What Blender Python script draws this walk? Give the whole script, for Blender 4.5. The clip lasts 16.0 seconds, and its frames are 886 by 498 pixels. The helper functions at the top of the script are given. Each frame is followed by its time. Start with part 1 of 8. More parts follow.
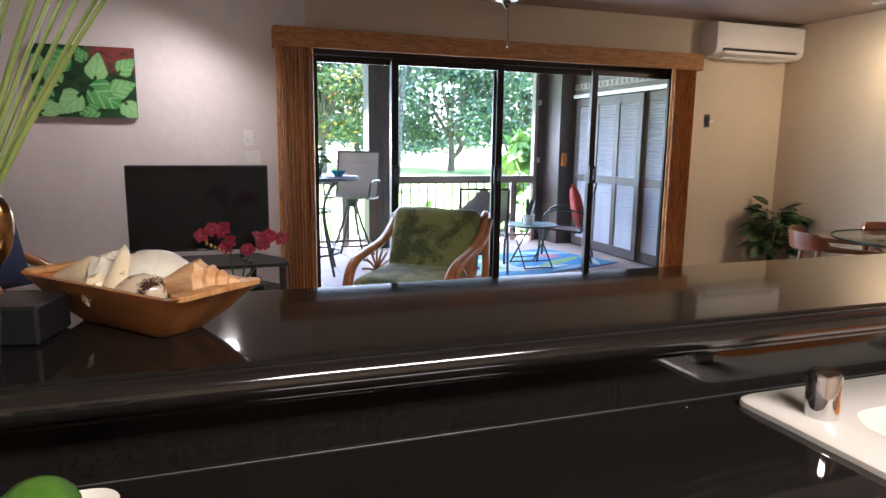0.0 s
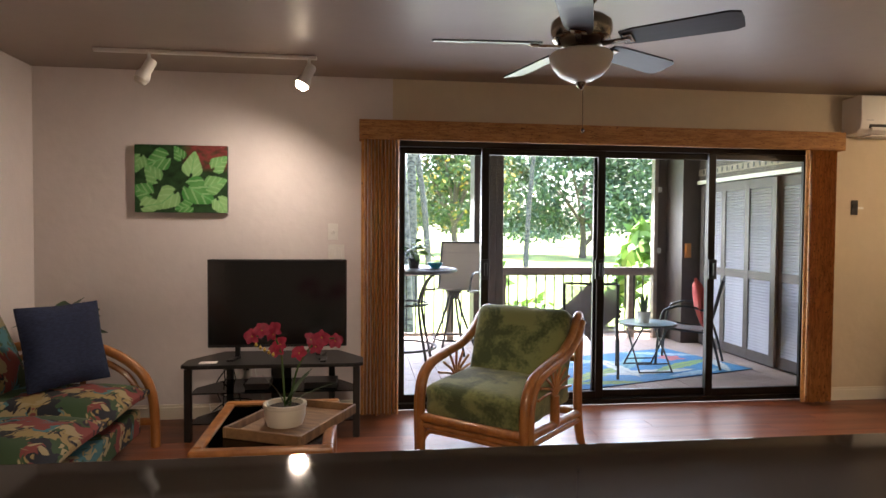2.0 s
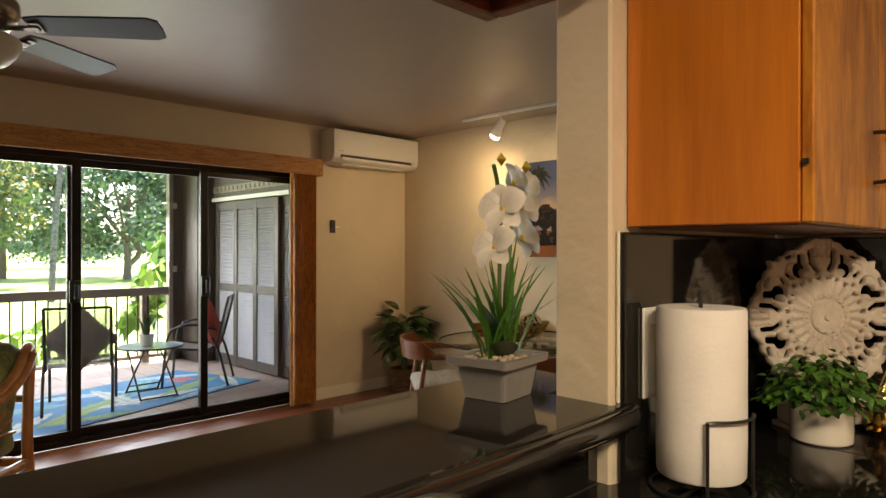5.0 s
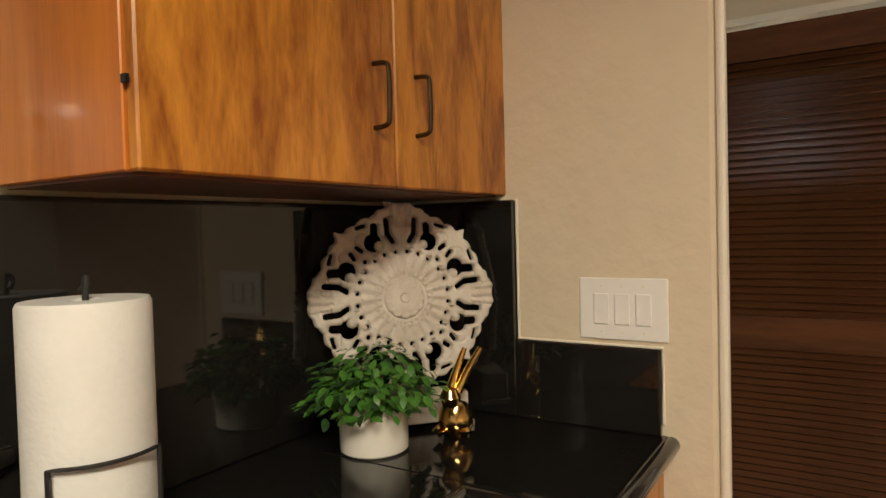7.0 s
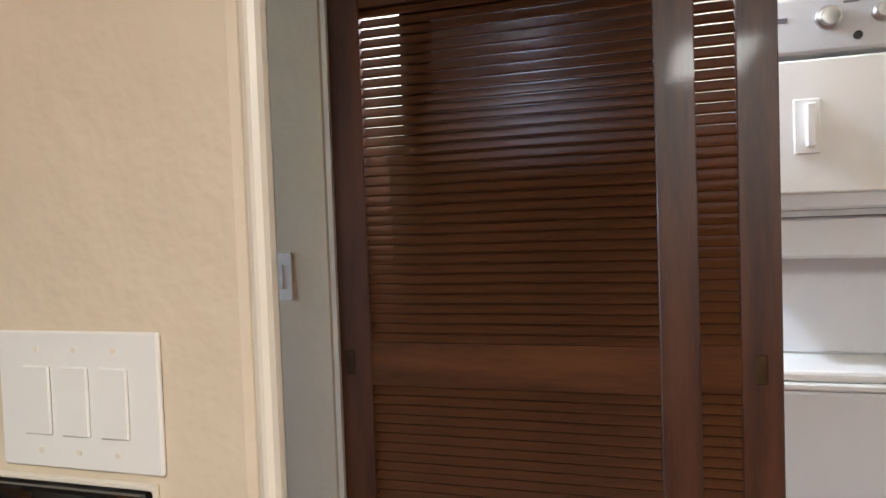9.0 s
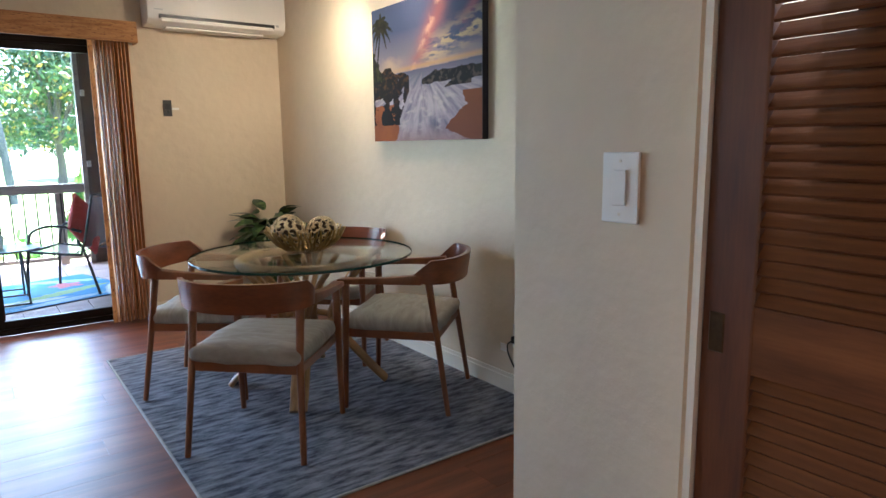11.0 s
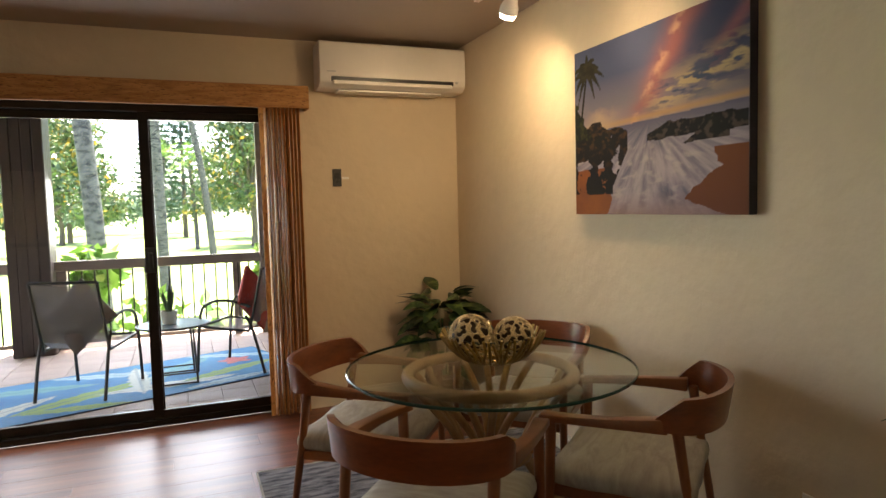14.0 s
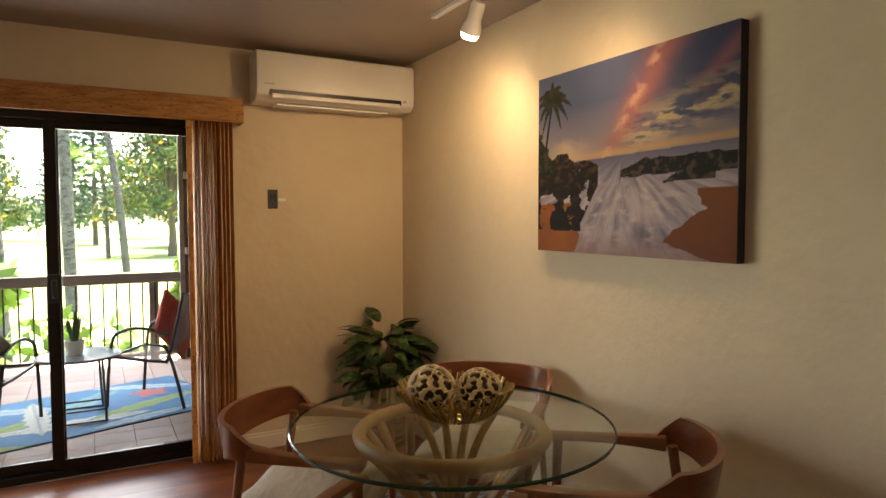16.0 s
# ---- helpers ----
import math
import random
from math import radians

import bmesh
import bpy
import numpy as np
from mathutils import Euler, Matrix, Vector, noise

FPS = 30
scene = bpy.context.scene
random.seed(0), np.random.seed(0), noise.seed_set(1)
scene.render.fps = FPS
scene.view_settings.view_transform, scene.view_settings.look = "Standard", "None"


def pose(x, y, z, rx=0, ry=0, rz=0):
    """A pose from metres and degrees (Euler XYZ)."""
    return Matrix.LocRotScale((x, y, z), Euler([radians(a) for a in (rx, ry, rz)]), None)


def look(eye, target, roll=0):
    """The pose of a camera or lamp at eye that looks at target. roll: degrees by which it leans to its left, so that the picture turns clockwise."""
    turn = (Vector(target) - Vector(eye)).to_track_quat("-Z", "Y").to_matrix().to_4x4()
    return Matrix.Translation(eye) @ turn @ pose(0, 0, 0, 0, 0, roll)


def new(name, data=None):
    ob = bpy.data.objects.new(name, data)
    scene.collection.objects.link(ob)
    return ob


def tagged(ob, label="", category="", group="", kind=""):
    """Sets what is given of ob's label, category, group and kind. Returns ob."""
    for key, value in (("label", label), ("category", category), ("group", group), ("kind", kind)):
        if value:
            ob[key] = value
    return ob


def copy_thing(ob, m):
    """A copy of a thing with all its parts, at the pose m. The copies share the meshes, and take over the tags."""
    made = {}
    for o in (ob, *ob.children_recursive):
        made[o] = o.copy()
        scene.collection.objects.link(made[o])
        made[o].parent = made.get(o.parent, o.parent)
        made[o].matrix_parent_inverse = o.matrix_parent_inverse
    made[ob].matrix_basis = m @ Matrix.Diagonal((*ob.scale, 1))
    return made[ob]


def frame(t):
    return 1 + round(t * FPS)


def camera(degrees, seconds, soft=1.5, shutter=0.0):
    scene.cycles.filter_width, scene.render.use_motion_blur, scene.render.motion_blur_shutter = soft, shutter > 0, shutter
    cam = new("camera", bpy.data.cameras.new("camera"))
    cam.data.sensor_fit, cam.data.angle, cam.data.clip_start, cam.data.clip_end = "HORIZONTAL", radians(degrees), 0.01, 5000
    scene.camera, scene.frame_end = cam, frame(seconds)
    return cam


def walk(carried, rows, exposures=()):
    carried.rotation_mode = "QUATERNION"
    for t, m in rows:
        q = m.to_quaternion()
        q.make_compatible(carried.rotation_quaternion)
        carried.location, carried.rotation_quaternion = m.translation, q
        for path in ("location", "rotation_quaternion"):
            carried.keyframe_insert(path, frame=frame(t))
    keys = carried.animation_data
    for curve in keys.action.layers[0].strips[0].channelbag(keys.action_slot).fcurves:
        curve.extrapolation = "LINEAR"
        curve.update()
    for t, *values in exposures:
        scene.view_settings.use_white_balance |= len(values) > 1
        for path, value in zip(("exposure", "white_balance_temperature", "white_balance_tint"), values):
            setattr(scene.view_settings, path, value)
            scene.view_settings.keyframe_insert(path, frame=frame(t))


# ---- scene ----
cam = camera(69.1, 16.0)
PATH = [
    (0, (0.712, 0.411, 1.349), (1.356, 2.276, 1.024), 0.7),
    (0.5, (0.853, 0.481, 1.35), (1.308, 2.41, 1.083), 0.5),
    (1, (0.962, 0.559, 1.356), (1.298, 2.518, 1.134), 0.3),
    (1.5, (1.079, 0.654, 1.377), (1.354, 2.63, 1.237), 0.6),
    (2, (1.132, 0.714, 1.393), (1.383, 2.697, 1.33), 0.4),
    (2.5, (1.173, 0.742, 1.39), (1.502, 2.714, 1.379), 0.1),
    (3, (1.227, 0.736, 1.402), (1.773, 2.659, 1.433), 0.2),
    (3.5, (1.295, 0.71, 1.418), (2.108, 2.536, 1.482), 0.6),
    (4, (1.371, 0.667, 1.41), (2.426, 2.366, 1.468), 0.7),
    (4.2, (1.401, 0.65, 1.404), (2.543, 2.292, 1.446), 0.7),
    (6.3, (2.119, 0.37, 1.369), (3.719, 1.57, 1.351), -1.2),
    (6.5, (2.194, 0.312, 1.368), (3.787, 1.521, 1.342), -1.3),
    (7, (2.398, 0.227, 1.352), (4.092, 1.288, 1.292), -1.5),
    (7.5, (2.626, 0.177, 1.338), (4.466, 0.957, 1.272), -2.2),
    (8, (2.85, 0.139, 1.319), (4.781, 0.652, 1.229), -2.3),
    (8.2, (2.944, 0.12, 1.317), (4.889, 0.578, 1.235), -2.2),
    (10.3, (3.698, 0.124, 1.345), (5.291, 1.325, 1.21), -1.1),
    (10.5, (3.748, 0.15, 1.328), (5.225, 1.483, 1.152), -1.0),
    (11, (3.878, 0.278, 1.286), (5.043, 1.872, 0.968), -0.7),
    (11.5, (3.963, 0.401, 1.256), (4.853, 2.142, 0.84), -0.4),
    (12, (4.043, 0.575, 1.281), (4.795, 2.385, 0.882), -0.4),
    (12.5, (4.101, 0.725, 1.297), (4.787, 2.571, 0.948), -0.7),
    (13, (4.112, 0.909, 1.319), (4.765, 2.776, 1.022), -1.2),
    (13.5, (4.14, 1.029, 1.328), (4.807, 2.9, 1.095), -1.3),
    (14, (4.157, 1.133, 1.375), (4.899, 2.986, 1.242), -1.5),
    (14.5, (4.189, 1.23, 1.394), (5.037, 3.039, 1.303), -1.3),
    (15, (4.195, 1.309, 1.409), (5.145, 3.065, 1.296), -0.9),
    (15.5, (4.2, 1.384, 1.431), (5.197, 3.113, 1.318), -0.4),
    (16, (4.151, 1.444, 1.47), (5.103, 3.2, 1.373), -0.1),
]
walk(cam, [(t, look(eye, target, roll)) for t, eye, target, roll in PATH], exposures=[(0.0, 3.5, 5500, 18), (1.5, 3.4, 6400, 18), (2.5, 3.2, 6900, 17), (4.0, 2.95, 7800, 15), (6.5, 3.15, 6700, 7), (7.5, 3.3, 5800, 5), (8.0, 3.35, 5500, 6), (10.5, 3.95, 5100, 8), (11.0, 3.75, 5200, 11), (11.5, 3.62, 5700, 13), (12.0, 3.42, 6200, 14), (13.5, 3.1, 7100, 14), (15.0, 3.08, 7850, 16), (16.0, 3.06, 8000, 17)])

# ---- world, sun, lights ----
world = bpy.data.worlds.new("sky")
scene.world = world
world.use_nodes = True
wn = world.node_tree
sky = wn.nodes.new("ShaderNodeTexSky")
sky.sky_type, sky.sun_disc = "NISHITA", False
sky.sun_elevation, sky.sun_rotation = radians(76), radians(24)
wn.links.new(sky.outputs[0], wn.nodes["Background"].inputs[0])
wn.nodes["Background"].inputs[1].default_value = 0.15


def lamp(name, kind, m, energy, colour=(1, 1, 1), **props):
    d = bpy.data.lights.new(name, kind)
    d.energy, d.color = energy, colour
    if kind == "SUN":
        d.angle = props["angle"]
    if kind == "SPOT":
        d.spot_size, d.spot_blend, d.shadow_soft_size = props["cone"], 0.9, props["size"]
    if kind == "POINT":
        d.shadow_soft_size = props["size"]
    if kind == "AREA":
        d.shape, d.size, d.size_y = "RECTANGLE", props["size"], props["size_y"]
    ob = new(name, d)
    ob.matrix_world = m
    return ob


WARM = (1.0, 0.74, 0.45)
BULB_W = 3.6
lamp("sun", "SUN", look((10, 39, 40), (6, 30, 0)), 5.0, (1.0, 0.96, 0.9), angle=radians(0.6))
lamp("daylight_at_door", "AREA", look((2.9, 5.75, 1.1), (2.9, 0, 0.4)), 5.5, (0.80, 0.90, 1.0), size=3.0, size_y=1.8)
lamp("daylight_at_lanai", "AREA", look((2.2, 9.12, 1.40), (2.2, 6.4, -0.6)), 30, (0.86, 0.93, 1.0), size=7.0, size_y=0.9)
lamp("kitchen_ceiling_light", "AREA", look((1.5, -0.45, 2.44), (1.5, -0.45, 0)), 11.5, (1.0, 0.86, 0.66), size=1.2, size_y=0.5)
lamp("closet_light", "POINT", pose(5.30, 0.45, 2.2), 5.5, (0.92, 0.95, 1.0), size=0.06)

# ---- materials ----


def mat(name, colour, rough=0.5, metal=0.0, vary=0.12, scale=6.0, bump=0.0, bump_scale=60.0, stretch=(1, 1, 1), coat=0.0,
        spec=0.5, second=None, detail=6.0, contrast=(0.3, 0.7), random_tone=0.0, sheen=0.0, warp=0.0):
    """A surface with a base colour that varies at two scales, roughness, and fine relief."""
    m = bpy.data.materials.new(name)
    m.use_nodes = True
    n, l = m.node_tree.nodes, m.node_tree.links
    b = n["Principled BSDF"]
    b.inputs["Roughness"].default_value, b.inputs["Metallic"].default_value = rough, metal
    b.inputs["Coat Weight"].default_value, b.inputs["Specular IOR Level"].default_value = coat, spec
    b.inputs["Coat Roughness"].default_value = 0.08
    b.inputs["Sheen Weight"].default_value = sheen
    tc, mp = n.new("ShaderNodeTexCoord"), n.new("ShaderNodeMapping")
    mp.inputs["Scale"].default_value = stretch
    l.new(tc.outputs["Object"], mp.inputs[0])
    t1, t2 = n.new("ShaderNodeTexNoise"), n.new("ShaderNodeTexNoise")
    t1.inputs["Scale"].default_value, t1.inputs["Detail"].default_value = scale, detail
    t2.inputs["Scale"].default_value, t2.inputs["Detail"].default_value = scale * 9, 3
    t1.inputs["Distortion"].default_value = warp
    l.new(mp.outputs[0], t1.inputs["Vector"]), l.new(mp.outputs[0], t2.inputs["Vector"])
    mix = n.new("ShaderNodeMath")
    mix.operation, mix.inputs[1].default_value = "MULTIPLY_ADD", 0.3
    l.new(t2.outputs["Fac"], mix.inputs[0]), l.new(t1.outputs["Fac"], mix.inputs[2])
    ramp = n.new("ShaderNodeValToRGB")
    dark = second or tuple(c * (1 - vary) for c in colour)
    light = colour if second else tuple(min(1, c * (1 + vary * 0.6)) for c in colour)
    ramp.color_ramp.elements[0].color, ramp.color_ramp.elements[1].color = (*dark, 1), (*light, 1)
    ramp.color_ramp.elements[0].position, ramp.color_ramp.elements[1].position = contrast[0] + 0.15, contrast[1] + 0.15
    l.new(mix.outputs[0], ramp.inputs[0])
    out = ramp.outputs[0]
    if random_tone:
        oi, hs, ma = n.new("ShaderNodeObjectInfo"), n.new("ShaderNodeHueSaturation"), n.new("ShaderNodeMapRange")
        ma.inputs["To Min"].default_value, ma.inputs["To Max"].default_value = 1 - random_tone, 1 + random_tone
        l.new(oi.outputs["Random"], ma.inputs[0]), l.new(ma.outputs[0], hs.inputs["Value"]), l.new(out, hs.inputs["Color"])
        out = hs.outputs[0]
    l.new(out, b.inputs["Base Color"])
    if bump:
        t3, bp = n.new("ShaderNodeTexNoise"), n.new("ShaderNodeBump")
        t3.inputs["Scale"].default_value, t3.inputs["Detail"].default_value = bump_scale, 4
        bp.inputs["Strength"].default_value, bp.inputs["Distance"].default_value = bump, 0.01
        l.new(mp.outputs[0], t3.inputs["Vector"]), l.new(t3.outputs["Fac"], bp.inputs["Height"]), l.new(bp.outputs[0], b.inputs["Normal"])
    return m


def glass(name, tint=(1, 1, 1), rough=0.0, clear=0.98):
    """Thin clear pane: mostly see-through, with a real mirror gloss that grows at grazing angles."""
    m = bpy.data.materials.new(name)
    m.use_nodes = True
    n, l = m.node_tree.nodes, m.node_tree.links
    n.remove(n["Principled BSDF"])
    tr, gl, mx = n.new("ShaderNodeBsdfTransparent"), n.new("ShaderNodeBsdfGlossy"), n.new("ShaderNodeMixShader")
    lw, pw, ad = n.new("ShaderNodeLayerWeight"), n.new("ShaderNodeMath"), n.new("ShaderNodeMath")
    lw.inputs[0].default_value = 0.5
    pw.operation, pw.inputs[1].default_value = "POWER", 4.5
    ad.operation, ad.inputs[1].default_value, ad.inputs[2].default_value = "MULTIPLY_ADD", 0.6, 0.025
    tr.inputs[0].default_value = (*[c * clear for c in tint], 1)
    gl.inputs["Roughness"].default_value = rough
    l.new(lw.outputs["Facing"], pw.inputs[0]), l.new(pw.outputs[0], ad.inputs[0])
    l.new(ad.outputs[0], mx.inputs[0]), l.new(tr.outputs[0], mx.inputs[1]), l.new(gl.outputs[0], mx.inputs[2])
    l.new(mx.outputs[0], n["Material Output"].inputs[0])
    return m


def glow(name, colour, strength):
    m = bpy.data.materials.new(name)
    m.use_nodes = True
    b = m.node_tree.nodes["Principled BSDF"]
    b.inputs["Base Color"].default_value = (*colour, 1)
    b.inputs["Emission Color"].default_value, b.inputs["Emission Strength"].default_value = (*colour, 1), strength
    return m


M_WALL = mat("cream_wall_plaster", (0.67, 0.565, 0.41), 0.75, vary=0.06, scale=1.5, bump=0.5, bump_scale=13)
M_WALL_GREY = mat("pale_grey_wall_plaster", (0.74, 0.68, 0.66), 0.75, vary=0.06, scale=1.5, bump=0.3, bump_scale=14)
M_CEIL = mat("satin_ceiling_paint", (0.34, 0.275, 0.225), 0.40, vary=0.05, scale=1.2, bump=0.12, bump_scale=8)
M_TRIM = mat("cream_trim_paint", (0.78, 0.72, 0.60), 0.4, vary=0.04, scale=3)
M_WHITE = mat("white_plastic", (0.82, 0.80, 0.76), 0.35, vary=0.03, scale=4)
M_FLOORWOOD = mat("reddish_laminate", (0.27, 0.082, 0.032), 0.36, second=(0.10, 0.028, 0.012), scale=2.2, stretch=(0.35, 5, 1), bump=0.05, bump_scale=30, random_tone=0.15, spec=0.42)
M_FLOORBASE = mat("dark_board_joint", (0.06, 0.02, 0.01), 0.7, vary=0.2, scale=10)
M_GRANITE = mat("black_polished_granite", (0.012, 0.011, 0.010), 0.05, vary=0.5, scale=160, spec=0.65)
M_GRANITE_EDGE = mat("black_granite_edge", (0.014, 0.012, 0.011), 0.12, vary=0.4, scale=120, coat=0.5)
M_KOA = mat("koa_veneer", (0.60, 0.245, 0.032), 0.34, second=(0.24, 0.068, 0.009), scale=3.2, stretch=(5, 5, 1.1), coat=0.08, detail=9, contrast=(0.32, 0.64), warp=1.0)
M_KOA_PLAIN = mat("koa_side_panel", (0.60, 0.20, 0.026), 0.28, second=(0.44, 0.13, 0.017), scale=3, stretch=(9, 9, 0.6), coat=0.08)
M_DARKWOOD = mat("dark_stained_louvre_wood", (0.128, 0.047, 0.0145), 0.55, second=(0.058, 0.020, 0.0075), scale=3, stretch=(6, 0.6, 6), spec=0.16, bump=0.06, bump_scale=40)
M_BEAM = mat("dark_red_beam_wood", (0.16, 0.045, 0.016), 0.4, second=(0.07, 0.02, 0.009), scale=3, stretch=(0.6, 6, 6), coat=0.2)
M_BRONZE = mat("dark_bronze_aluminium", (0.022, 0.018, 0.015), 0.35, metal=0.7, vary=0.2, scale=8)


def bamboo_material(name, light, dark, fleck, stretch):
    """Woven bamboo slivers: a streaked ground with short dark node flecks and a ribbed relief."""
    m = mat(name, light, 0.55, second=dark, scale=6, stretch=stretch, bump=0.45, bump_scale=42, detail=8, contrast=(0.34, 0.62))
    n, l = m.node_tree.nodes, m.node_tree.links
    b = n["Principled BSDF"]
    ground = b.inputs["Base Color"].links[0].from_socket
    tc, mp, t, r, mx = n.new("ShaderNodeTexCoord"), n.new("ShaderNodeMapping"), n.new("ShaderNodeTexNoise"), n.new("ShaderNodeValToRGB"), n.new("ShaderNodeMixRGB")
    mp.inputs["Scale"].default_value = tuple(q * 5.0 for q in stretch)
    t.inputs["Scale"].default_value, t.inputs["Detail"].default_value = 5.0, 1.0
    r.color_ramp.elements[0].position, r.color_ramp.elements[1].position = 0.635, 0.675
    l.new(tc.outputs["Object"], mp.inputs[0]), l.new(mp.outputs[0], t.inputs["Vector"]), l.new(t.outputs["Fac"], r.inputs[0])
    l.new(r.outputs[0], mx.inputs[0]), l.new(ground, mx.inputs[1])
    mx.inputs[2].default_value = (*fleck, 1)
    l.new(mx.outputs[0], b.inputs["Base Color"])
    return m


M_BAMBOO = bamboo_material("woven_bamboo", (0.66, 0.33, 0.105), (0.40, 0.165, 0.045), (0.10, 0.032, 0.010), (7, 7, 1.6))
M_BAMBOO_H = bamboo_material("woven_bamboo_valance", (0.52, 0.26, 0.085), (0.34, 0.14, 0.04), (0.12, 0.04, 0.012), (1.2, 6, 9))
M_LANAI_BROWN = mat("brown_painted_lanai_wood", (0.072, 0.052, 0.045), 0.55, vary=0.25, scale=3, stretch=(4, 4, 0.6), bump=0.1, bump_scale=30)
M_LANAI_GREY = mat("grey_painted_louvre", (0.38, 0.375, 0.40), 0.5, vary=0.15, scale=4)
M_RAILWOOD = mat("weathered_grey_rail_wood", (0.29, 0.24, 0.20), 0.65, vary=0.25, scale=3, stretch=(0.6, 5, 5), bump=0.15, bump_scale=30)
M_TILE = mat("buff_lanai_tile", (0.50, 0.39, 0.33), 0.55, vary=0.15, scale=5, random_tone=0.08, bump=0.05, bump_scale=40)
M_GROUT = mat("tile_grout", (0.20, 0.17, 0.15), 0.9, vary=0.2, scale=10)
M_GLASS = glass("clear_glass")
M_BLACK = mat("black_plastic", (0.012, 0.012, 0.013), 0.3, vary=0.2, scale=6)
M_GRASS = mat("sunlit_lawn", (0.26, 0.36, 0.10), 0.9, second=(0.16, 0.25, 0.06), scale=0.35, bump=0.3, bump_scale=6)

M_WALL_TROWEL = mat("trowelled_cream_plaster", (0.68, 0.58, 0.43), 0.7, vary=0.06, scale=1.5, bump=0.85, bump_scale=11)
M_DARKWOOD_V = mat("dark_stained_stile_wood", (0.115, 0.04, 0.014), 0.42, second=(0.045, 0.014, 0.006), scale=3, stretch=(6, 6, 0.6), coat=0.15, bump=0.06, bump_scale=40)
M_STEEL_DULL = mat("brushed_silver", (0.55, 0.54, 0.52), 0.3, metal=1.0, vary=0.08, scale=20)
M_CHROME = mat("polished_chrome", (0.8, 0.8, 0.8), 0.06, metal=1.0, vary=0.03, scale=10)
M_BRASS_DARK = mat("antique_bronze", (0.10, 0.07, 0.04), 0.35, metal=0.9, vary=0.3, scale=30)
M_GOLD = mat("polished_gold", (0.78, 0.53, 0.18), 0.14, metal=1.0, vary=0.15, scale=18)
M_APPLIANCE = mat("white_enamel", (0.74, 0.74, 0.76), 0.25, vary=0.03, scale=3)
M_APPLIANCE_GREY = mat("pale_grey_panel", (0.52, 0.52, 0.53), 0.35, vary=0.05, scale=8)
M_APPLIANCE_DARK = mat("grey_print", (0.12, 0.12, 0.13), 0.5, vary=0.1, scale=8)
M_CHARCOAL = mat("charcoal_plastic", (0.035, 0.033, 0.03), 0.45, vary=0.15, scale=8)

# ---- shape helpers ----


def part(name, bm, material, parent=None, label="", m=None, smooth=False):
    """Links a bmesh as one mesh object, under a thing or a part."""
    me = bpy.data.meshes.new(name)
    if smooth:
        for f in bm.faces:
            f.smooth = True
    bm.to_mesh(me)
    bm.free()
    me.materials.append(material)
    if smooth:
        me.set_sharp_from_angle(angle=radians(40))
    ob = new(name, me)
    if parent:
        ob.parent = parent
    if m is not None:
        ob.matrix_basis = m
    if label:
        ob["label"] = label
    return ob


def put(bm, other, m=None):
    """Adds the geometry of another bmesh, which is freed."""
    if m is not None:
        bmesh.ops.transform(other, matrix=m, verts=other.verts)
    me = bpy.data.meshes.new("scratch")
    other.to_mesh(me)
    other.free()
    bm.from_mesh(me)
    bpy.data.meshes.remove(me)
    return bm


def box(x0, x1, y0, y1, z0, z1, bevel=0.0, seg=1):
    bm = bmesh.new()
    v = [bm.verts.new((x, y, z)) for x in (x0, x1) for y in (y0, y1) for z in (z0, z1)]
    for f in ((0, 1, 3, 2), (4, 6, 7, 5), (0, 4, 5, 1), (2, 3, 7, 6), (0, 2, 6, 4), (1, 5, 7, 3)):
        bm.faces.new([v[i] for i in f])
    if bevel:
        bmesh.ops.bevel(bm, geom=bm.edges, offset=bevel, segments=seg, affect="EDGES", profile=0.5)
    return bm


def boxes(*rows, bevel=0.0):
    bm = bmesh.new()
    for r in rows:
        put(bm, box(*r, bevel=bevel))
    return bm


def tube(points, radius, sides=8, closed=False, smooth_steps=0, taper=None):
    """A round bar along points; smooth_steps rounds the bends."""
    pts = [Vector(p) for p in points]
    if smooth_steps:
        out, n = [], len(pts)
        span = range(n if closed else n - 1)
        for i in span:
            p0, p1 = pts[(i - 1) % n if closed else max(i - 1, 0)], pts[i]
            p2, p3 = pts[(i + 1) % n], pts[(i + 2) % n if closed else min(i + 2, n - 1)]
            for k in range(smooth_steps):
                t = k / smooth_steps
                out.append(0.5 * ((2 * p1) + (p2 - p0) * t + (2 * p0 - 5 * p1 + 4 * p2 - p3) * t * t + (3 * p1 - p0 - 3 * p2 + p3) * t ** 3))
        if not closed:
            out.append(pts[-1])
        pts = out
    bm = bmesh.new()
    rings, n = [], len(pts)
    up = None
    for i, p in enumerate(pts):
        a = pts[(i - 1) % n] if closed or i > 0 else p
        c = pts[(i + 1) % n] if closed or i < n - 1 else p
        d = (c - a).normalized()
        if up is None:
            up = Vector((0, 0, 1)) if abs(d.z) < 0.9 else Vector((1, 0, 0))
        side = d.cross(up).normalized()
        up = side.cross(d).normalized()
        r = radius if taper is None else radius * (1 + (taper - 1) * i / (n - 1))
        rings.append([bm.verts.new(p + (side * math.cos(q) + up * math.sin(q)) * r) for q in [2 * math.pi * k / sides for k in range(sides)]])
    for i in range(n if closed else n - 1):
        a, c = rings[i], rings[(i + 1) % n]
        for k in range(sides):
            bm.faces.new((a[k], a[(k + 1) % sides], c[(k + 1) % sides], c[k]))
    if not closed:
        bm.faces.new(rings[0][::-1]), bm.faces.new(rings[-1])
    return bm


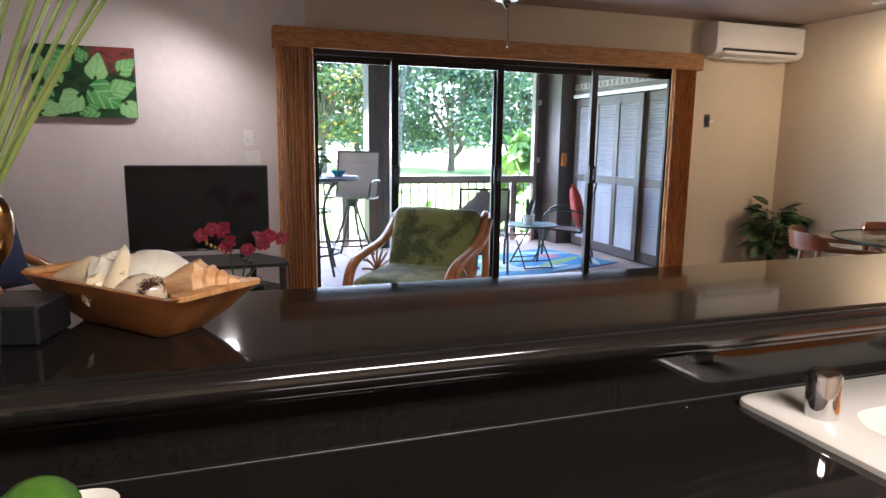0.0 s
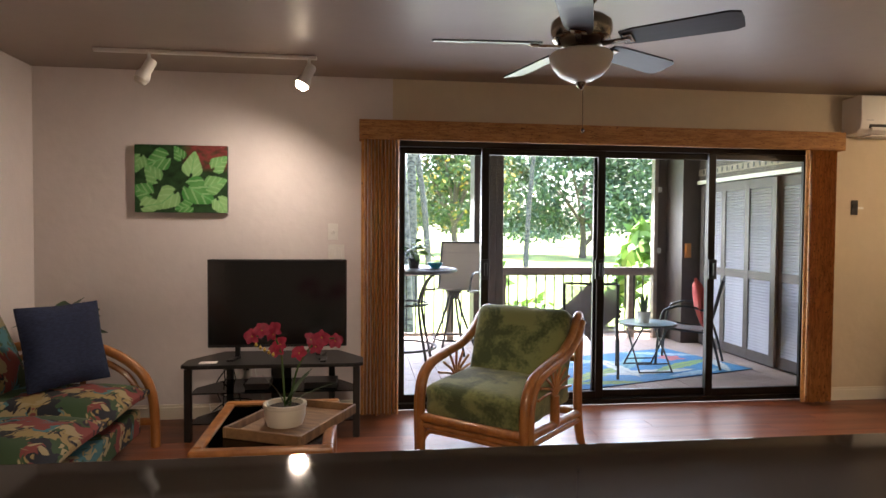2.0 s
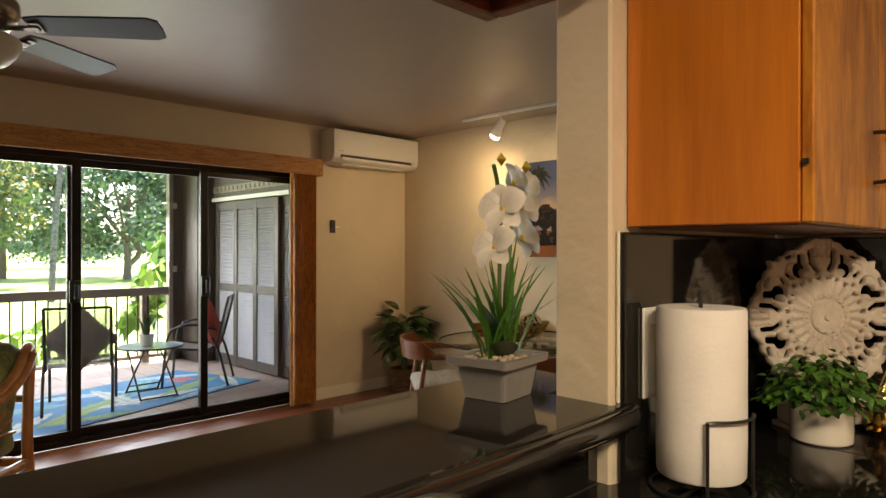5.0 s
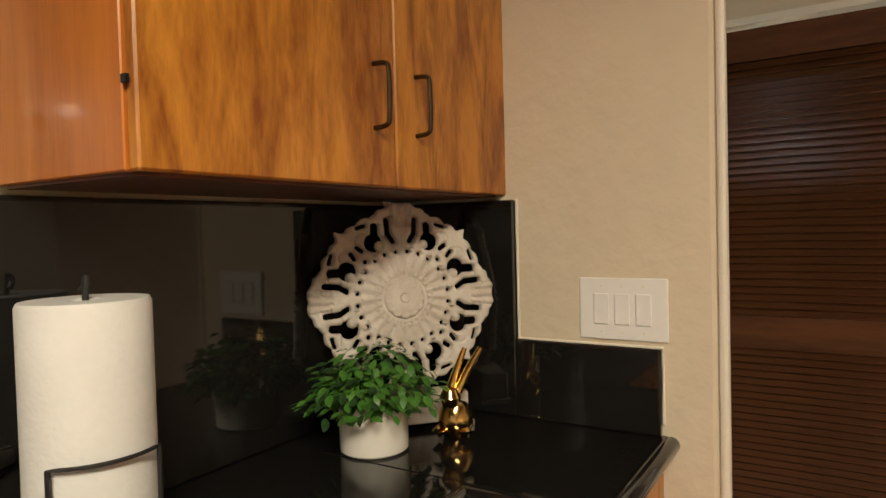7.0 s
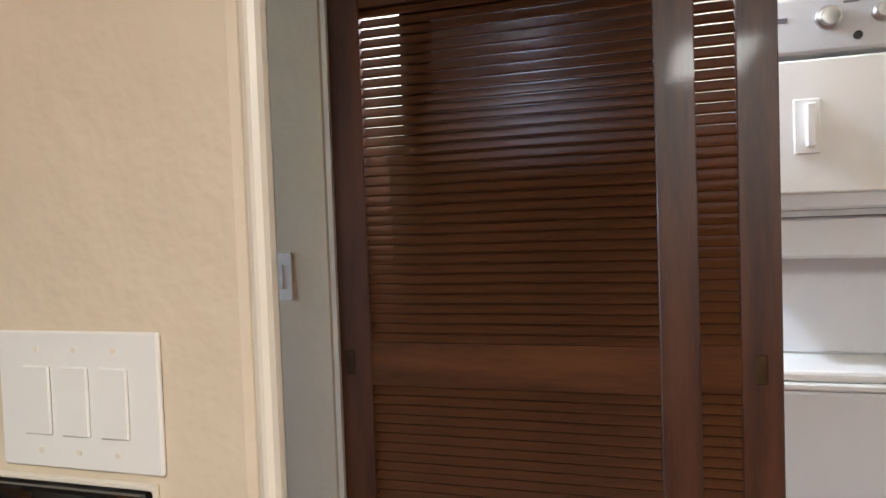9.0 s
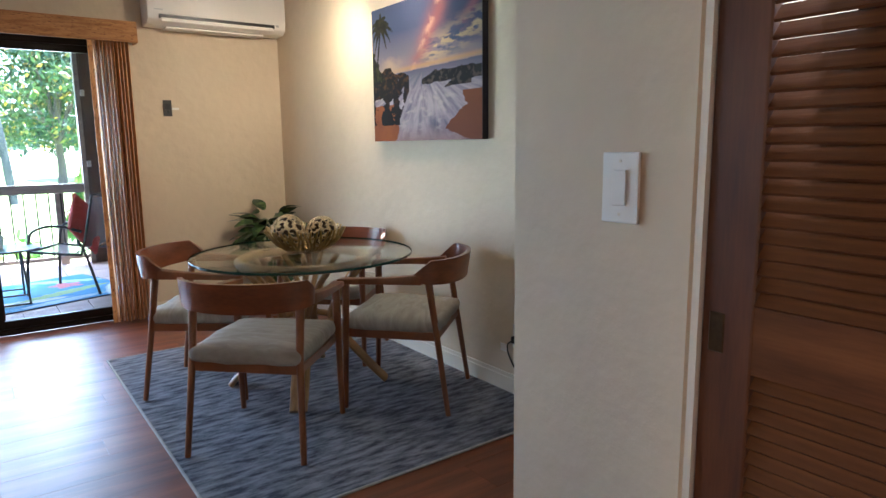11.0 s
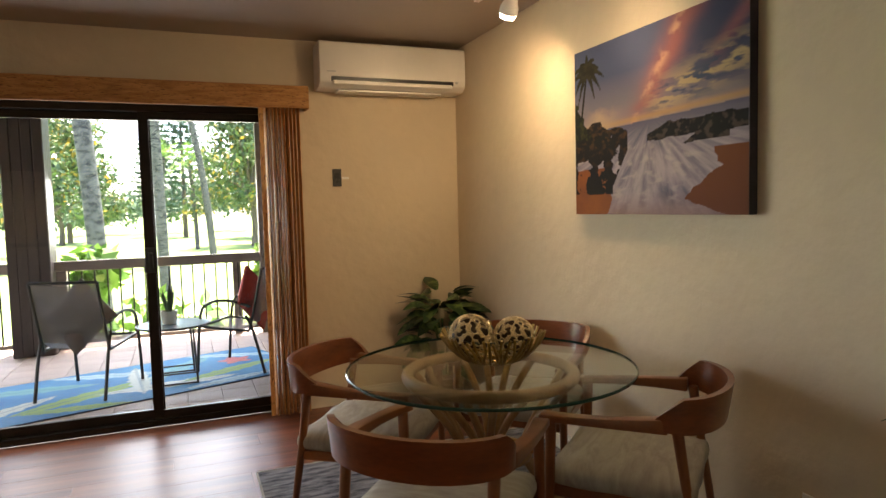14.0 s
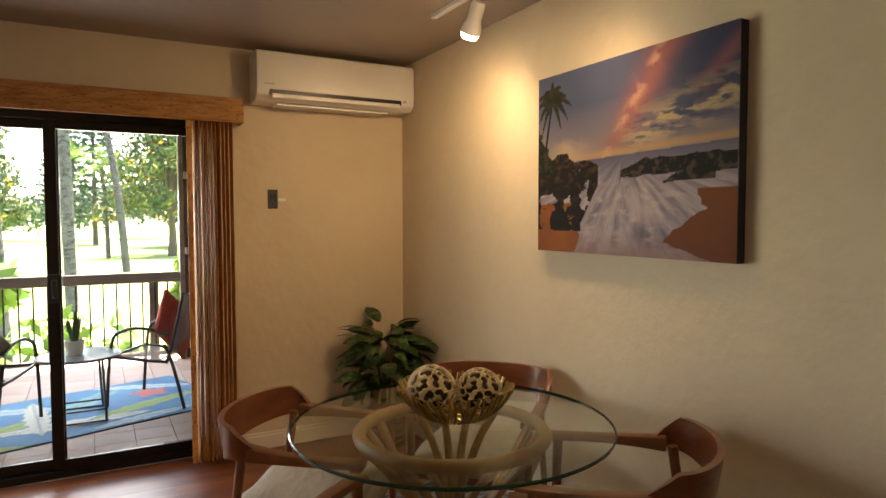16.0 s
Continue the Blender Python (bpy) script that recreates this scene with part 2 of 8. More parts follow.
def lathe(profile, sides=28, squash=1.0):
    """A turned shape from (radius, height) pairs, closed at zero radius."""
    bm = bmesh.new()
    rings = []
    for r, z in profile:
        if r < 1e-5:
            rings.append([bm.verts.new((0, 0, z))])
        else:
            rings.append([bm.verts.new((r * math.cos(2 * math.pi * k / sides), r * squash * math.sin(2 * math.pi * k / sides), z)) for k in range(sides)])
    for a, c in zip(rings, rings[1:]):
        for k in range(sides):
            q = [a[k % len(a)], a[(k + 1) % len(a)], c[(k + 1) % len(c)], c[k % len(c)]]
            q = list(dict.fromkeys(q))
            if len(q) > 2:
                bm.faces.new(q)
    bmesh.ops.recalc_face_normals(bm, faces=bm.faces)
    return bm


def prism(outline, z0, z1, bevel=0.0, seg=2):
    """A flat shape from (x, y) corners, raised from z0 to z1."""
    bm = bmesh.new()
    lo, hi = [bm.verts.new((x, y, z0)) for x, y in outline], [bm.verts.new((x, y, z1)) for x, y in outline]
    n = len(outline)
    bm.faces.new(lo[::-1]), bm.faces.new(hi)
    for i in range(n):
        bm.faces.new((lo[i], lo[(i + 1) % n], hi[(i + 1) % n], hi[i]))
    bmesh.ops.recalc_face_normals(bm, faces=bm.faces)
    if bevel:
        bmesh.ops.bevel(bm, geom=[e for e in bm.edges if abs(e.verts[0].co.z - e.verts[1].co.z) < 1e-6], offset=bevel, segments=seg, affect="EDGES", profile=0.5)
    return bm


def empty(name, m, label, category, group=""):
    ob = new(name)
    ob.matrix_basis = m
    return tagged(ob, label, category, group)


def structure(name, bm, material, label="", smooth=False):
    return tagged(part(name, bm, material, smooth=smooth), label or name.replace("_", " "), name.split("_")[0], kind="structure")


# ---- large structure ----
CEIL, WALL_Y, RIGHT_X, LEFT_X, BACK_Y = 2.505, 5.55, 6.055, -1.15, -2.6
BAR_Z, LOW_Z = 1.07, 0.905
HALL_X, KIT_X = 4.87, 3.782

structure("wall_north_left", box(LEFT_X - 0.12, 1.36, WALL_Y, WALL_Y + 0.14, 0, CEIL), M_WALL_GREY, "pale plaster wall beside the sliding door")
structure("wall_north_right", box(4.84, RIGHT_X + 0.12, WALL_Y, WALL_Y + 0.14, 0, CEIL), M_WALL, "cream plaster wall beside the sliding door")
structure("wall_north_header", box(1.36, 4.84, WALL_Y, WALL_Y + 0.14, 2.06, CEIL), M_WALL, "cream plaster wall above the sliding door")
structure("wall_east", box(RIGHT_X, RIGHT_X + 0.12, 1.48, WALL_Y, 0, CEIL), M_WALL, "cream textured plaster wall behind the dining table")
structure("wall_west", box(LEFT_X - 0.12, LEFT_X, BACK_Y, WALL_Y, 0, CEIL), M_WALL_GREY, "pale plaster wall behind the sofa")
structure("wall_nook_return", box(4.99, RIGHT_X + 0.12, 1.36, 1.48, 0, CEIL), M_WALL, "cream plaster return wall of the dining nook")
structure("wall_hall", box(HALL_X, 4.99, 0.906, 1.362, 0, CEIL, bevel=0.006), M_WALL, "cream plaster hall wall with a light switch")
structure("wall_hall_header", box(HALL_X, 4.99, -1.0, 0.906, 2.06, CEIL), M_WALL, "cream plaster wall above the louvred closet doors")
structure("wall_hall_back", box(HALL_X, 4.99, BACK_Y, -1.0, 0, CEIL), M_WALL, "cream plaster hall wall past the laundry closet")
structure("wall_closet", boxes((5.05, 6.2, 1.0, 1.08, 0, CEIL), (6.12, 6.2, -1.09, 1.0, 0, CEIL), (4.99, 6.2, -1.17, -1.09, 0, CEIL)), M_WALL, "cream plaster walls of the laundry closet")
structure("wall_south", box(LEFT_X - 0.12, 6.2, BACK_Y - 0.12, BACK_Y, 0, CEIL), M_WALL, "cream plaster wall behind the kitchen")
structure("wall_kitchen_stub", box(2.777, 3.768, 1.265, 1.40, 0, CEIL, bevel=0.006), M_WALL_TROWEL, "cream trowelled plaster stub wall at the end of the bar")
structure("wall_kitchen_side", box(KIT_X, 3.799, 0.445, 1.267, 0, CEIL, bevel=0.012, seg=2), M_WALL_TROWEL, "cream trowelled plaster wall with a bank of switches")
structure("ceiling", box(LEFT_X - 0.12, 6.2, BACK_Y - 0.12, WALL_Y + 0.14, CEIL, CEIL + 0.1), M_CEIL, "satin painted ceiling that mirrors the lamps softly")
structure("baseboard_east", boxes((RIGHT_X - 0.014, RIGHT_X, 1.49, WALL_Y - 0.014, 0, 0.085), (RIGHT_X - 0.008, RIGHT_X, 1.49, WALL_Y - 0.014, 0.085, 0.105)), M_TRIM, "cream painted baseboard")
structure("baseboard_north_right", boxes((4.90, RIGHT_X, WALL_Y - 0.014, WALL_Y, 0, 0.085), (4.90, RIGHT_X, WALL_Y - 0.008, WALL_Y, 0.085, 0.105)), M_TRIM, "cream painted baseboard")
structure("baseboard_north_left", boxes((LEFT_X, 1.34, WALL_Y - 0.014, WALL_Y, 0, 0.085), (LEFT_X, 1.34, WALL_Y - 0.008, WALL_Y, 0.085, 0.105)), M_TRIM, "cream painted baseboard")
structure("trim_closet_jamb", box(HALL_X + 0.003, 4.994, 0.892, 0.906, 0, 2.06), M_TRIM, "white painted closet door jamb")
structure("trim_closet_head", box(HALL_X + 0.003, 4.994, -1.0, 0.892, 2.035, 2.06), M_TRIM, "white painted closet door head")
structure("trim_switch_wall_corner", box(KIT_X - 0.004, 3.803, 0.425, 0.445, 0, CEIL, bevel=0.008, seg=2), M_TRIM, "smooth cream painted corner bead")


# sliding glass door: fixed frame and four framed panes
door = tagged(new("door_1"), "four-panel sliding glass door in a dark bronze frame", "door", kind="structure")
part("frame", boxes((1.36, 4.84, 5.60, 5.69, 0.005, 0.045), (1.36, 4.84, 5.60, 5.69, 2.015, 2.06), (1.36, 1.40, 5.60, 5.69, 0.045, 2.015), (4.80, 4.84, 5.60, 5.69, 0.045, 2.015), bevel=0.003), M_BRONZE, door)
for x0, x1, yy in ((1.40, 2.11, 5.665), (2.05, 3.045, 5.628), (2.965, 3.985, 5.665), (3.915, 4.80, 5.628)):
    pane_frame = part("panel_frame", boxes((x0, x0 + 0.06, yy - 0.015, yy + 0.015, 0.045, 2.015), (x1 - 0.06, x1, yy - 0.015, yy + 0.015, 0.045, 2.015),
                                           (x0 + 0.06, x1 - 0.06, yy - 0.015, yy + 0.015, 0.045, 0.105), (x0 + 0.06, x1 - 0.06, yy - 0.015, yy + 0.015, 1.965, 2.015), bevel=0.002), M_BRONZE, door)
    pane = part("pane", box(x0 + 0.055, x1 - 0.055, yy - 0.003, yy + 0.003, 0.10, 1.97), M_GLASS, pane_frame)
    pane.visible_shadow = False
for hx, yy in ((2.08, 5.603), (3.0, 5.603), (3.95, 5.603)):
    part("handle", boxes((hx - 0.035, hx + 0.035, yy - 0.012, yy + 0.008, 1.0, 1.16), (hx - 0.012, hx + 0.012, yy - 0.05, yy - 0.012, 1.03, 1.13), bevel=0.004), M_BLACK, door, "black door pull")

# bamboo vertical curtains and their valance
valance = empty("valance", pose(0, 0, 0), "woven bamboo box valance above the sliding door", "valance")
part("front_board", box(1.113, 4.953, 5.412, 5.428, 2.035, 2.18, bevel=0.003), M_BAMBOO_H, valance)
part("side_board", box(1.113, 1.128, 5.43, 5.548, 2.035, 2.18, bevel=0.002), M_BAMBOO_H, valance)
part("side_board", box(4.938, 4.953, 5.43, 5.548, 2.035, 2.18, bevel=0.002), M_BAMBOO_H, valance)
part("top_board", box(1.13, 4.937, 5.43, 5.548, 2.165, 2.179), M_BAMBOO_H, valance)


def folded_curtain(x0, x1, folds, label, tail):
    """Bamboo cloth drawn to one side in upright folds, with a flat leading strip."""
    thing = empty("bamboo_curtain", pose(0, 0, 0), label, "curtain", "bamboo curtains at the sliding door")
    w = (x1 - x0) / folds
    for i in range(folds):
        bm = bmesh.new()
        n = 7
        cols = []
        for k in range(n):
            a = k / (n - 1)
            y = 5.478 - 0.050 * math.sin(math.pi * a) ** 0.8 - 0.004 * math.sin(i * 2.3)
            cols.append((x0 + (i + 0.08 + a * 0.78) * w, y))
        f, b = [], []
        for z in (0.018 + 0.006 * math.sin(i * 1.7), 2.045):
            f.append([bm.verts.new((x, y, z)) for x, y in cols])
            b.append([bm.verts.new((x, y + 0.006, z)) for x, y in cols])
        for k in range(n - 1):
            bm.faces.new((f[0][k], f[0][k + 1], f[1][k + 1], f[1][k]))
            bm.faces.new((b[0][k + 1], b[0][k], b[1][k], b[1][k + 1]))
            bm.faces.new((f[0][k + 1], f[0][k], b[0][k], b[0][k + 1]))
        bm.faces.new((f[0][0], f[1][0], b[1][0], b[0][0])), bm.faces.new((f[0][-1], b[0][-1], b[1][-1], f[1][-1]))
        part("fold", bm, M_BAMBOO, thing, smooth=True)
    part("leading_strip", box(tail[0], tail[1], 5.438, 5.446, 0.02, 2.045), M_BAMBOO, thing)


folded_curtain(1.15, 1.41, 10, "bamboo curtain drawn aside in narrow upright folds", (1.128, 1.15))
folded_curtain(4.665, 4.90, 10, "bamboo curtain drawn aside with a wide flat leading edge", (4.632, 4.662))

# kitchen: bar top, black granite panels, lower counter, soffit
bar_top = empty("bar_counter", pose(0, 0, 0), "polished black granite bar top with a rounded edge", "counter")
part("slab", prism([(-0.6, 1.225), (2.62, 1.225), (2.80, 1.23), (2.83, 1.262), (2.775, 1.2635), (2.775, 1.402), (2.98, 1.402), (2.98, 1.65), (-0.6, 1.65)], BAR_Z - 0.035, BAR_Z, 0.01, 3), M_GRANITE, bar_top)
part("edge_moulding", tube([(-0.6, 1.222, BAR_Z - 0.024), (2.62, 1.222, BAR_Z - 0.024), (2.78, 1.226, BAR_Z - 0.024), (2.83, 1.245, BAR_Z - 0.024)], 0.021, 14), M_GRANITE_EDGE, bar_top, "rounded granite edge", smooth=True)
part("edge_moulding", tube([(-0.6, 1.232, BAR_Z - 0.046), (2.62, 1.232, BAR_Z - 0.046), (2.78, 1.236, BAR_Z - 0.046), (2.82, 1.25, BAR_Z - 0.046)], 0.011, 10), M_GRANITE_EDGE, bar_top, "rounded granite edge", smooth=True)
bar_wall = empty("bar_wall", pose(0, 0, 0), "half-height bar wall faced in black granite", "counter")
part("granite_face", box(-0.6, 2.772, 1.292, 1.312, LOW_Z, BAR_Z - 0.036), M_GRANITE, bar_wall)
part("core", box(-0.6, 2.772, 1.314, 1.43, 0, BAR_Z - 0.036), M_WALL, bar_wall)
low_counter = empty("kitchen_counter", pose(0, 0, 0), "polished black granite kitchen counter", "counter")
part("slab", box(-0.6, 1.548, 0.80, 1.29, LOW_Z - 0.035, LOW_Z), M_GRANITE, low_counter)
part("sink_front_strip", box(1.549, 2.399, 0.80, 0.86, LOW_Z - 0.035, LOW_Z), M_GRANITE, low_counter)
part("sink_back_strip", box(1.549, 2.399, 1.262, 1.29, LOW_Z - 0.035, LOW_Z), M_GRANITE, low_counter)
part("slab", box(2.40, 2.79, 0.80, 1.29, LOW_Z - 0.035, LOW_Z), M_GRANITE, low_counter)
part("slab", box(2.791, 3.36, 0.80, 1.262, LOW_Z - 0.035, LOW_Z), M_GRANITE, low_counter)
part("end_slab", box(3.362, 3.794, 0.545, 1.262, LOW_Z - 0.035, LOW_Z, bevel=0.004), M_GRANITE, low_counter)
part("edge_moulding", tube([(3.352, 0.79, LOW_Z - 0.018), (3.355, 0.56, LOW_Z - 0.018), (3.37, 0.54, LOW_Z - 0.018), (3.79, 0.54, LOW_Z - 0.018)], 0.018, 12), M_GRANITE_EDGE, low_counter, smooth=True)
part("edge_moulding", tube([(-0.6, 0.795, LOW_Z - 0.018), (3.352, 0.795, LOW_Z - 0.018)], 0.018, 12), M_GRANITE_EDGE, low_counter, smooth=True)
part("joint_bead", tube([(-0.6, 1.289, LOW_Z + 0.001), (2.772, 1.289, LOW_Z + 0.001)], 0.0014, 6), M_CHARCOAL, low_counter, "thin dark sealant line")
splash = empty("backsplash", pose(0, 0, 0), "stepped black granite backsplash in the counter corner", "backsplash")
part("back_panel", box(2.80, KIT_X, 1.243, 1.263, LOW_Z + 0.001, 1.418, bevel=0.003), M_GRANITE, splash)
part("tall_side_panel", box(KIT_X - 0.02, KIT_X - 0.001, 0.888, 1.242, LOW_Z + 0.001, 1.418, bevel=0.003), M_GRANITE, splash)
part("low_side_panel", box(KIT_X - 0.02, KIT_X - 0.001, 0.557, 0.887, LOW_Z + 0.001, 1.087, bevel=0.003), M_GRANITE, splash)
part("caulk_line", tube([(KIT_X - 0.004, 0.884, 1.42), (KIT_X - 0.004, 0.884, 1.091), (KIT_X - 0.004, 0.553, 1.091), (KIT_X - 0.004, 0.553, 0.93)], 0.004, 6), M_TRIM, splash, "cream caulk line")
part("caulk_line", tube([(2.797, 1.259, 1.07), (2.797, 1.259, 1.42)], 0.004, 6), M_TRIM, splash, "cream caulk line")


def base_cabinet(x0, x1, y0, y1, m_label):
    c = empty("base_cabinet", pose(0, 0, 0), m_label, "cabinet", "base cabinets under the counter")
    part("body", box(x0, x1, y0 + 0.02, y1, 0.1, LOW_Z - 0.036), M_KOA_PLAIN, c)
    part("toe_kick", box(x0, x1, y0 + 0.07, y1, 0.0, 0.099), M_BLACK, c)
    mid = (x0 + x1) / 2
    for a, b, hx in ((x0 + 0.004, mid - 0.002, mid - 0.04), (mid + 0.002, x1 - 0.004, mid + 0.04)):
        d = part("door", box(a, b, y0, y0 + 0.019, 0.11, LOW_Z - 0.045, bevel=0.003), M_KOA, c)
        part("handle", tube([(hx, y0, 0.70), (hx, y0 - 0.025, 0.70), (hx, y0 - 0.025, 0.80), (hx, y0, 0.80)], 0.004, 8), M_BRASS_DARK, d, "antique bronze pull")


for x0, x1 in ((-0.58, 0.16), (0.165, 0.90), (0.905, 1.64), (1.645, 2.40), (2.405, 3.34)):
    base_cabinet(x0, x1, 0.83, 1.285 if x1 < 2.7 else 1.26, "koa base cabinet with two flat doors under black granite")
end_cab = empty("base_cabinet", pose(0, 0, 0), "koa end cabinet under the granite counter's end", "cabinet", "base cabinets under the counter")
part("body", box(3.37, 3.79, 0.575, 1.26, 0.0, LOW_Z - 0.036), M_KOA_PLAIN, end_cab)
part("drawer_front", box(3.38, 3.78, 0.556, 0.573, 0.70, 0.86, bevel=0.003), M_KOA, end_cab)

soffit = empty("bar_soffit", pose(0, 0, 0), "dark red wood soffit frame hanging over the bar", "soffit")
part("far_beam", box(-0.6, 2.77, 1.55, 1.59, 1.92, CEIL - 0.002, bevel=0.004), M_BEAM, soffit)
part("end_beam", box(2.735, 2.774, 1.25, 1.548, 1.92, CEIL - 0.002, bevel=0.004), M_BEAM, soffit)
part("near_beam", box(-0.6, 2.733, 1.25, 1.285, 1.92, CEIL - 0.002, bevel=0.004), M_BEAM, soffit)
part("inner_board", box(-0.6, 2.733, 1.287, 1.548, 2.03, 2.05), M_BEAM, soffit)
part("light_fascia", box(2.776, 2.79, 1.18, 1.44, 1.925, 2.06, bevel=0.003), M_KOA_PLAIN, soffit, "lighter wood fascia board")

# wall cabinet
wall_cab = empty("wall_cabinet", pose(0, 0, 0), "glossy figured koa wall cabinet with two doors", "cabinet")
part("side_panel", box(2.838, 2.856, 0.935, 1.262, 1.43, 2.40, bevel=0.002), M_KOA_PLAIN, wall_cab, "straight-grained orange side panel")
part("body", box(2.857, 3.795, 0.936, 1.262, 1.432, 2.40), M_KOA_PLAIN, wall_cab)
part("underside", box(2.85, 3.795, 0.94, 1.241, 1.426, 1.431), M_BEAM, wall_cab)
for a, b, hx in ((2.842, 3.342, 3.283), (3.346, 3.794, 3.41)):
    d = part("door", box(a, b, 0.913, 0.934, 1.43, 2.40, bevel=0.003), M_KOA, wall_cab)
    part("handle", tube([(hx, 0.913, 1.53), (hx, 0.886, 1.533), (hx, 0.88, 1.55), (hx, 0.88, 1.62), (hx, 0.886, 1.637), (hx, 0.913, 1.64)], 0.0045, 8, smooth_steps=3), M_BRASS_DARK, d, "antique bronze pull", smooth=True)
part("hinge_pin", box(2.834, 2.8385, 0.92, 0.93, 1.53, 1.54), M_BLACK, wall_cab)


def louvred_panel(y0, y1, x, label, pull_y):
    """Sliding closet panel: stiles, rails and many slats."""
    p = empty("louvred_door", pose(0, 0, 0), label, "door", "louvred closet doors")
    part("stile", box(x, x + 0.03, y0, y0 + 0.09, 0.02, 2.02, bevel=0.003), M_DARKWOOD_V, p)
    part("stile", box(x, x + 0.03, y1 - 0.09, y1, 0.02, 2.02, bevel=0.003), M_DARKWOOD_V, p)
    for z0, z1 in ((0.02, 0.13), (0.905, 1.02), (1.91, 2.02)):
        part("rail", box(x + 0.002, x + 0.028, y0 + 0.09, y1 - 0.09, z0, z1), M_DARKWOOD, p)
    slat = box(-0.003, 0.003, y0 + 0.09, y1 - 0.09, -0.0165, 0.0165)
    bmesh.ops.rotate(slat, matrix=Matrix.Rotation(radians(43), 3, "Y"), verts=slat.verts)
    me = bpy.data.meshes.new("slat")
    slat.to_mesh(me), slat.free()
    me.materials.append(M_DARKWOOD)
    for z0, z1 in ((0.13, 0.905), (1.02, 1.91)):
        n = int((z1 - z0) / 0.0255)
        for i in range(n):
            s = new("slat", me)
            s.parent = p
            s.location = (x + 0.015, 0, z0 + (i + 0.5) * (z1 - z0) / n)
    part("flush_pull", box(x - 0.002, x + 0.004, pull_y - 0.014, pull_y + 0.014, 0.93, 1.0, bevel=0.002), M_BRASS_DARK, p, "recessed bronze finger pull")
    return p


louvred_panel(-0.03, 0.890, 4.882, "dark stained louvred sliding closet door, front track", 0.862)
louvred_panel(-0.212, 0.70, 4.920, "dark stained louvred sliding closet door, rear track", -0.165)

# stacked laundry machine
laundry = empty("stacked_laundry_machine", pose(0, 0, 0), "white stacked washer and dryer in the hall closet", "washer dryer")
part("washer_body", box(5.40, 6.06, -0.93, -0.245, 0.02, 0.80, bevel=0.012, seg=2), M_APPLIANCE, laundry)
part("washer_lid_rim", box(5.39, 6.06, -0.935, -0.24, 0.802, 0.825, bevel=0.006), M_WHITE, laundry)
part("washer_lid", box(5.40, 5.80, -0.90, -0.275, 0.826, 0.86, bevel=0.012, seg=2), M_WHITE, laundry)
part("tower", box(5.66, 6.06, -0.93, -0.245, 0.86, 1.19, bevel=0.01), M_APPLIANCE, laundry)
part("tower_band", box(5.45, 6.06, -0.93, -0.245, 1.19, 1.315, bevel=0.01), M_APPLIANCE, laundry)
part("seam", box(5.43, 6.06, -0.93, -0.245, 1.317, 1.335), M_APPLIANCE_GREY, laundry)
part("dryer_body", box(5.42, 6.06, -0.93, -0.245, 1.337, 1.78, bevel=0.008), M_APPLIANCE, laundry)
dryer_door = part("dryer_door", box(5.402, 5.419, -0.925, -0.25, 1.385, 1.775, bevel=0.006), M_WHITE, laundry)
part("door_handle", boxes((5.396, 5.402, -0.415, -0.345, 1.50, 1.66), (5.372, 5.396, -0.40, -0.375, 1.52, 1.645), bevel=0.003), M_WHITE, dryer_door, "white pull handle")
panel = part("control_panel", prism([(5.405, -0.93), (5.405, -0.245), (5.5, -0.245), (5.5, -0.93)], 1.79, 1.955, 0.01), M_APPLIANCE_GREY, laundry)
for ky, kr in ((-0.44, 0.034), (-0.575, 0.025), (-0.67, 0.025), (-0.81, 0.036)):
    k = lathe([(0, 0.0), (kr, 0.0), (kr, 0.012), (kr * 0.8, 0.016), (kr * 0.72, 0.03), (0, 0.032)], 20)
    part("knob", k, M_STEEL_DULL, panel, "silver dial", pose(5.404, ky, 1.888, 0, -90, 0), smooth=True)
part("start_button", lathe([(0, 0), (0.012, 0), (0.012, 0.006), (0, 0.007)], 14), M_BLACK, panel, "", pose(5.404, -0.515, 1.83, 0, -90, 0))
part("printed_mark", box(5.4035, 5.4048, -0.335, -0.26, 1.885, 1.9), M_APPLIANCE_DARK, panel, "grey printed mark")
for yy in (-0.49, -0.62, -0.73):
    part("printed_mark", box(5.4035, 5.4048, yy - 0.03, yy + 0.01, 1.925, 1.931), M_APPLIANCE_DARK, panel, "grey printed mark")

# air conditioner
ac = empty("air_conditioner", pose(0, 0, 0), "white wall-mounted split air conditioner", "air conditioner")
prof = [(5.549, 2.168), (5.549, 2.462), (5.36, 2.470), (5.337, 2.458), (5.334, 2.255), (5.345, 2.205), (5.39, 2.173)]
bm = bmesh.new()
a, b = [bm.verts.new((5.015, y, z)) for y, z in prof], [bm.verts.new((6.045, y, z)) for y, z in prof]
bm.faces.new(a), bm.faces.new(b[::-1])
for i in range(len(prof)):
    bm.faces.new((a[i], b[i], b[(i + 1) % len(prof)], a[(i + 1) % len(prof)]))
bmesh.ops.recalc_face_normals(bm, faces=bm.faces)
bmesh.ops.bevel(bm, geom=bm.edges, offset=0.008, segments=2, affect="EDGES", profile=0.5)
part("housing", bm, M_WHITE, ac, smooth=True)
part("air_slot", box(5.09, 5.95, 5.3335, 5.36, 2.208, 2.238), M_BLACK, ac, "dark air outlet slot")
part("vane", box(5.10, 5.94, 5.325, 5.341, 2.186, 2.214, bevel=0.005), M_WHITE, ac)
part("underside_tray", box(5.15, 5.88, 5.40, 5.53, 2.156, 2.167), M_WHITE, ac)
part("indicator", box(5.965, 5.985, 5.333, 5.338, 2.225, 2.24), M_APPLIANCE_GREY, ac)
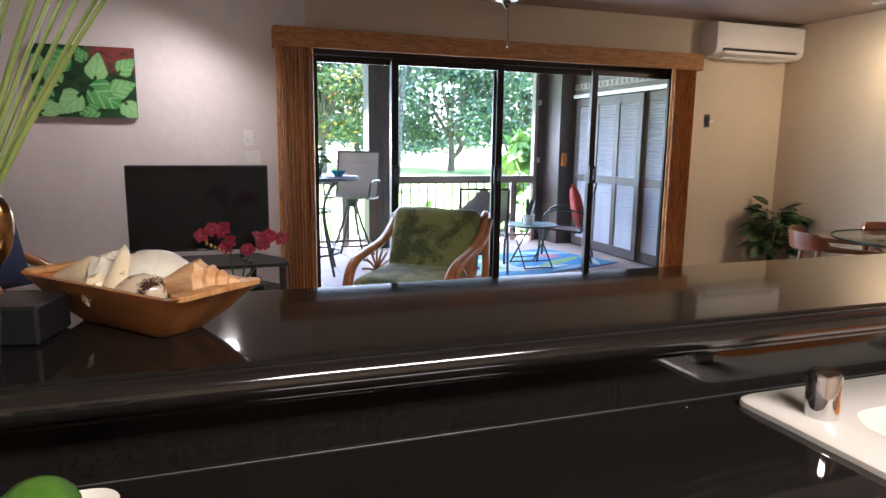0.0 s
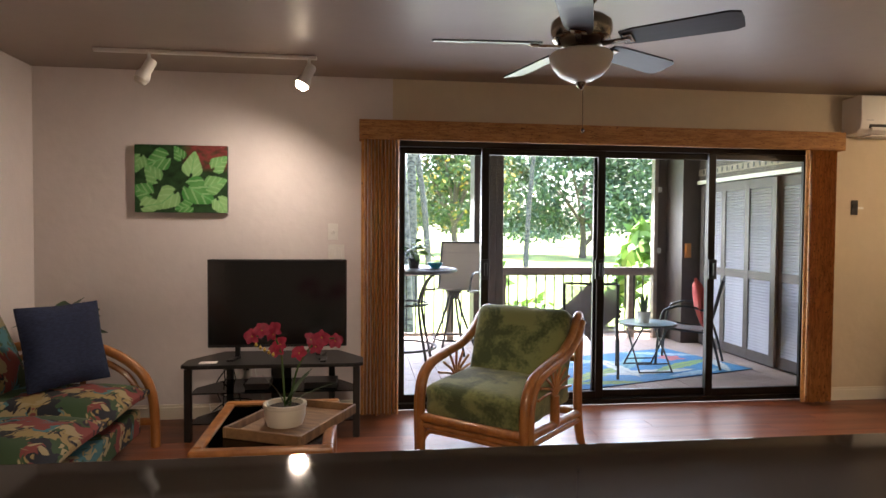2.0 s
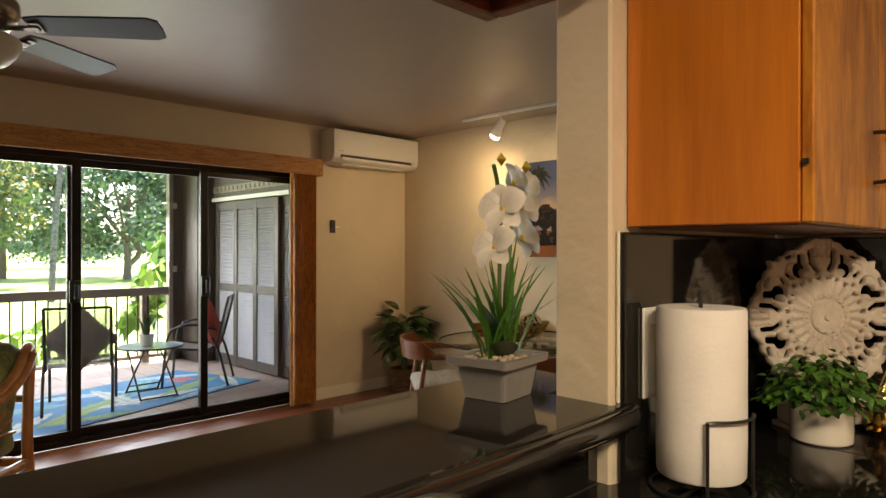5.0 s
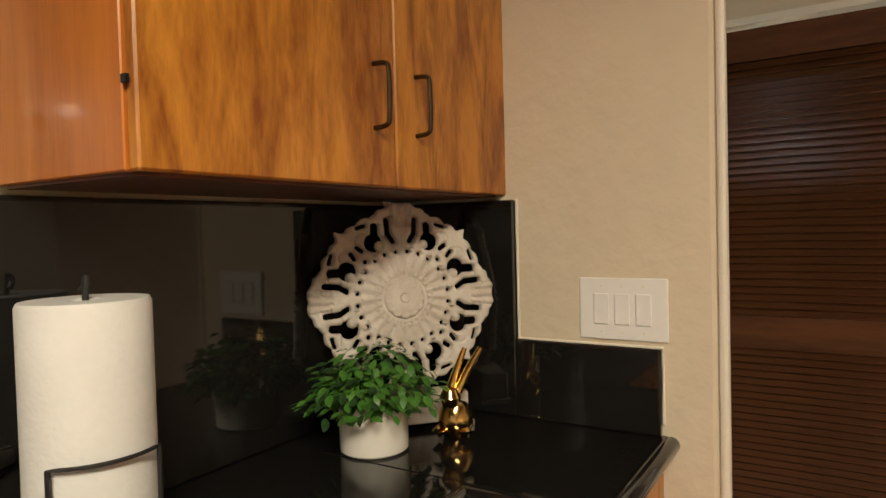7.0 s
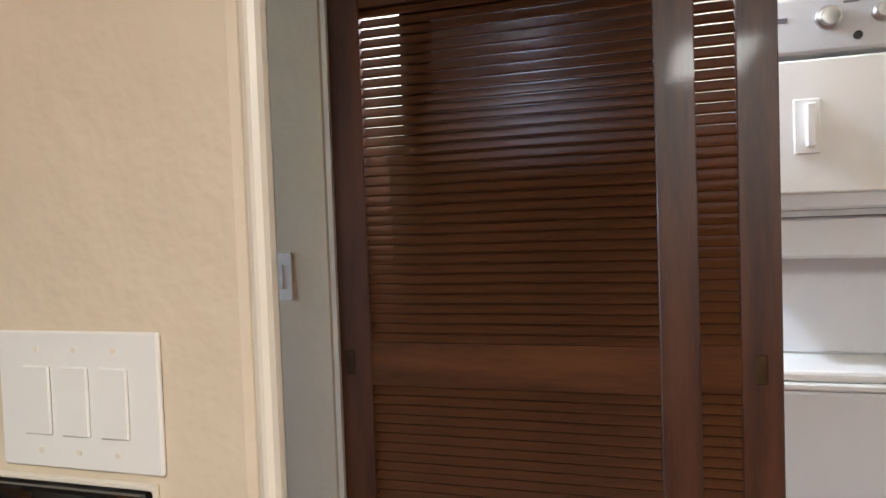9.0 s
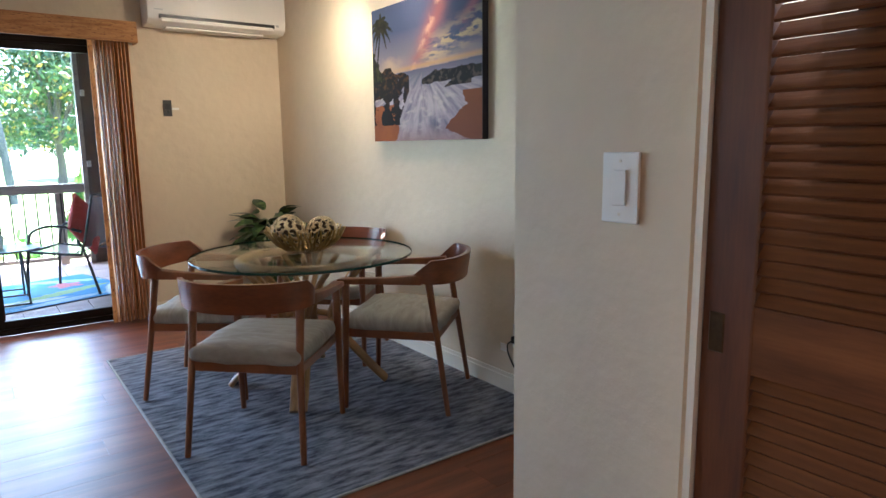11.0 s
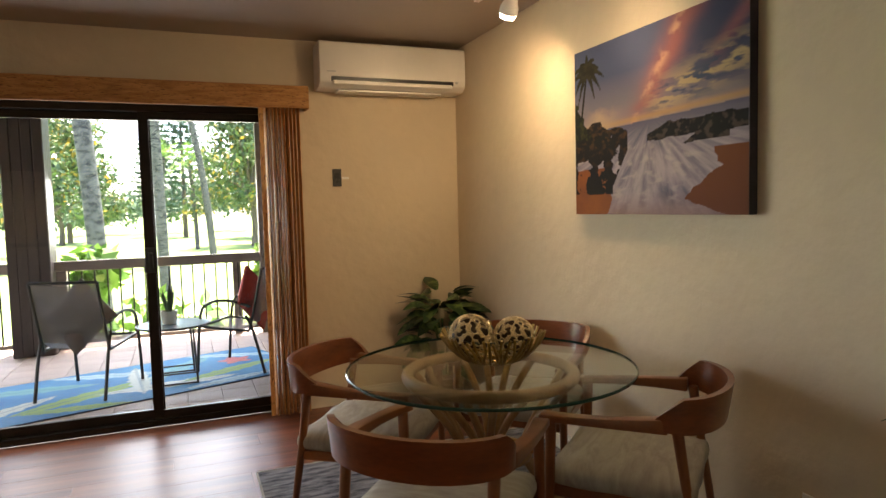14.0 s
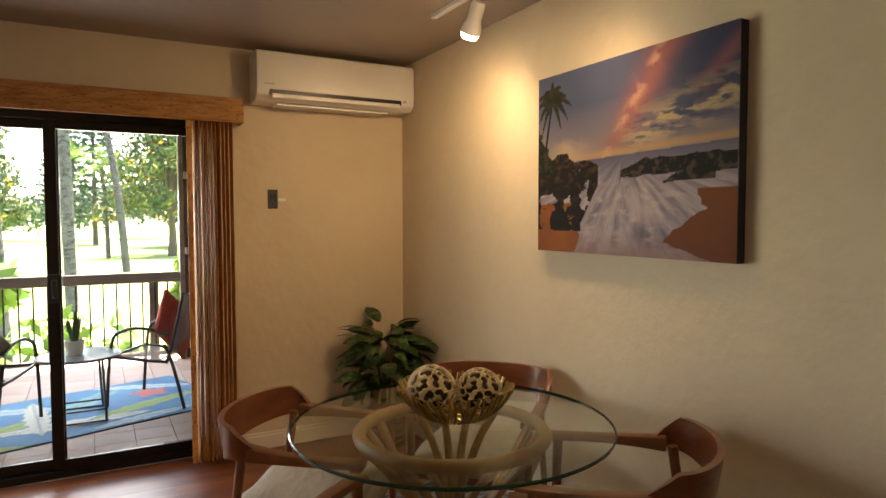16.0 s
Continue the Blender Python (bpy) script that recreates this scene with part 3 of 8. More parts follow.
part("badge", box(5.06, 5.12, 5.3325, 5.336, 2.265, 2.273), M_APPLIANCE_GREY, ac, "small grey badge")


# wall plates
def wall_plate(name, x, y, z, w, h, face, label, rockers, material=None, category="switch"):
    """A plate on a wall. face: 'y' looks to -y, 'x' looks to -x."""
    material = material or M_WHITE
    t = empty(name, pose(x, y, z, 0, 0, 0 if face == "y" else -90), label, category)
    part("plate", box(-w / 2, w / 2, -0.007, -0.0005, -h / 2, h / 2, bevel=0.002), material, t)
    for i in range(rockers):
        cx = (i - (rockers - 1) / 2) * 0.046
        r = part("rocker", box(cx - 0.0165, cx + 0.0165, -0.011, -0.007, -0.034, 0.034, bevel=0.0015), material, t)
        part("screw", lathe([(0, 0), (0.003, 0), (0.003, 0.001), (0, 0.0012)], 10), M_TRIM, t, "", pose(cx, -0.007, 0.05, 90, 0, 0))
        part("screw", lathe([(0, 0), (0.003, 0), (0.003, 0.001), (0, 0.0012)], 10), M_TRIM, t, "", pose(cx, -0.007, -0.05, 90, 0, 0))
    return t


wall_plate("light_switch", KIT_X, 0.637, 1.17, 0.192, 0.135, "x", "white three-gang rocker switch plate on trowelled plaster", 3)
wall_plate("light_switch", HALL_X, 1.06, 1.203, 0.085, 0.133, "x", "white single rocker switch plate by the closet", 1)
dim = wall_plate("dimmer_switch", 0.92, WALL_Y, 1.365, 0.075, 0.12, "y", "white dimmer plate with a round knob", 0)
part("knob", lathe([(0, 0), (0.016, 0), (0.014, 0.016), (0, 0.017)], 18), M_WHITE, dim, "", pose(0, -0.007, 0, 90, 0, 0), smooth=True)
wall_plate("light_switch", 0.945, WALL_Y, 1.21, 0.12, 0.12, "y", "white two-gang rocker switch plate by the television", 2)
therm = wall_plate("thermostat_cradle", 5.15, WALL_Y, 1.59, 0.062, 0.12, "y", "dark grey remote control cradle on the wall", 0, M_CHARCOAL, "remote")
part("button_pad", box(-0.02, 0.02, -0.011, -0.007, -0.01, 0.035, bevel=0.003), M_BLACK, therm)
part("button", box(-0.008, 0.008, -0.013, -0.011, -0.04, -0.02, bevel=0.002), M_BLACK, therm)
part("side_label", box(0.035, 0.085, -0.0015, -0.0005, -0.012, 0.006), M_WHITE, therm, "small white paper label")
outlet = wall_plate("power_outlet", RIGHT_X, 2.614, 0.315, 0.075, 0.125, "x", "white wall outlet with a black plug", 0, None, "outlet")
part("plug", box(-0.018, 0.018, -0.04, -0.007, -0.03, 0.008, bevel=0.006), M_BLACK, outlet, "black power plug")
part("cord", tube([(0, -0.04, -0.012), (0.0, -0.075, -0.03), (0.02, -0.07, -0.10), (0.10, -0.05, -0.21), (0.20, -0.03, -0.27), (0.34, -0.03, -0.295)], 0.004, 6, smooth_steps=5), M_BLACK, outlet, "black power cord", smooth=True)
part("paper_tag", box(-0.075, -0.03, -0.055, -0.052, -0.075, -0.035), M_WHITE, outlet, "folded white paper tag")

# ---- soft and loose furniture: living room ----


def pillow_mesh(w, d, h, pinch=0.75, n=10):
    """A soft cushion: thick in the middle, thin at the seams."""
    bm = bmesh.new()
    grid = {}
    for s in (1, -1):
        for i in range(n + 1):
            for j in range(n + 1):
                u, v = i / n * 2 - 1, j / n * 2 - 1
                t = max(0.0, (1 - abs(u) ** 3.2)) ** 0.5 * max(0.0, (1 - abs(v) ** 3.2)) ** 0.5
                k = 1 - (1 - pinch) * 0.18 * (1 - abs(u)) * (abs(v) == 1) - (1 - pinch) * 0.18 * (1 - abs(v)) * (abs(u) == 1)
                z = s * (0.012 + (h / 2 - 0.012) * t) + 0.004 * noise.noise(Vector((u * 3, v * 3, s * 2.0)))
                grid[s, i, j] = bm.verts.new((u * w / 2 * k, v * d / 2 * k, z))
    for s in (1, -1):
        for i in range(n):
            for j in range(n):
                q = [grid[s, i, j], grid[s, i + 1, j], grid[s, i + 1, j + 1], grid[s, i, j + 1]]
                bm.faces.new(q if s > 0 else q[::-1])
    for i in range(n):
        for a, b in (((i, 0), (i + 1, 0)), ((i + 1, n), (i, n)), ((0, i + 1), (0, i)), ((n, i), (n, i + 1))):
            bm.faces.new((grid[1, *b], grid[1, *a], grid[-1, *a], grid[-1, *b]))
    return bm


M_RATTAN = mat("honey_rattan", (0.46, 0.19, 0.05), 0.32, second=(0.27, 0.095, 0.024), scale=6, stretch=(3, 3, 1), coat=0.35)
M_RATTAN_PALE = mat("pale_rattan", (0.42, 0.25, 0.105), 0.42, second=(0.28, 0.15, 0.055), scale=6, stretch=(3, 3, 1), coat=0.2)
M_GREENCLOTH = mat("mottled_green_cloth", (0.215, 0.24, 0.08), 0.85, second=(0.06, 0.085, 0.026), scale=5.5, detail=4, contrast=(0.40, 0.58), warp=0.6, bump=0.25, bump_scale=90, sheen=0.3)
M_BLUECLOTH = mat("navy_woven_cloth", (0.022, 0.034, 0.085), 0.9, second=(0.010, 0.016, 0.045), scale=40, stretch=(3, 1, 1), bump=0.4, bump_scale=200)
M_TAUPECLOTH = mat("taupe_cushion_cloth", (0.17, 0.135, 0.125), 0.9, vary=0.15, scale=30, bump=0.2, bump_scale=200)
M_REDCLOTH = mat("coral_red_cloth", (0.45, 0.05, 0.035), 0.85, vary=0.25, scale=20, bump=0.2, bump_scale=200)


def tropical_cloth():
    """Dark cloth printed with large leaves in cream, teal, red and green."""
    m = bpy.data.materials.new("tropical_print_cloth")
    m.use_nodes = True
    n, l = m.node_tree.nodes, m.node_tree.links
    b = n["Principled BSDF"]
    b.inputs["Roughness"].default_value = 0.85
    tc, w, add = n.new("ShaderNodeTexCoord"), n.new("ShaderNodeTexNoise"), n.new("ShaderNodeMixRGB")
    w.inputs["Scale"].default_value, w.inputs["Detail"].default_value = 5, 2
    add.blend_type, add.inputs[0].default_value = "ADD", 0.30
    l.new(tc.outputs["Object"], w.inputs["Vector"]), l.new(tc.outputs["Object"], add.inputs[1]), l.new(w.outputs["Color"], add.inputs[2])
    col = None
    for i, (sc, th, c) in enumerate(((5.0, 0.50, (0.30, 0.22, 0.09)), (4.3, 0.53, (0.05, 0.16, 0.18)), (4.7, 0.60, (0.21, 0.045, 0.04)), (6.2, 0.54, (0.035, 0.075, 0.03)), (5.5, 0.59, (0.35, 0.28, 0.15)))):
        mp, t, r, mx = n.new("ShaderNodeMapping"), n.new("ShaderNodeTexWave"), n.new("ShaderNodeValToRGB"), n.new("ShaderNodeMixRGB")
        mp.inputs["Location"].default_value, mp.inputs["Rotation"].default_value = (i * 1.7, i * 2.9, i * 0.8), (0.5 * i, 0.9 * i, 1.1 * i)
        t2, mul = n.new("ShaderNodeTexNoise"), n.new("ShaderNodeMath")
        t2.inputs["Scale"].default_value, t2.inputs["Detail"].default_value = sc, 1
        t.inputs["Scale"].default_value, t.inputs["Distortion"].default_value, t.inputs["Detail"].default_value = 8, 6, 2
        l.new(add.outputs[0], mp.inputs[0]), l.new(mp.outputs[0], t2.inputs["Vector"]), l.new(mp.outputs[0], t.inputs["Vector"])
        mul.operation, mul.inputs[1].default_value = "MULTIPLY_ADD", 0.07
        l.new(t.outputs["Fac"], mul.inputs[0]), l.new(t2.outputs["Fac"], mul.inputs[2])
        r.color_ramp.elements[0].position, r.color_ramp.elements[1].position = th + 0.03, th + 0.045
        l.new(mul.outputs[0], r.inputs[0]), l.new(r.outputs[0], mx.inputs[0])
        mx.inputs[1].default_value, mx.inputs[2].default_value = (0.012, 0.014, 0.022, 1), (*c, 1)
        if col:
            l.new(col, mx.inputs[1])
        col = mx.outputs[0]
    l.new(col, b.inputs["Base Color"])
    return m


M_TROPICAL = tropical_cloth()
M_LEAF = mat("dark_green_leaf", (0.035, 0.085, 0.022), 0.35, second=(0.014, 0.038, 0.012), scale=14, contrast=(0.35, 0.6))
M_LEAF_VAR = mat("variegated_leaf", (0.10, 0.15, 0.045), 0.38, second=(0.014, 0.042, 0.012), scale=16, detail=2, contrast=(0.50, 0.60), spec=0.35)
M_LEAF_BRIGHT = mat("bright_green_leaf", (0.09, 0.24, 0.03), 0.4, second=(0.035, 0.11, 0.016), scale=10)
M_GRASSBLADE = mat("pale_green_blade", (0.27, 0.33, 0.09), 0.45, second=(0.13, 0.2, 0.045), scale=8)
M_SOIL = mat("dark_soil", (0.03, 0.02, 0.014), 0.95, vary=0.4, scale=40, bump=0.6, bump_scale=60)
M_CERAMIC = mat("cream_ceramic", (0.66, 0.60, 0.50), 0.3, vary=0.05, scale=6)
M_BASKET = mat("woven_basket", (0.23, 0.12, 0.05), 0.7, second=(0.10, 0.05, 0.02), scale=20, stretch=(1, 1, 4), bump=0.4, bump_scale=60)
M_PETAL_RED = mat("magenta_petal", (0.50, 0.035, 0.085), 0.5, second=(0.28, 0.012, 0.04), scale=20)
M_PETAL_WHITE = mat("white_petal", (0.80, 0.77, 0.72), 0.5, second=(0.62, 0.58, 0.50), scale=16)
M_STALK = mat("green_stalk", (0.06, 0.12, 0.025), 0.5, vary=0.2, scale=20)
M_YELLOW = mat("yellow_bud", (0.55, 0.38, 0.06), 0.5, vary=0.2, scale=20)
M_BLACKSTEEL = mat("black_painted_steel", (0.016, 0.015, 0.014), 0.4, vary=0.2, scale=12, spec=0.5)
M_SCREEN = mat("black_screen", (0.006, 0.006, 0.007), 0.12, vary=0.1, scale=5)
M_DARKGLASS = glass("smoked_glass", (0.25, 0.25, 0.27), 0.02, 0.6)
M_TABLEGLASS = glass("green_tint_glass", (0.95, 0.985, 0.965), 0.0, 0.97)
M_TEAK = mat("warm_walnut_frame", (0.25, 0.085, 0.025), 0.36, second=(0.16, 0.052, 0.016), scale=4, stretch=(2, 2, 1), coat=0.25)
M_SEATCLOTH = mat("pale_sage_seat_cloth", (0.43, 0.40, 0.35), 0.9, second=(0.31, 0.285, 0.245), scale=6, stretch=(0.8, 3, 1), detail=2, warp=1.5, bump=0.2, bump_scale=220)
M_TRAYWOOD = mat("weathered_tray_wood", (0.30, 0.17, 0.075), 0.6, second=(0.13, 0.065, 0.028), scale=6, stretch=(1, 5, 1))


def leaf(length, width, droop=0.3, fold=0.15, n=5):
    """One pointed leaf along +x with a keel and a droop; two-sided sheet of real shape."""
    bm = bmesh.new()
    rows = []
    for i in range(n + 1):
        t = i / n
        w = width * math.sin(math.pi * min(1.0, t * 0.92 + 0.06)) ** 0.8 / 2
        x, z = length * t, -droop * length * t * t
        rows.append([bm.verts.new((x, -w, z + fold * w)), bm.verts.new((x, 0, z)), bm.verts.new((x, w, z + fold * w))])
    for a, b in zip(rows, rows[1:]):
        bm.faces.new((a[0], b[0], b[1], a[1])), bm.faces.new((a[1], b[1], b[2], a[2]))
    return bm


def spray(parent, rng, count, centre, reach, size, material, name="leaf", up=(10, 70), droop=(0.2, 0.6), stem=None):
    """Leaves on stalks that spread from a centre. Each leaf is a part."""
    for i in range(count):
        az, el, r = rng.uniform(0, 360), rng.uniform(*up), reach * rng.uniform(0.35, 1.0)
        d = Vector((math.cos(radians(az)) * math.cos(radians(el)), math.sin(radians(az)) * math.cos(radians(el)), math.sin(radians(el))))
        tip = Vector(centre) + d * r
        L = size * rng.uniform(0.75, 1.2)
        m = Matrix.Translation(tip) @ Matrix.Rotation(radians(az), 4, "Z") @ Matrix.Rotation(-radians(el * 0.45 + rng.uniform(-20, 15)), 4, "Y") @ Matrix.Rotation(radians(rng.uniform(-40, 40)), 4, "X")
        lf = part(name, leaf(L, L * 0.5, rng.uniform(*droop)), material, parent, m=m, smooth=True)
        if stem:
            part("stem", tube([Vector(centre) + Vector((0, 0, -reach * 0.3)), Vector(centre) + d * r * 0.5 + Vector((0, 0, 0.02)), tip], 0.004, 5), stem, parent)


def box_cushion(w, d, h, r, puff=0.015, n=14, seed=0.0):
    """A boxed upholstery cushion: rounded edges, a slight crown and soft dents."""
    bm = bmesh.new()
    half = Vector((w / 2, d / 2, h / 2))
    inner = half - Vector((r, r, r))
    keys = {}

    def vert(q):
        k = tuple(round(c, 5) for c in q)
        if k not in keys:
            p = Vector((q[0] * half.x, q[1] * half.y, q[2] * half.z))
            core = Vector([max(-b, min(b, a)) for a, b in zip(p, inner)])
            off = p - core
            p = core + off.normalized() * r if off.length > 1e-6 else p
            crown = (1 - q[0] ** 4) * (1 - q[1] ** 4)
            p.z += q[2] * puff * crown
            p += Vector((q[0], q[1], q[2])) * 0.007 * noise.noise(p * 9 + Vector((seed, 0, 0)))
            keys[k] = bm.verts.new(p)
        return keys[k]

    for ax in range(3):
        for s in (-1, 1):
            for i in range(n):
                for j in range(n):
                    quad = []
                    for a, b in ((i, j), (i + 1, j), (i + 1, j + 1), (i, j + 1)):
                        q = [0.0, 0.0, 0.0]
                        q[ax], q[(ax + 1) % 3], q[(ax + 2) % 3] = s, math.sin((a / n - 0.5) * math.pi), math.sin((b / n - 0.5) * math.pi)
                        quad.append(vert(q))
                    bm.faces.new(quad if s > 0 else quad[::-1])
    return bm


# rattan armchair
def rattan_armchair(m):
    c = empty("rattan_armchair", m, "rattan armchair with mottled green seat and back cushions", "armchair")
    for s in (-1, 1):
        x = 0.355 * s
        arm = [(x, -0.385, 0.0), (x, -0.395, 0.28), (x, -0.375, 0.45), (x, -0.29, 0.55), (x, -0.10, 0.60), (x, 0.08, 0.635), (x, 0.24, 0.72), (x * 0.98, 0.33, 0.82), (x * 0.95, 0.385, 0.835), (x * 0.95, 0.395, 0.77), (x * 0.98, 0.36, 0.55), (x, 0.34, 0.30), (x, 0.37, 0.10), (x, 0.41, 0.0)]
        part("arm_frame", tube(arm, 0.029, 12, smooth_steps=5), M_RATTAN, c, smooth=True)
        part("arm_outer_cane", tube([(px + 0.036 * s, py + 0.012, pz * 0.985) for px, py, pz in arm[:8]], 0.020, 10, smooth_steps=5), M_RATTAN, c, smooth=True)
        part("side_rail", tube([(x, -0.385, 0.235), (x, 0.345, 0.215)], 0.027, 10), M_RATTAN, c, smooth=True)
        part("side_rail", tube([(x + 0.008 * s, -0.37, 0.185), (x + 0.008 * s, 0.35, 0.17)], 0.016, 10), M_RATTAN, c, smooth=True)
        part("fan_post", tube([(x, 0.0, 0.22), (x, 0.0, 0.40)], 0.030, 10, taper=0.9), M_RATTAN, c, "bound stem of the cane fan", smooth=True)
        for k in range(9):
            a = radians(10 + k * 20)
            part("fan_cane", tube([(x, math.cos(a) * 0.012, 0.37), (x, math.cos(a) * 0.06, 0.37 + 0.045 + math.sin(a) * 0.06), (x, math.cos(a) * 0.23, 0.37 + 0.03 + math.sin(a) * 0.19 - 0.02 * math.cos(a) ** 2)], 0.0085, 7, smooth_steps=4), M_RATTAN, c, smooth=True)
        part("corner_brace", tube([(x, -0.37, 0.06), (x, -0.34, 0.15), (x, -0.25, 0.19)], 0.012, 8, smooth_steps=4), M_RATTAN, c, smooth=True)
    for y, z, r in ((-0.39, 0.245, 0.030), (-0.385, 0.195, 0.020), (0.34, 0.22, 0.026), (0.39, 0.80, 0.026), (0.365, 0.56, 0.022)):
        part("cross_rail", tube([(-0.355, y, z), (0.355, y, z)], r, 10), M_RATTAN, c, smooth=True)
    part("lower_bow", tube([(-0.35, -0.385, 0.07), (-0.31, -0.385, 0.145), (-0.22, -0.385, 0.165), (0.22, -0.385, 0.165), (0.31, -0.385, 0.145), (0.35, -0.385, 0.07)], 0.014, 8, smooth_steps=4), M_RATTAN, c, smooth=True)
    part("seat_cushion", box_cushion(0.655, 0.70, 0.20, 0.05, seed=1.0), M_GREENCLOTH, c, "mottled green box cushion", pose(0, -0.055, 0.365, 3, 0, 0), smooth=True)
    part("back_cushion", box_cushion(0.655, 0.52, 0.20, 0.06, 0.02, seed=5.0), M_GREENCLOTH, c, "mottled green back cushion", pose(0, 0.235, 0.62, 72, 0, 0), smooth=True)
    return c


rattan_armchair(pose(2.02, 4.66, 0, 0, 0, -42))


# rattan sofa along the west wall
sofa = empty("rattan_sofa", pose(LEFT_X - 0.06, 5.0, 0), "rattan sofa with a dark tropical print on its cushions", "sofa")
for i in range(3):
    part("seat_cushion", pillow_mesh(0.82, 0.66, 0.20), M_TROPICAL, sofa, "tropical print seat cushion", pose(0.62, -0.42 - 0.68 * i, 0.36, 0, 0, 0), smooth=True)
    part("back_cushion", pillow_mesh(0.58, 0.66, 0.22), M_TROPICAL, sofa, "tropical print back cushion", pose(0.20, -0.42 - 0.68 * i, 0.66, 0, 68, 0), smooth=True)
part("skirt", box(0.10, 0.98, -2.12, -0.10, 0.10, 0.262, bevel=0.02, seg=2), M_TROPICAL, sofa, "tropical print base skirt")
for y in (-0.05, -2.17):
    part("arm_frame", tube([(0.08, y, 0.0), (0.08, y, 0.52), (0.14, y, 0.62), (0.40, y, 0.665), (0.70, y, 0.64), (0.92, y, 0.52), (1.03, y, 0.34), (1.05, y, 0.0)], 0.03, 10, smooth_steps=4), M_RATTAN, sofa, smooth=True)
    part("arm_inner_cane", tube([(0.14, y, 0.36), (0.16, y, 0.54), (0.40, y, 0.595), (0.68, y, 0.57), (0.88, y, 0.46), (0.97, y, 0.30)], 0.02, 8, smooth_steps=4), M_RATTAN, sofa, smooth=True)
    part("arm_upright", tube([(0.62, y, 0.10), (0.62, y, 0.64)], 0.018, 8), M_RATTAN, sofa, smooth=True)
    part("side_rail", tube([(0.08, y, 0.16), (1.04, y, 0.16)], 0.025, 8), M_RATTAN, sofa, smooth=True)
throw = part("throw_pillow", pillow_mesh(0.48, 0.48, 0.16), M_BLUECLOTH, None, "", pose(LEFT_X + 0.56, 4.70, 0.70, 0, 75, -35), smooth=True)
tagged(throw, "navy blue woven throw pillow on the sofa", "pillow")

rng = random.Random(4)
corner_plant = empty("potted_plant", pose(-0.86, 5.28, 0), "leafy green floor plant in the corner behind the sofa", "plant")
part("pot", lathe([(0, 0.005), (0.11, 0), (0.14, 0.28), (0.125, 0.28), (0.115, 0.22), (0, 0.22)], 24), M_BASKET, corner_plant, smooth=True)
part("trunk", tube([(0, 0, 0.22), (0.01, 0, 0.62)], 0.018, 8), M_STALK, corner_plant)
spray(corner_plant, rng, 26, (0, 0, 0.62), 0.15, 0.22, M_LEAF, up=(55, 88), droop=(0.1, 0.5), stem=M_STALK)

# television and stand
stand = empty("television_stand", pose(0.56, 5.24, 0), "black corner television stand with smoked glass shelves", "tv stand")
part("top", prism([(-0.585, -0.22), (-0.53, -0.25), (0.53, -0.25), (0.585, -0.22), (0.585, -0.05), (0.40, 0.24), (-0.40, 0.24), (-0.585, -0.05)], 0.475, 0.50, 0.004), M_BLACKSTEEL, stand)
for z in (0.10, 0.30):
    part("glass_shelf", prism([(-0.53, -0.20), (0.53, -0.20), (0.53, -0.04), (0.36, 0.20), (-0.36, 0.20), (-0.53, -0.04)], z, z + 0.008), M_DARKGLASS, stand, "smoked glass shelf")
for x, y in ((-0.54, -0.22), (0.54, -0.22), (-0.36, 0.21), (0.36, 0.21)):
    part("leg", box(x - 0.022, x + 0.022, y - 0.022, y + 0.022, 0, 0.474, bevel=0.004), M_BLACKSTEEL, stand)
part("back_post", box(-0.07, 0.07, 0.19, 0.22, 0, 0.474), M_BLACKSTEEL, stand)
tv = empty("television", pose(0.566, 5.22, 0.501), "large black flat-screen television, switched off", "television")
part("bezel", box(-0.465, 0.465, -0.018, 0.03, 0.075, 0.675, bevel=0.006, seg=2), M_BLACK, tv)
part("screen", box(-0.455, 0.455, -0.021, -0.0185, 0.095, 0.665), M_SCREEN, tv)
part("rear_housing", box(-0.30, 0.30, 0.03, 0.07, 0.12, 0.50, bevel=0.015), M_BLACK, tv)
part("badge", box(-0.025, 0.025, -0.0205, -0.018, 0.082, 0.089), M_STEEL_DULL, tv, "small silver badge")
for s in (-1, 1):
    part("foot", prism([(0.30 * s - 0.02, -0.12), (0.30 * s + 0.02, -0.12), (0.27 * s + 0.02, 0.0), (0.30 * s + 0.02, 0.12), (0.30 * s - 0.02, 0.12), (0.27 * s - 0.02, 0.0)], 0.0, 0.012), M_BLACK, tv)
    part("foot_post", box(0.27 * s - 0.015, 0.27 * s + 0.015, -0.012, 0.02, 0.012, 0.08), M_BLACK, tv)
for x, w in ((0.30, 0.22), (-0.12, 0.16)):
    b = part("media_box", box(0.56 + x - w / 2, 0.56 + x + w / 2, 5.10, 5.30, 0.309, 0.349, bevel=0.004), M_BLACK)
    tagged(b, "flat black media box on the glass shelf", "media box")
remote = tagged(part("remote_control", box(0.86, 0.90, 5.02, 5.16, 0.501, 0.516, bevel=0.004), M_BLACK), "black remote control on the television stand", "remote")
note = tagged(part("paper_card", box(0.08, 0.19, 5.04, 5.11, 0.501, 0.504), M_WHITE), "small white printed card on the television stand", "card")
cables = empty("cable_bundle", pose(0, 0, 0), "tangle of black cables behind the television stand", "cable")
rng = random.Random(9)
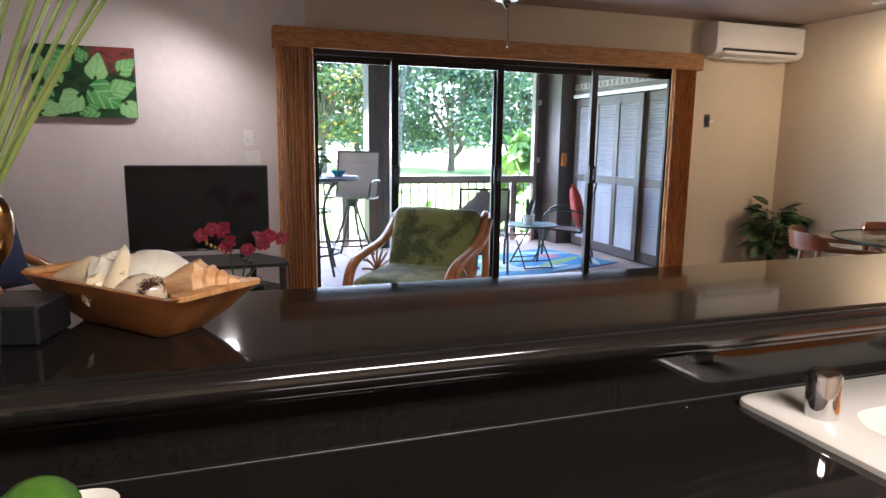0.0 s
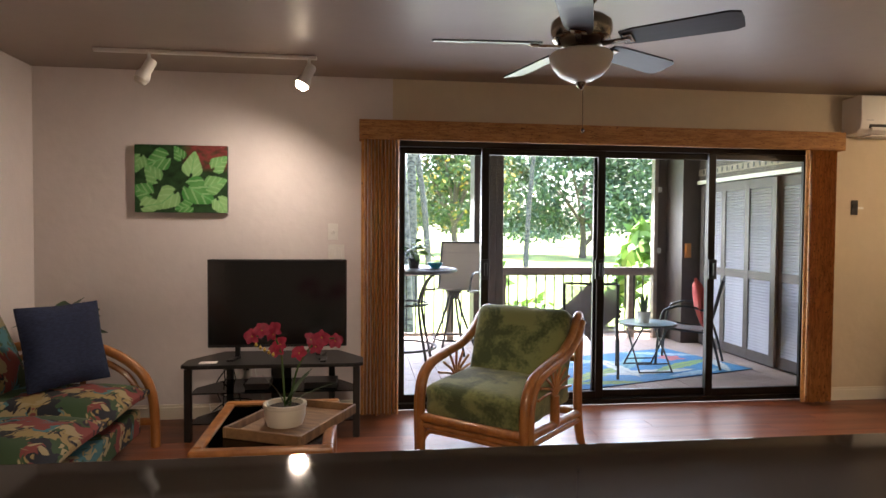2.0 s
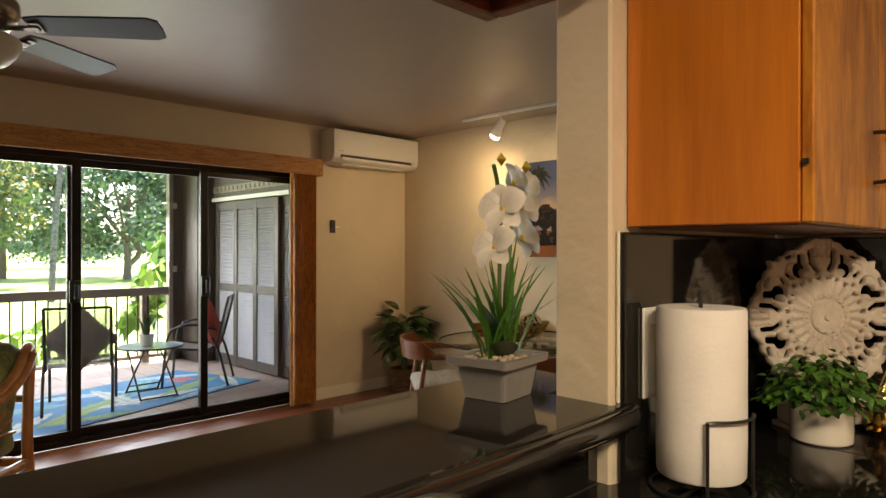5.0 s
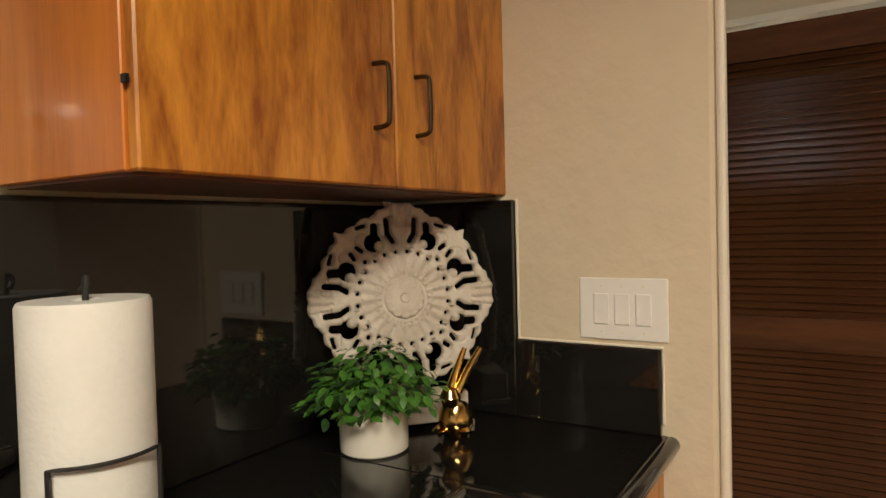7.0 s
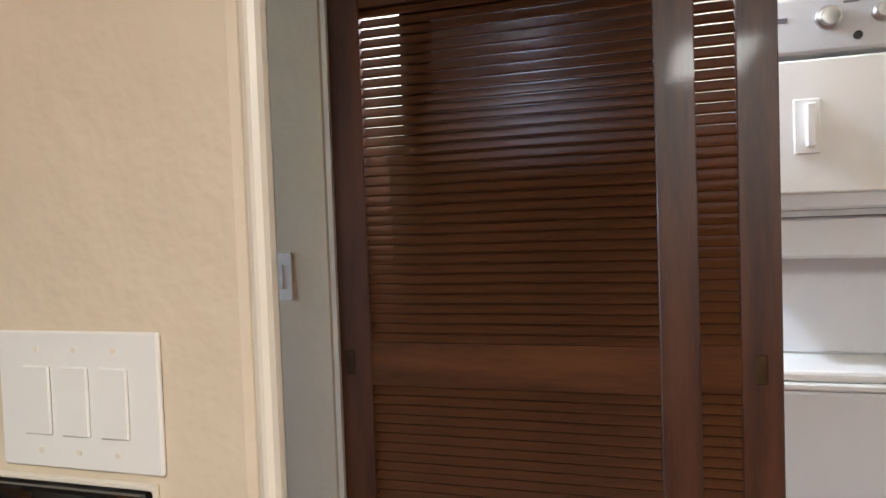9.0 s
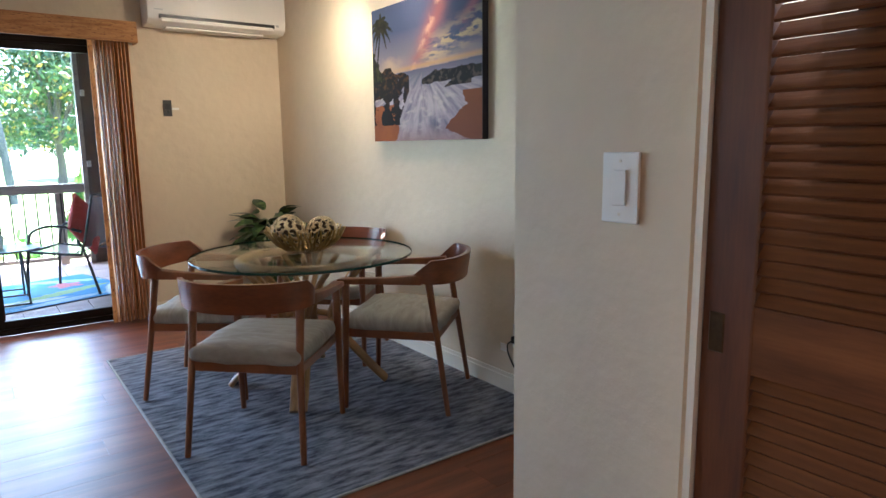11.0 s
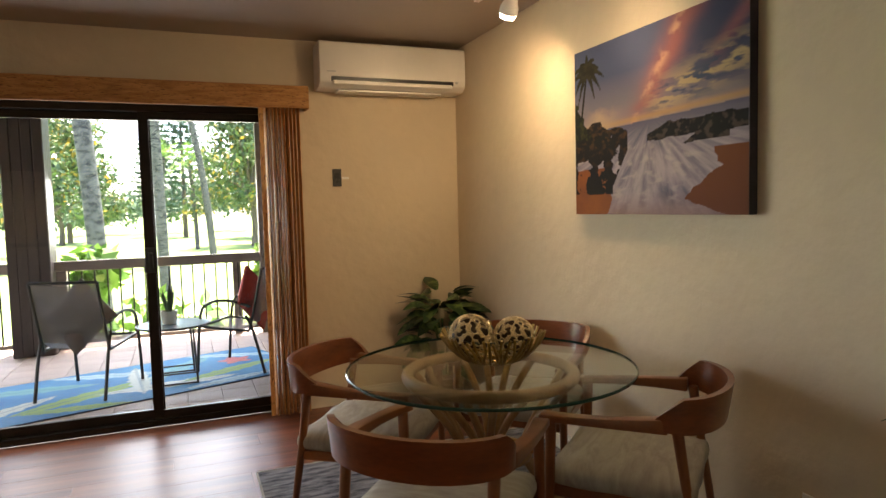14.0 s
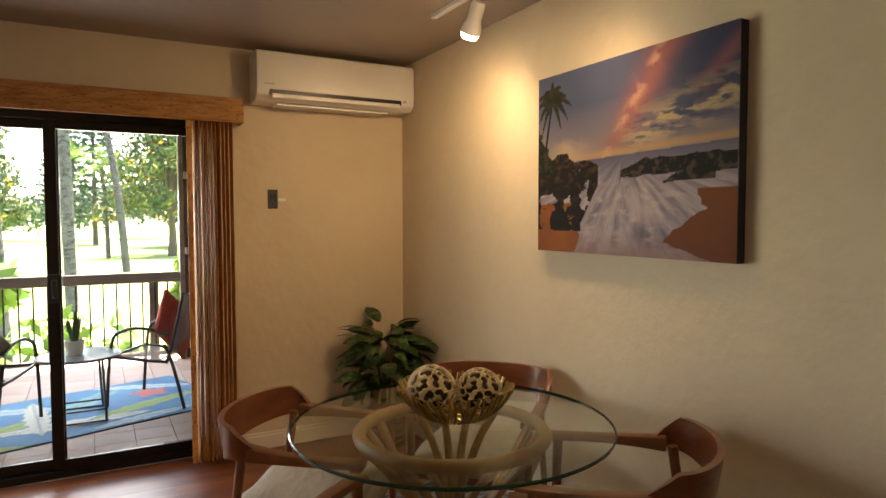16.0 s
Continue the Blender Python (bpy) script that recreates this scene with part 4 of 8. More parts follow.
for k in range(7):
    x = 0.05 + 0.12 * rng.random()
    pts = [(x + rng.uniform(0, 0.5), 5.50, 0.40)] + [(0.10 + rng.uniform(-0.05, 0.35), 5.49 - rng.random() * 0.06, 0.05 + rng.random() * 0.2) for q in range(4)] + [(0.12 + rng.uniform(-0.1, 0.6), 5.47, 0.03)]
    part("cable", tube(pts, 0.005, 6, smooth_steps=5), M_BLACK if k % 3 else M_WHITE, cables, smooth=True)
low_outlet = wall_plate("power_outlet", 0.30, WALL_Y, 0.36, 0.075, 0.12, "y", "white wall outlet behind the television stand", 0, None, "outlet")
part("plug", box(-0.02, 0.02, -0.04, -0.007, -0.01, 0.03, bevel=0.005), M_BLACK, low_outlet, "black power plug")

# coffee table, tray, magenta orchid
ctable = empty("coffee_table", pose(0.70, 3.98, 0), "rattan coffee table with an inset glass top", "coffee table")
for x0, x1, y0, y1 in ((-0.31, 0.31, 0.36, 0.42), (-0.31, 0.31, -0.42, -0.36), (-0.31, -0.255, -0.36, 0.36), (0.255, 0.31, -0.36, 0.36)):
    part("top_rail", box(x0, x1, y0, y1, 0.385, 0.425, bevel=0.012, seg=2), M_RATTAN, ctable)
part("glass_top", box(-0.254, 0.254, -0.359, 0.359, 0.405, 0.413), M_DARKGLASS, ctable, "smoked glass inset")
part("lower_shelf", box(-0.27, 0.27, -0.38, 0.38, 0.14, 0.16), M_TRAYWOOD, ctable)
for x in (-0.27, 0.27):
    for y in (-0.38, 0.38):
        part("leg", tube([(x, y, 0.0), (x, y, 0.385)], 0.026, 10), M_RATTAN, ctable, smooth=True)
tray = empty("serving_tray", pose(0.80, 3.95, 0.4145, 0, 0, -25), "weathered wooden serving tray on the coffee table", "tray")
part("base", box(-0.19, 0.19, -0.27, 0.27, 0, 0.012), M_TRAYWOOD, tray)
for x0, x1, y0, y1 in ((-0.205, -0.191, -0.285, 0.285), (0.191, 0.205, -0.285, 0.285), (-0.19, 0.19, 0.271, 0.285), (-0.19, 0.19, -0.285, -0.271)):
    part("side", box(x0, x1, y0, y1, 0, 0.05, bevel=0.003), M_TRAYWOOD, tray)


def orchid_flower(parent, m, size, petal_mat, core_mat, name="flower"):
    """Five rounded petals and a lip, each a sub-part."""
    core = part(name, lathe([(0, -size * 0.12), (size * 0.11, 0), (0, size * 0.14)], 10), core_mat, parent, m=m, smooth=True)
    for k, (a, w) in enumerate(((90, 0.52), (18, 0.74), (162, 0.74), (234, 0.48), (306, 0.48))):
        bm = bmesh.new()
        n = 6
        rows = []
        for i in range(n + 1):
            t = i / n
            hw = size * w * 0.5 * math.sin(math.pi * (0.08 + 0.88 * t)) ** 0.7
            z = size * 0.10 * math.sin(t * 2.6) + 0.003 * (k % 2)
            rows.append([bm.verts.new((size * 0.62 * t + 0.002, y, z + abs(y) * 0.25)) for y in (-hw, 0, hw)])
        for p, q in zip(rows, rows[1:]):
            bm.faces.new((p[0], q[0], q[1], p[1])), bm.faces.new((p[1], q[1], q[2], p[2]))
        part("petal", bm, petal_mat, core, m=Matrix.Rotation(radians(a), 4, "Z"), smooth=True)
    return core


red_orchid = empty("orchid", pose(0.76, 3.93, 0.427), "magenta artificial orchid in a cream ceramic pot", "flower pot")
part("pot", lathe([(0, 0), (0.085, 0), (0.10, 0.05), (0.10, 0.085), (0.105, 0.09), (0.105, 0.105), (0.088, 0.105), (0.082, 0.085), (0, 0.085)], 28), M_CERAMIC, red_orchid, smooth=True)
part("soil", lathe([(0, 0.088), (0.08, 0.086)], 20), M_SOIL, red_orchid)
rng = random.Random(21)
stems = [[(0.0, 0.0, 0.08), (-0.01, 0.0, 0.25), (-0.02, -0.01, 0.36), (-0.06, -0.03, 0.45), (-0.13, -0.04, 0.44)], [(0.02, 0.01, 0.08), (0.05, 0.01, 0.24), (0.09, 0.0, 0.33), (0.16, 0.0, 0.41), (0.24, 0.0, 0.42)]]
for st in stems:
    part("stem", tube(st, 0.005, 7, smooth_steps=5), M_STALK, red_orchid, smooth=True)
    for k in range(6):
        t = k / 5
        i = min(int(2 + t * 2), 3)
        p = Vector(st[i]).lerp(Vector(st[min(i + 1, 4)]), (2 + t * 2) - i if i < 4 else 0) + Vector((rng.uniform(-0.03, 0.03), rng.uniform(-0.03, 0.02), rng.uniform(-0.03, 0.03)))
        orchid_flower(red_orchid, Matrix.Translation(p) @ Euler((radians(70 + rng.uniform(-25, 25)), radians(rng.uniform(-30, 30)), radians(rng.uniform(-40, 40)))).to_matrix().to_4x4(), 0.062, M_PETAL_RED, M_YELLOW)
for k in range(5):
    part("bud", lathe([(0, -0.012), (0.009, 0), (0, 0.014)], 10), M_YELLOW, red_orchid, "", pose(-0.13 + 0.02 * k, -0.05, 0.40 - 0.012 * k), smooth=True)
for az, el, L in ((200, 70, 0.20), (20, 66, 0.22), (-30, 40, 0.25), (60, 45, 0.24), (300, 55, 0.16), (10, 35, 0.28)):
    part("leaf", leaf(L, 0.05 if el > 60 else 0.016, 0.25), M_LEAF, red_orchid, m=Matrix.Translation((0, 0, 0.085)) @ Matrix.Rotation(radians(az), 4, "Z") @ Matrix.Rotation(-radians(el), 4, "Y"), smooth=True)

# ceiling fan
fan = empty("ceiling_fan", pose(2.09, 3.48, CEIL), "five-blade ceiling fan in brushed nickel with a frosted bowl", "ceiling fan")
M_NICKEL = mat("brushed_nickel", (0.30, 0.25, 0.20), 0.25, metal=1.0, vary=0.15, scale=30, stretch=(1, 1, 6))
M_FROST = mat("frosted_glass_bowl", (0.62, 0.58, 0.50), 0.35, vary=0.06, scale=8)
M_BLADE = mat("dark_fan_blade", (0.022, 0.020, 0.024), 0.42, vary=0.25, scale=5, stretch=(1, 8, 1), coat=0.06, spec=0.35)
part("canopy", lathe([(0, 0), (0.06, 0), (0.066, -0.03), (0.078, -0.045), (0.079, -0.075), (0.072, -0.10), (0.05, -0.125), (0.025, -0.135), (0, -0.135)], 28), M_NICKEL, fan, smooth=True)
part("rod", tube([(0, 0, -0.08), (0, 0, -0.17)], 0.012, 12), M_NICKEL, fan, smooth=True)
part("motor", lathe([(0, -0.165), (0.05, -0.167), (0.105, -0.18), (0.130, -0.20), (0.134, -0.215), (0.134, -0.245), (0.122, -0.268), (0.126, -0.276), (0.095, -0.305), (0.055, -0.315), (0, -0.315)], 36), M_NICKEL, fan, smooth=True)
part("collar", lathe([(0, -0.30), (0.06, -0.30), (0.055, -0.345), (0, -0.345)], 24), M_NICKEL, fan, smooth=True)
part("bowl", lathe([(0.0, -0.335), (0.13, -0.335), (0.139, -0.345), (0.137, -0.362), (0.122, -0.40), (0.092, -0.433), (0.05, -0.455), (0, -0.462)], 36), M_FROST, fan, "frosted glass light bowl", smooth=True)
part("finial", lathe([(0, -0.458), (0.022, -0.462), (0.016, -0.475), (0.008, -0.49), (0, -0.495)], 18), M_NICKEL, fan, smooth=True)
part("pull_chain", tube([(0.01, 0, -0.49), (0.012, 0, -0.66)], 0.0018, 6), M_NICKEL, fan)
part("chain_ball", lathe([(0, -0.685), (0.009, -0.672), (0, -0.66)], 12), M_NICKEL, fan, "", pose(0.012, 0, 0), smooth=True)
for k in range(5):
    rz = 32 + 72 * k
    blade = prism([(0.18, -0.05), (0.24, -0.062), (0.62, -0.072), (0.655, -0.055), (0.66, 0.0), (0.655, 0.055), (0.62, 0.072), (0.24, 0.062), (0.18, 0.05)], -0.004, 0.004)
    b = part("blade", blade, M_BLADE, fan, "dark wood-grain blade", pose(0, 0, -0.293, 0, 0, rz) @ pose(0, 0, 0, -13, 0, 0))
    part("blade_iron", boxes((0.09, 0.22, -0.014, 0.014, -0.018, -0.007), (0.19, 0.23, -0.035, 0.035, -0.012, -0.005), bevel=0.003), M_NICKEL, b, "nickel blade bracket")


# track lights
def track_light(points, heads, aim, lit, tint, label):
    t = empty("track_light", pose(0, 0, 0), label, "track light")
    (ax, ay), (bx, by) = points
    along = abs(bx - ax) > abs(by - ay)
    part("track", box(min(ax, bx) - (0 if along else 0.017), max(ax, bx) + (0 if along else 0.017), min(ay, by) - (0.017 if along else 0), max(ay, by) + (0.017 if along else 0), CEIL - 0.022, CEIL - 0.0005, bevel=0.003), M_WHITE, t)
    for (hx, hy), on in zip(heads, lit):
        head_m = look((hx, hy, CEIL - 0.10), aim(hx, hy)) @ pose(0, 0, 0, 180, 0, 0)
        part("stem", tube([(hx, hy, CEIL - 0.022), (hx, hy, CEIL - 0.10)], 0.011, 10), M_WHITE, t, smooth=True)
        h = part("head", lathe([(0, -0.045), (0.028, -0.045), (0.034, -0.03), (0.034, 0.04), (0.046, 0.07), (0.048, 0.10), (0.044, 0.10), (0.038, 0.08), (0, 0.078)], 24), M_WHITE, t, m=head_m, smooth=True)
        bulb = part("bulb", lathe([(0, 0.079), (0.036, 0.082), (0.043, 0.105), (0.034, 0.125), (0, 0.132)], 24), M_BULB if on else M_FROST, h, "glowing spot bulb" if on else "unlit spot bulb", smooth=True)
        if on:
            lamp("flood_lamp", "SPOT", look((head_m @ Vector((0, 0, 0.15))), aim(hx, hy)), on, tint, cone=radians(179), size=0.045)
    return t


M_BULB = glow("lamp_bulb", (1.0, 0.86, 0.62), 4)
track_light(((-0.53, 5.0), (0.84, 5.0)), ((-0.20, 5.0), (0.79, 5.0)), lambda x, y: (x - 0.9, 4.6, 0.5), (0, BULB_W * 1.8), (1.0, 0.86, 0.70), "white ceiling track with two spot heads")
track_light(((5.70, 2.55), (5.70, 4.40)), ((5.70, 3.98), (5.70, 3.20)), lambda x, y: (5.70, y + 0.75, 1.25), (BULB_W, BULB_W * 0.55), WARM, "white ceiling track with lit spot heads by the dining picture")

# ---- pictures: flat canvases painted in colour ----


def painted(name, m, w, h, depth, paint, label, nx=150):
    """A stretched canvas whose front carries a painted picture (a colour for each small patch)."""
    t = empty(name, m, label, "picture")
    part("stretcher", box(-w / 2, w / 2, 0.002, depth, -h / 2, h / 2, bevel=0.002), M_CANVAS_EDGE, t)
    t.children[0].location.y = 0
    ny = int(nx * h / w)
    xs, zs = np.linspace(-w / 2, w / 2, nx + 1), np.linspace(-h / 2, h / 2, ny + 1)
    verts = [(x, 0.0, z) for z in zs for x in xs]
    faces = [(j * (nx + 1) + i, j * (nx + 1) + i + 1, (j + 1) * (nx + 1) + i + 1, (j + 1) * (nx + 1) + i) for j in range(ny) for i in range(nx)]
    me = bpy.data.meshes.new("printed_front")
    me.from_pydata(verts, [], faces)
    col = me.color_attributes.new("paint", "FLOAT_COLOR", "POINT")
    for k, (x, _, z) in enumerate(verts):
        col.data[k].color = (*paint(x / w + 0.5, z / h + 0.5), 1)
    me.materials.append(M_PAINTED)
    ob = new("printed_front", me)
    ob.parent = t
    return t


def painted_material():
    m = bpy.data.materials.new("printed_canvas")
    m.use_nodes = True
    n, l = m.node_tree.nodes, m.node_tree.links
    a, b = n.new("ShaderNodeAttribute"), n["Principled BSDF"]
    a.attribute_name = "paint"
    b.inputs["Roughness"].default_value, b.inputs["Specular IOR Level"].default_value = 0.7, 0.2
    l.new(a.outputs["Color"], b.inputs["Base Color"])
    return m


M_PAINTED = painted_material()
M_CANVAS_EDGE = mat("dark_canvas_edge", (0.03, 0.028, 0.04), 0.6, vary=0.3, scale=8)


def fbm(x, y, s, o=4, seed=0.0):
    return noise.fractal(Vector((x * s, y * s, seed)), 0.9, 2.0, o) * 0.5 + 0.5


def blend(a, b, t):
    t = max(0.0, min(1.0, t))
    return tuple(p + (q - p) * t for p, q in zip(a, b))


def step(t, a, b):
    return max(0.0, min(1.0, (t - a) / (b - a)))


def sunset_shore(u, v):
    """Stormy sunset over a rocky cove: slate sky with a pink shaft, bright gap, surf, sand and dark rocks."""
    hz = 0.49 + 0.03 * u
    if v > hz:
        c = blend((0.42, 0.36, 0.38), (0.13, 0.15, 0.24), step(v, hz, 0.80))
        c = blend(c, (0.055, 0.06, 0.12), step(u, 0.5, 1.0) * step(v, 0.5, 0.8) * 0.8)
        line = (u - 0.44) - (v - hz) * 0.58
        streak = math.exp(-((line + 0.05 * (fbm(u, v, 7) - 0.5)) / 0.085) ** 2) * step(v, hz, hz + 0.08)
        c = blend(c, (0.46, 0.21, 0.20), streak * 0.85)
        c = blend(c, (0.80, 0.50, 0.38), math.exp(-((line + 0.02) / 0.03) ** 2) * step(fbm(u, v, 11, 4, 3.0), 0.45, 0.7) * 0.9)
        c = blend(c, (0.45, 0.20, 0.21), math.exp(-(((u - 0.62) - (v - hz) * 0.95) / 0.05) ** 2) * step(u, 0.75, 0.95) * 0.6)
        gap = step(u, 0.45, 0.62) * math.exp(-((v - hz - 0.10 - (u - 0.6) * 0.28) / 0.085) ** 2)
        c = blend(c, (0.62, 0.50, 0.34), gap * step(fbm(u * 0.7, v * 2.4, 9, 4, 7.0), 0.42, 0.56))
        c = blend(c, (0.09, 0.12, 0.2), gap * step(fbm(u * 0.7, v * 2.4, 10, 4, 2.0), 0.52, 0.62))
        c = blend(c, (0.70, 0.45, 0.24), math.exp(-((v - hz - 0.02) / 0.018) ** 2) * 0.7)
        c = blend(c, (0.72, 0.55, 0.40), math.exp(-((u - 0.2) / 0.10) ** 2) * step(0.60 + 0.05 * fbm(u, v, 14) - v, 0, 0.06) * 0.8)
    else:
        d = (hz - v) / hz
        fan = math.atan2(u - 0.52, d + 0.02)
        c = blend((0.17, 0.17, 0.24), (0.62, 0.55, 0.59), fbm(fan * 2.2, d * 0.5, 6, 5, 1.0) * step(d, 0.0, 0.35) * 1.3)
        c = blend(c, (0.40, 0.27, 0.26), step(d, 0.75, 1.0) * 0.75)
        c = blend(c, (0.72, 0.64, 0.62), step(fbm(fan * 1.6, d * 2.2, 6, 5, 5.0), 0.55, 0.85) * 0.7 * step(d, 0.1, 0.4) * (1 - step(d, 0.75, 1)))
        if u > 0.83 + 0.10 * fbm(d, u, 4) - 0.2 * step(d, 0.55, 0.85) + 0.25 * step(d, 0.85, 1.0) and d > 0.38:
            c = blend((0.27, 0.11, 0.055), (0.20, 0.08, 0.05), d)
        if u < 0.29 - 0.05 * d + 0.10 * (fbm(u, v, 7, 4, 2.0) - 0.5) and d > 0.45:
            c = blend((0.42, 0.17, 0.08), (0.30, 0.12, 0.07), fbm(u, v, 9))
    rock = fbm(u, v, 9, 5, 8.0)
    fine = fbm(u, v, 26, 3, 4.0)
    tops = 0.53 - 0.35 * max(0.0, u - 0.18) - 0.30 * max(0.0, 0.10 - u) + 0.07 * (rock - 0.5)
    keep = step(v, 0.10, 0.40) * 0.30
    if u < 0.38 - 0.10 * step(0.36 - v, 0.0, 0.2) and 0.12 < v < tops and rock > 0.52 - keep:
        c = blend((0.012, 0.010, 0.009), (0.10, 0.05, 0.025), step(fine, 0.5, 0.8) * step(v, 0.2, 0.45))
    if v > 0.45 and v < 0.70 - 1.9 * u + 0.12 * (fine - 0.5):
        c = blend((0.012, 0.014, 0.008), (0.05, 0.05, 0.02), step(fine, 0.5, 0.75))
    for x0, x1, y0, y1 in ((0.50, 1.0, 0.395, 0.475), (0.66, 0.92, 0.36, 0.40)):
        if x0 < u < x1 and y0 + 0.02 * (rock - 0.5) < v < y1 - 0.05 * (1 - step(u, x0, x0 + 0.12)) + 0.03 * (rock - 0.5):
            c = blend((0.012, 0.012, 0.014), (0.09, 0.07, 0.06), step(fine, 0.52, 0.7))
    # palm silhouette: a thin leaning trunk and drooping fronds
    tx = 0.055 + 0.04 * step(v, 0.6, 0.86)
    if 0.58 < v < 0.86 and abs(u - tx) < 0.007:
        c = (0.02, 0.018, 0.014)
    if u < 0.24 and v > 0.66:
        for k in range(11):
            a, L = radians(-55 + 29 * k), 0.10 + 0.012 * (k % 3)
            for i in range(1, 13):
                q = i / 12
                fx, fy = 0.095 + math.cos(a) * L * q, 0.87 + (math.sin(a) * L * q - 0.055 * q * q) * 1.25
                if abs(u - fx) < 0.010 * (1.1 - q) + 0.003 and abs(v - fy) < 0.020 * (1.15 - q) + 0.004:
                    c = blend((0.022, 0.022, 0.014), (0.07, 0.06, 0.03), fine - 0.3)
    grey = sum(c) / 3
    return tuple(max(0.006, 0.60 * (grey + (q - grey) * 1.3)) for q in c)


LEAVES = [(0.27, 0.78, 0.17, 200), (0.20, 0.55, 0.14, 130), (0.62, 0.68, 0.16, 80), (0.66, 0.32, 0.22, 330), (0.90, 0.72, 0.13, 40), (0.36, 0.22, 0.18, 220), (0.10, 0.30, 0.15, 160), (0.85, 0.42, 0.15, 20), (0.93, 0.12, 0.14, 300), (0.48, 0.86, 0.10, 120), (0.05, 0.75, 0.12, 250), (0.15, 0.10, 0.14, 10), (0.55, 0.08, 0.12, 190)]


def taro_leaves(u, v):
    """Heart-shaped green leaves over a dark bed, with a reddish patch above."""
    c = blend((0.010, 0.022, 0.012), (0.03, 0.09, 0.03), fbm(u, v, 8))
    if v > 0.60 and u > 0.5:
        c = blend(c, (0.26, 0.05, 0.05), step(v, 0.60, 0.75) * step(u, 0.5, 0.65) * fbm(u, v, 14, 4, 3.0) * 1.4)
    for k, (x, y, s, a) in enumerate(LEAVES):
        dx, dy = (u - x) * 1.4, v - y
        ca, sa = math.cos(radians(a)), math.sin(radians(a))
        s *= 1.3
        p, q = (dx * ca + dy * sa) / s, (-dx * sa + dy * ca) / s
        edge = 0.78 * math.sqrt(max(0.0, 1 - ((p + 0.1) / 0.62) ** 2)) if p < -0.1 else 0.78 * max(0.0, 1 - (p + 0.1) / 1.25) ** 0.75
        if abs(q) < edge and not (p < -0.45 and abs(q) < 0.10):
            vein = abs(math.sin((abs(q) * 7 - p * 5)))
            c = blend((0.07, 0.30, 0.07), (0.34, 0.62, 0.26), 0.35 * (k % 3) + 0.3 * (1 - abs(q)) - 0.3 * abs(p))
            c = blend(c, (0.42, 0.70, 0.36), (vein > 0.93) * 0.5)
            if abs(q) < 0.03:
                c = (0.17, 0.5, 0.17)
    return c


painted("canvas_picture", pose(6.012, 3.385, 1.716, 0, 0, -90), 1.08, 0.80, 0.042, sunset_shore, "canvas print of a stormy sunset over a rocky shore", 280)
painted("canvas_picture", pose(-0.145, 5.515, 1.735), 0.635, 0.48, 0.034, taro_leaves, "canvas print of broad green leaves", 120)

# ---- dining corner ----
rug = empty("dining_rug", pose(5.245, 3.43, 0.0005), "worn blue-grey woven rug under the dining table", "rug")
M_RUG = mat("distressed_blue_grey_rug", (0.25, 0.255, 0.285), 0.95, second=(0.035, 0.04, 0.06), scale=8, stretch=(1.0, 4.0, 1), contrast=(0.34, 0.62), bump=0.9, bump_scale=55, detail=9)
bm = bmesh.new()
nx, ny = 60, 84
gv = [[bm.verts.new((-0.795 + 1.59 * i / nx + (0.006 * noise.noise(Vector((j * 0.3, 0, 1))) if i in (0, nx) else 0), -1.13 + 2.26 * j / ny + (0.008 * noise.noise(Vector((i * 0.3, 5, 0))) if j in (0, ny) else 0), 0.006 + 0.002 * noise.noise(Vector((i * 0.6, j * 0.6, 0))))) for j in range(ny + 1)] for i in range(nx + 1)]
for i in range(nx):
    for j in range(ny):
        bm.faces.new((gv[i][j], gv[i + 1][j], gv[i + 1][j + 1], gv[i][j + 1]))
part("woven_surface", bm, M_RUG, rug, smooth=True)
M_RUGEDGE = mat("pale_rug_binding", (0.42, 0.41, 0.39), 0.95, vary=0.2, scale=40, bump=0.4, bump_scale=120)
for x0, x1, y0, y1 in ((-0.80, 0.80, -1.138, -1.126), (-0.80, 0.80, 1.126, 1.138), (-0.805, -0.793, -1.126, 1.126), (0.793, 0.805, -1.126, 1.126)):
    part("binding", box(x0, x1, y0, y1, 0.0, 0.009, bevel=0.003), M_RUGEDGE, rug, "pale bound edge")

TC = (5.275, 3.45)
table = empty("dining_table", pose(TC[0], TC[1], 0.007), "round glass dining table on a sheaf of bent rattan", "dining table")
top = part("glass_top", lathe([(0, 0.714), (0.565, 0.714), (0.574, 0.718), (0.574, 0.722), (0.565, 0.726), (0, 0.726)], 72), M_TABLEGLASS, table, "clear bevelled glass top", smooth=True)
part("glass_rim", lathe([(0.5745, 0.7135), (0.5785, 0.7165), (0.5785, 0.7235), (0.5745, 0.7265)], 72), mat("green_glass_edge", (0.02, 0.06, 0.045), 0.1, vary=0.2, scale=5), table, "dark green glass edge", smooth=True)
ring = [(0.335 * math.cos(a), 0.335 * math.sin(a), 0.688) for a in [2 * math.pi * k / 40 for k in range(40)]]
part("upper_ring", tube(ring, 0.024, 12, closed=True), M_RATTAN_PALE, table, smooth=True)
ring = [(0.15 * math.cos(a), 0.15 * math.sin(a), 0.36) for a in [2 * math.pi * k / 28 for k in range(28)]]
part("waist_ring", tube(ring, 0.017, 10, closed=True), M_RATTAN_PALE, table, smooth=True)
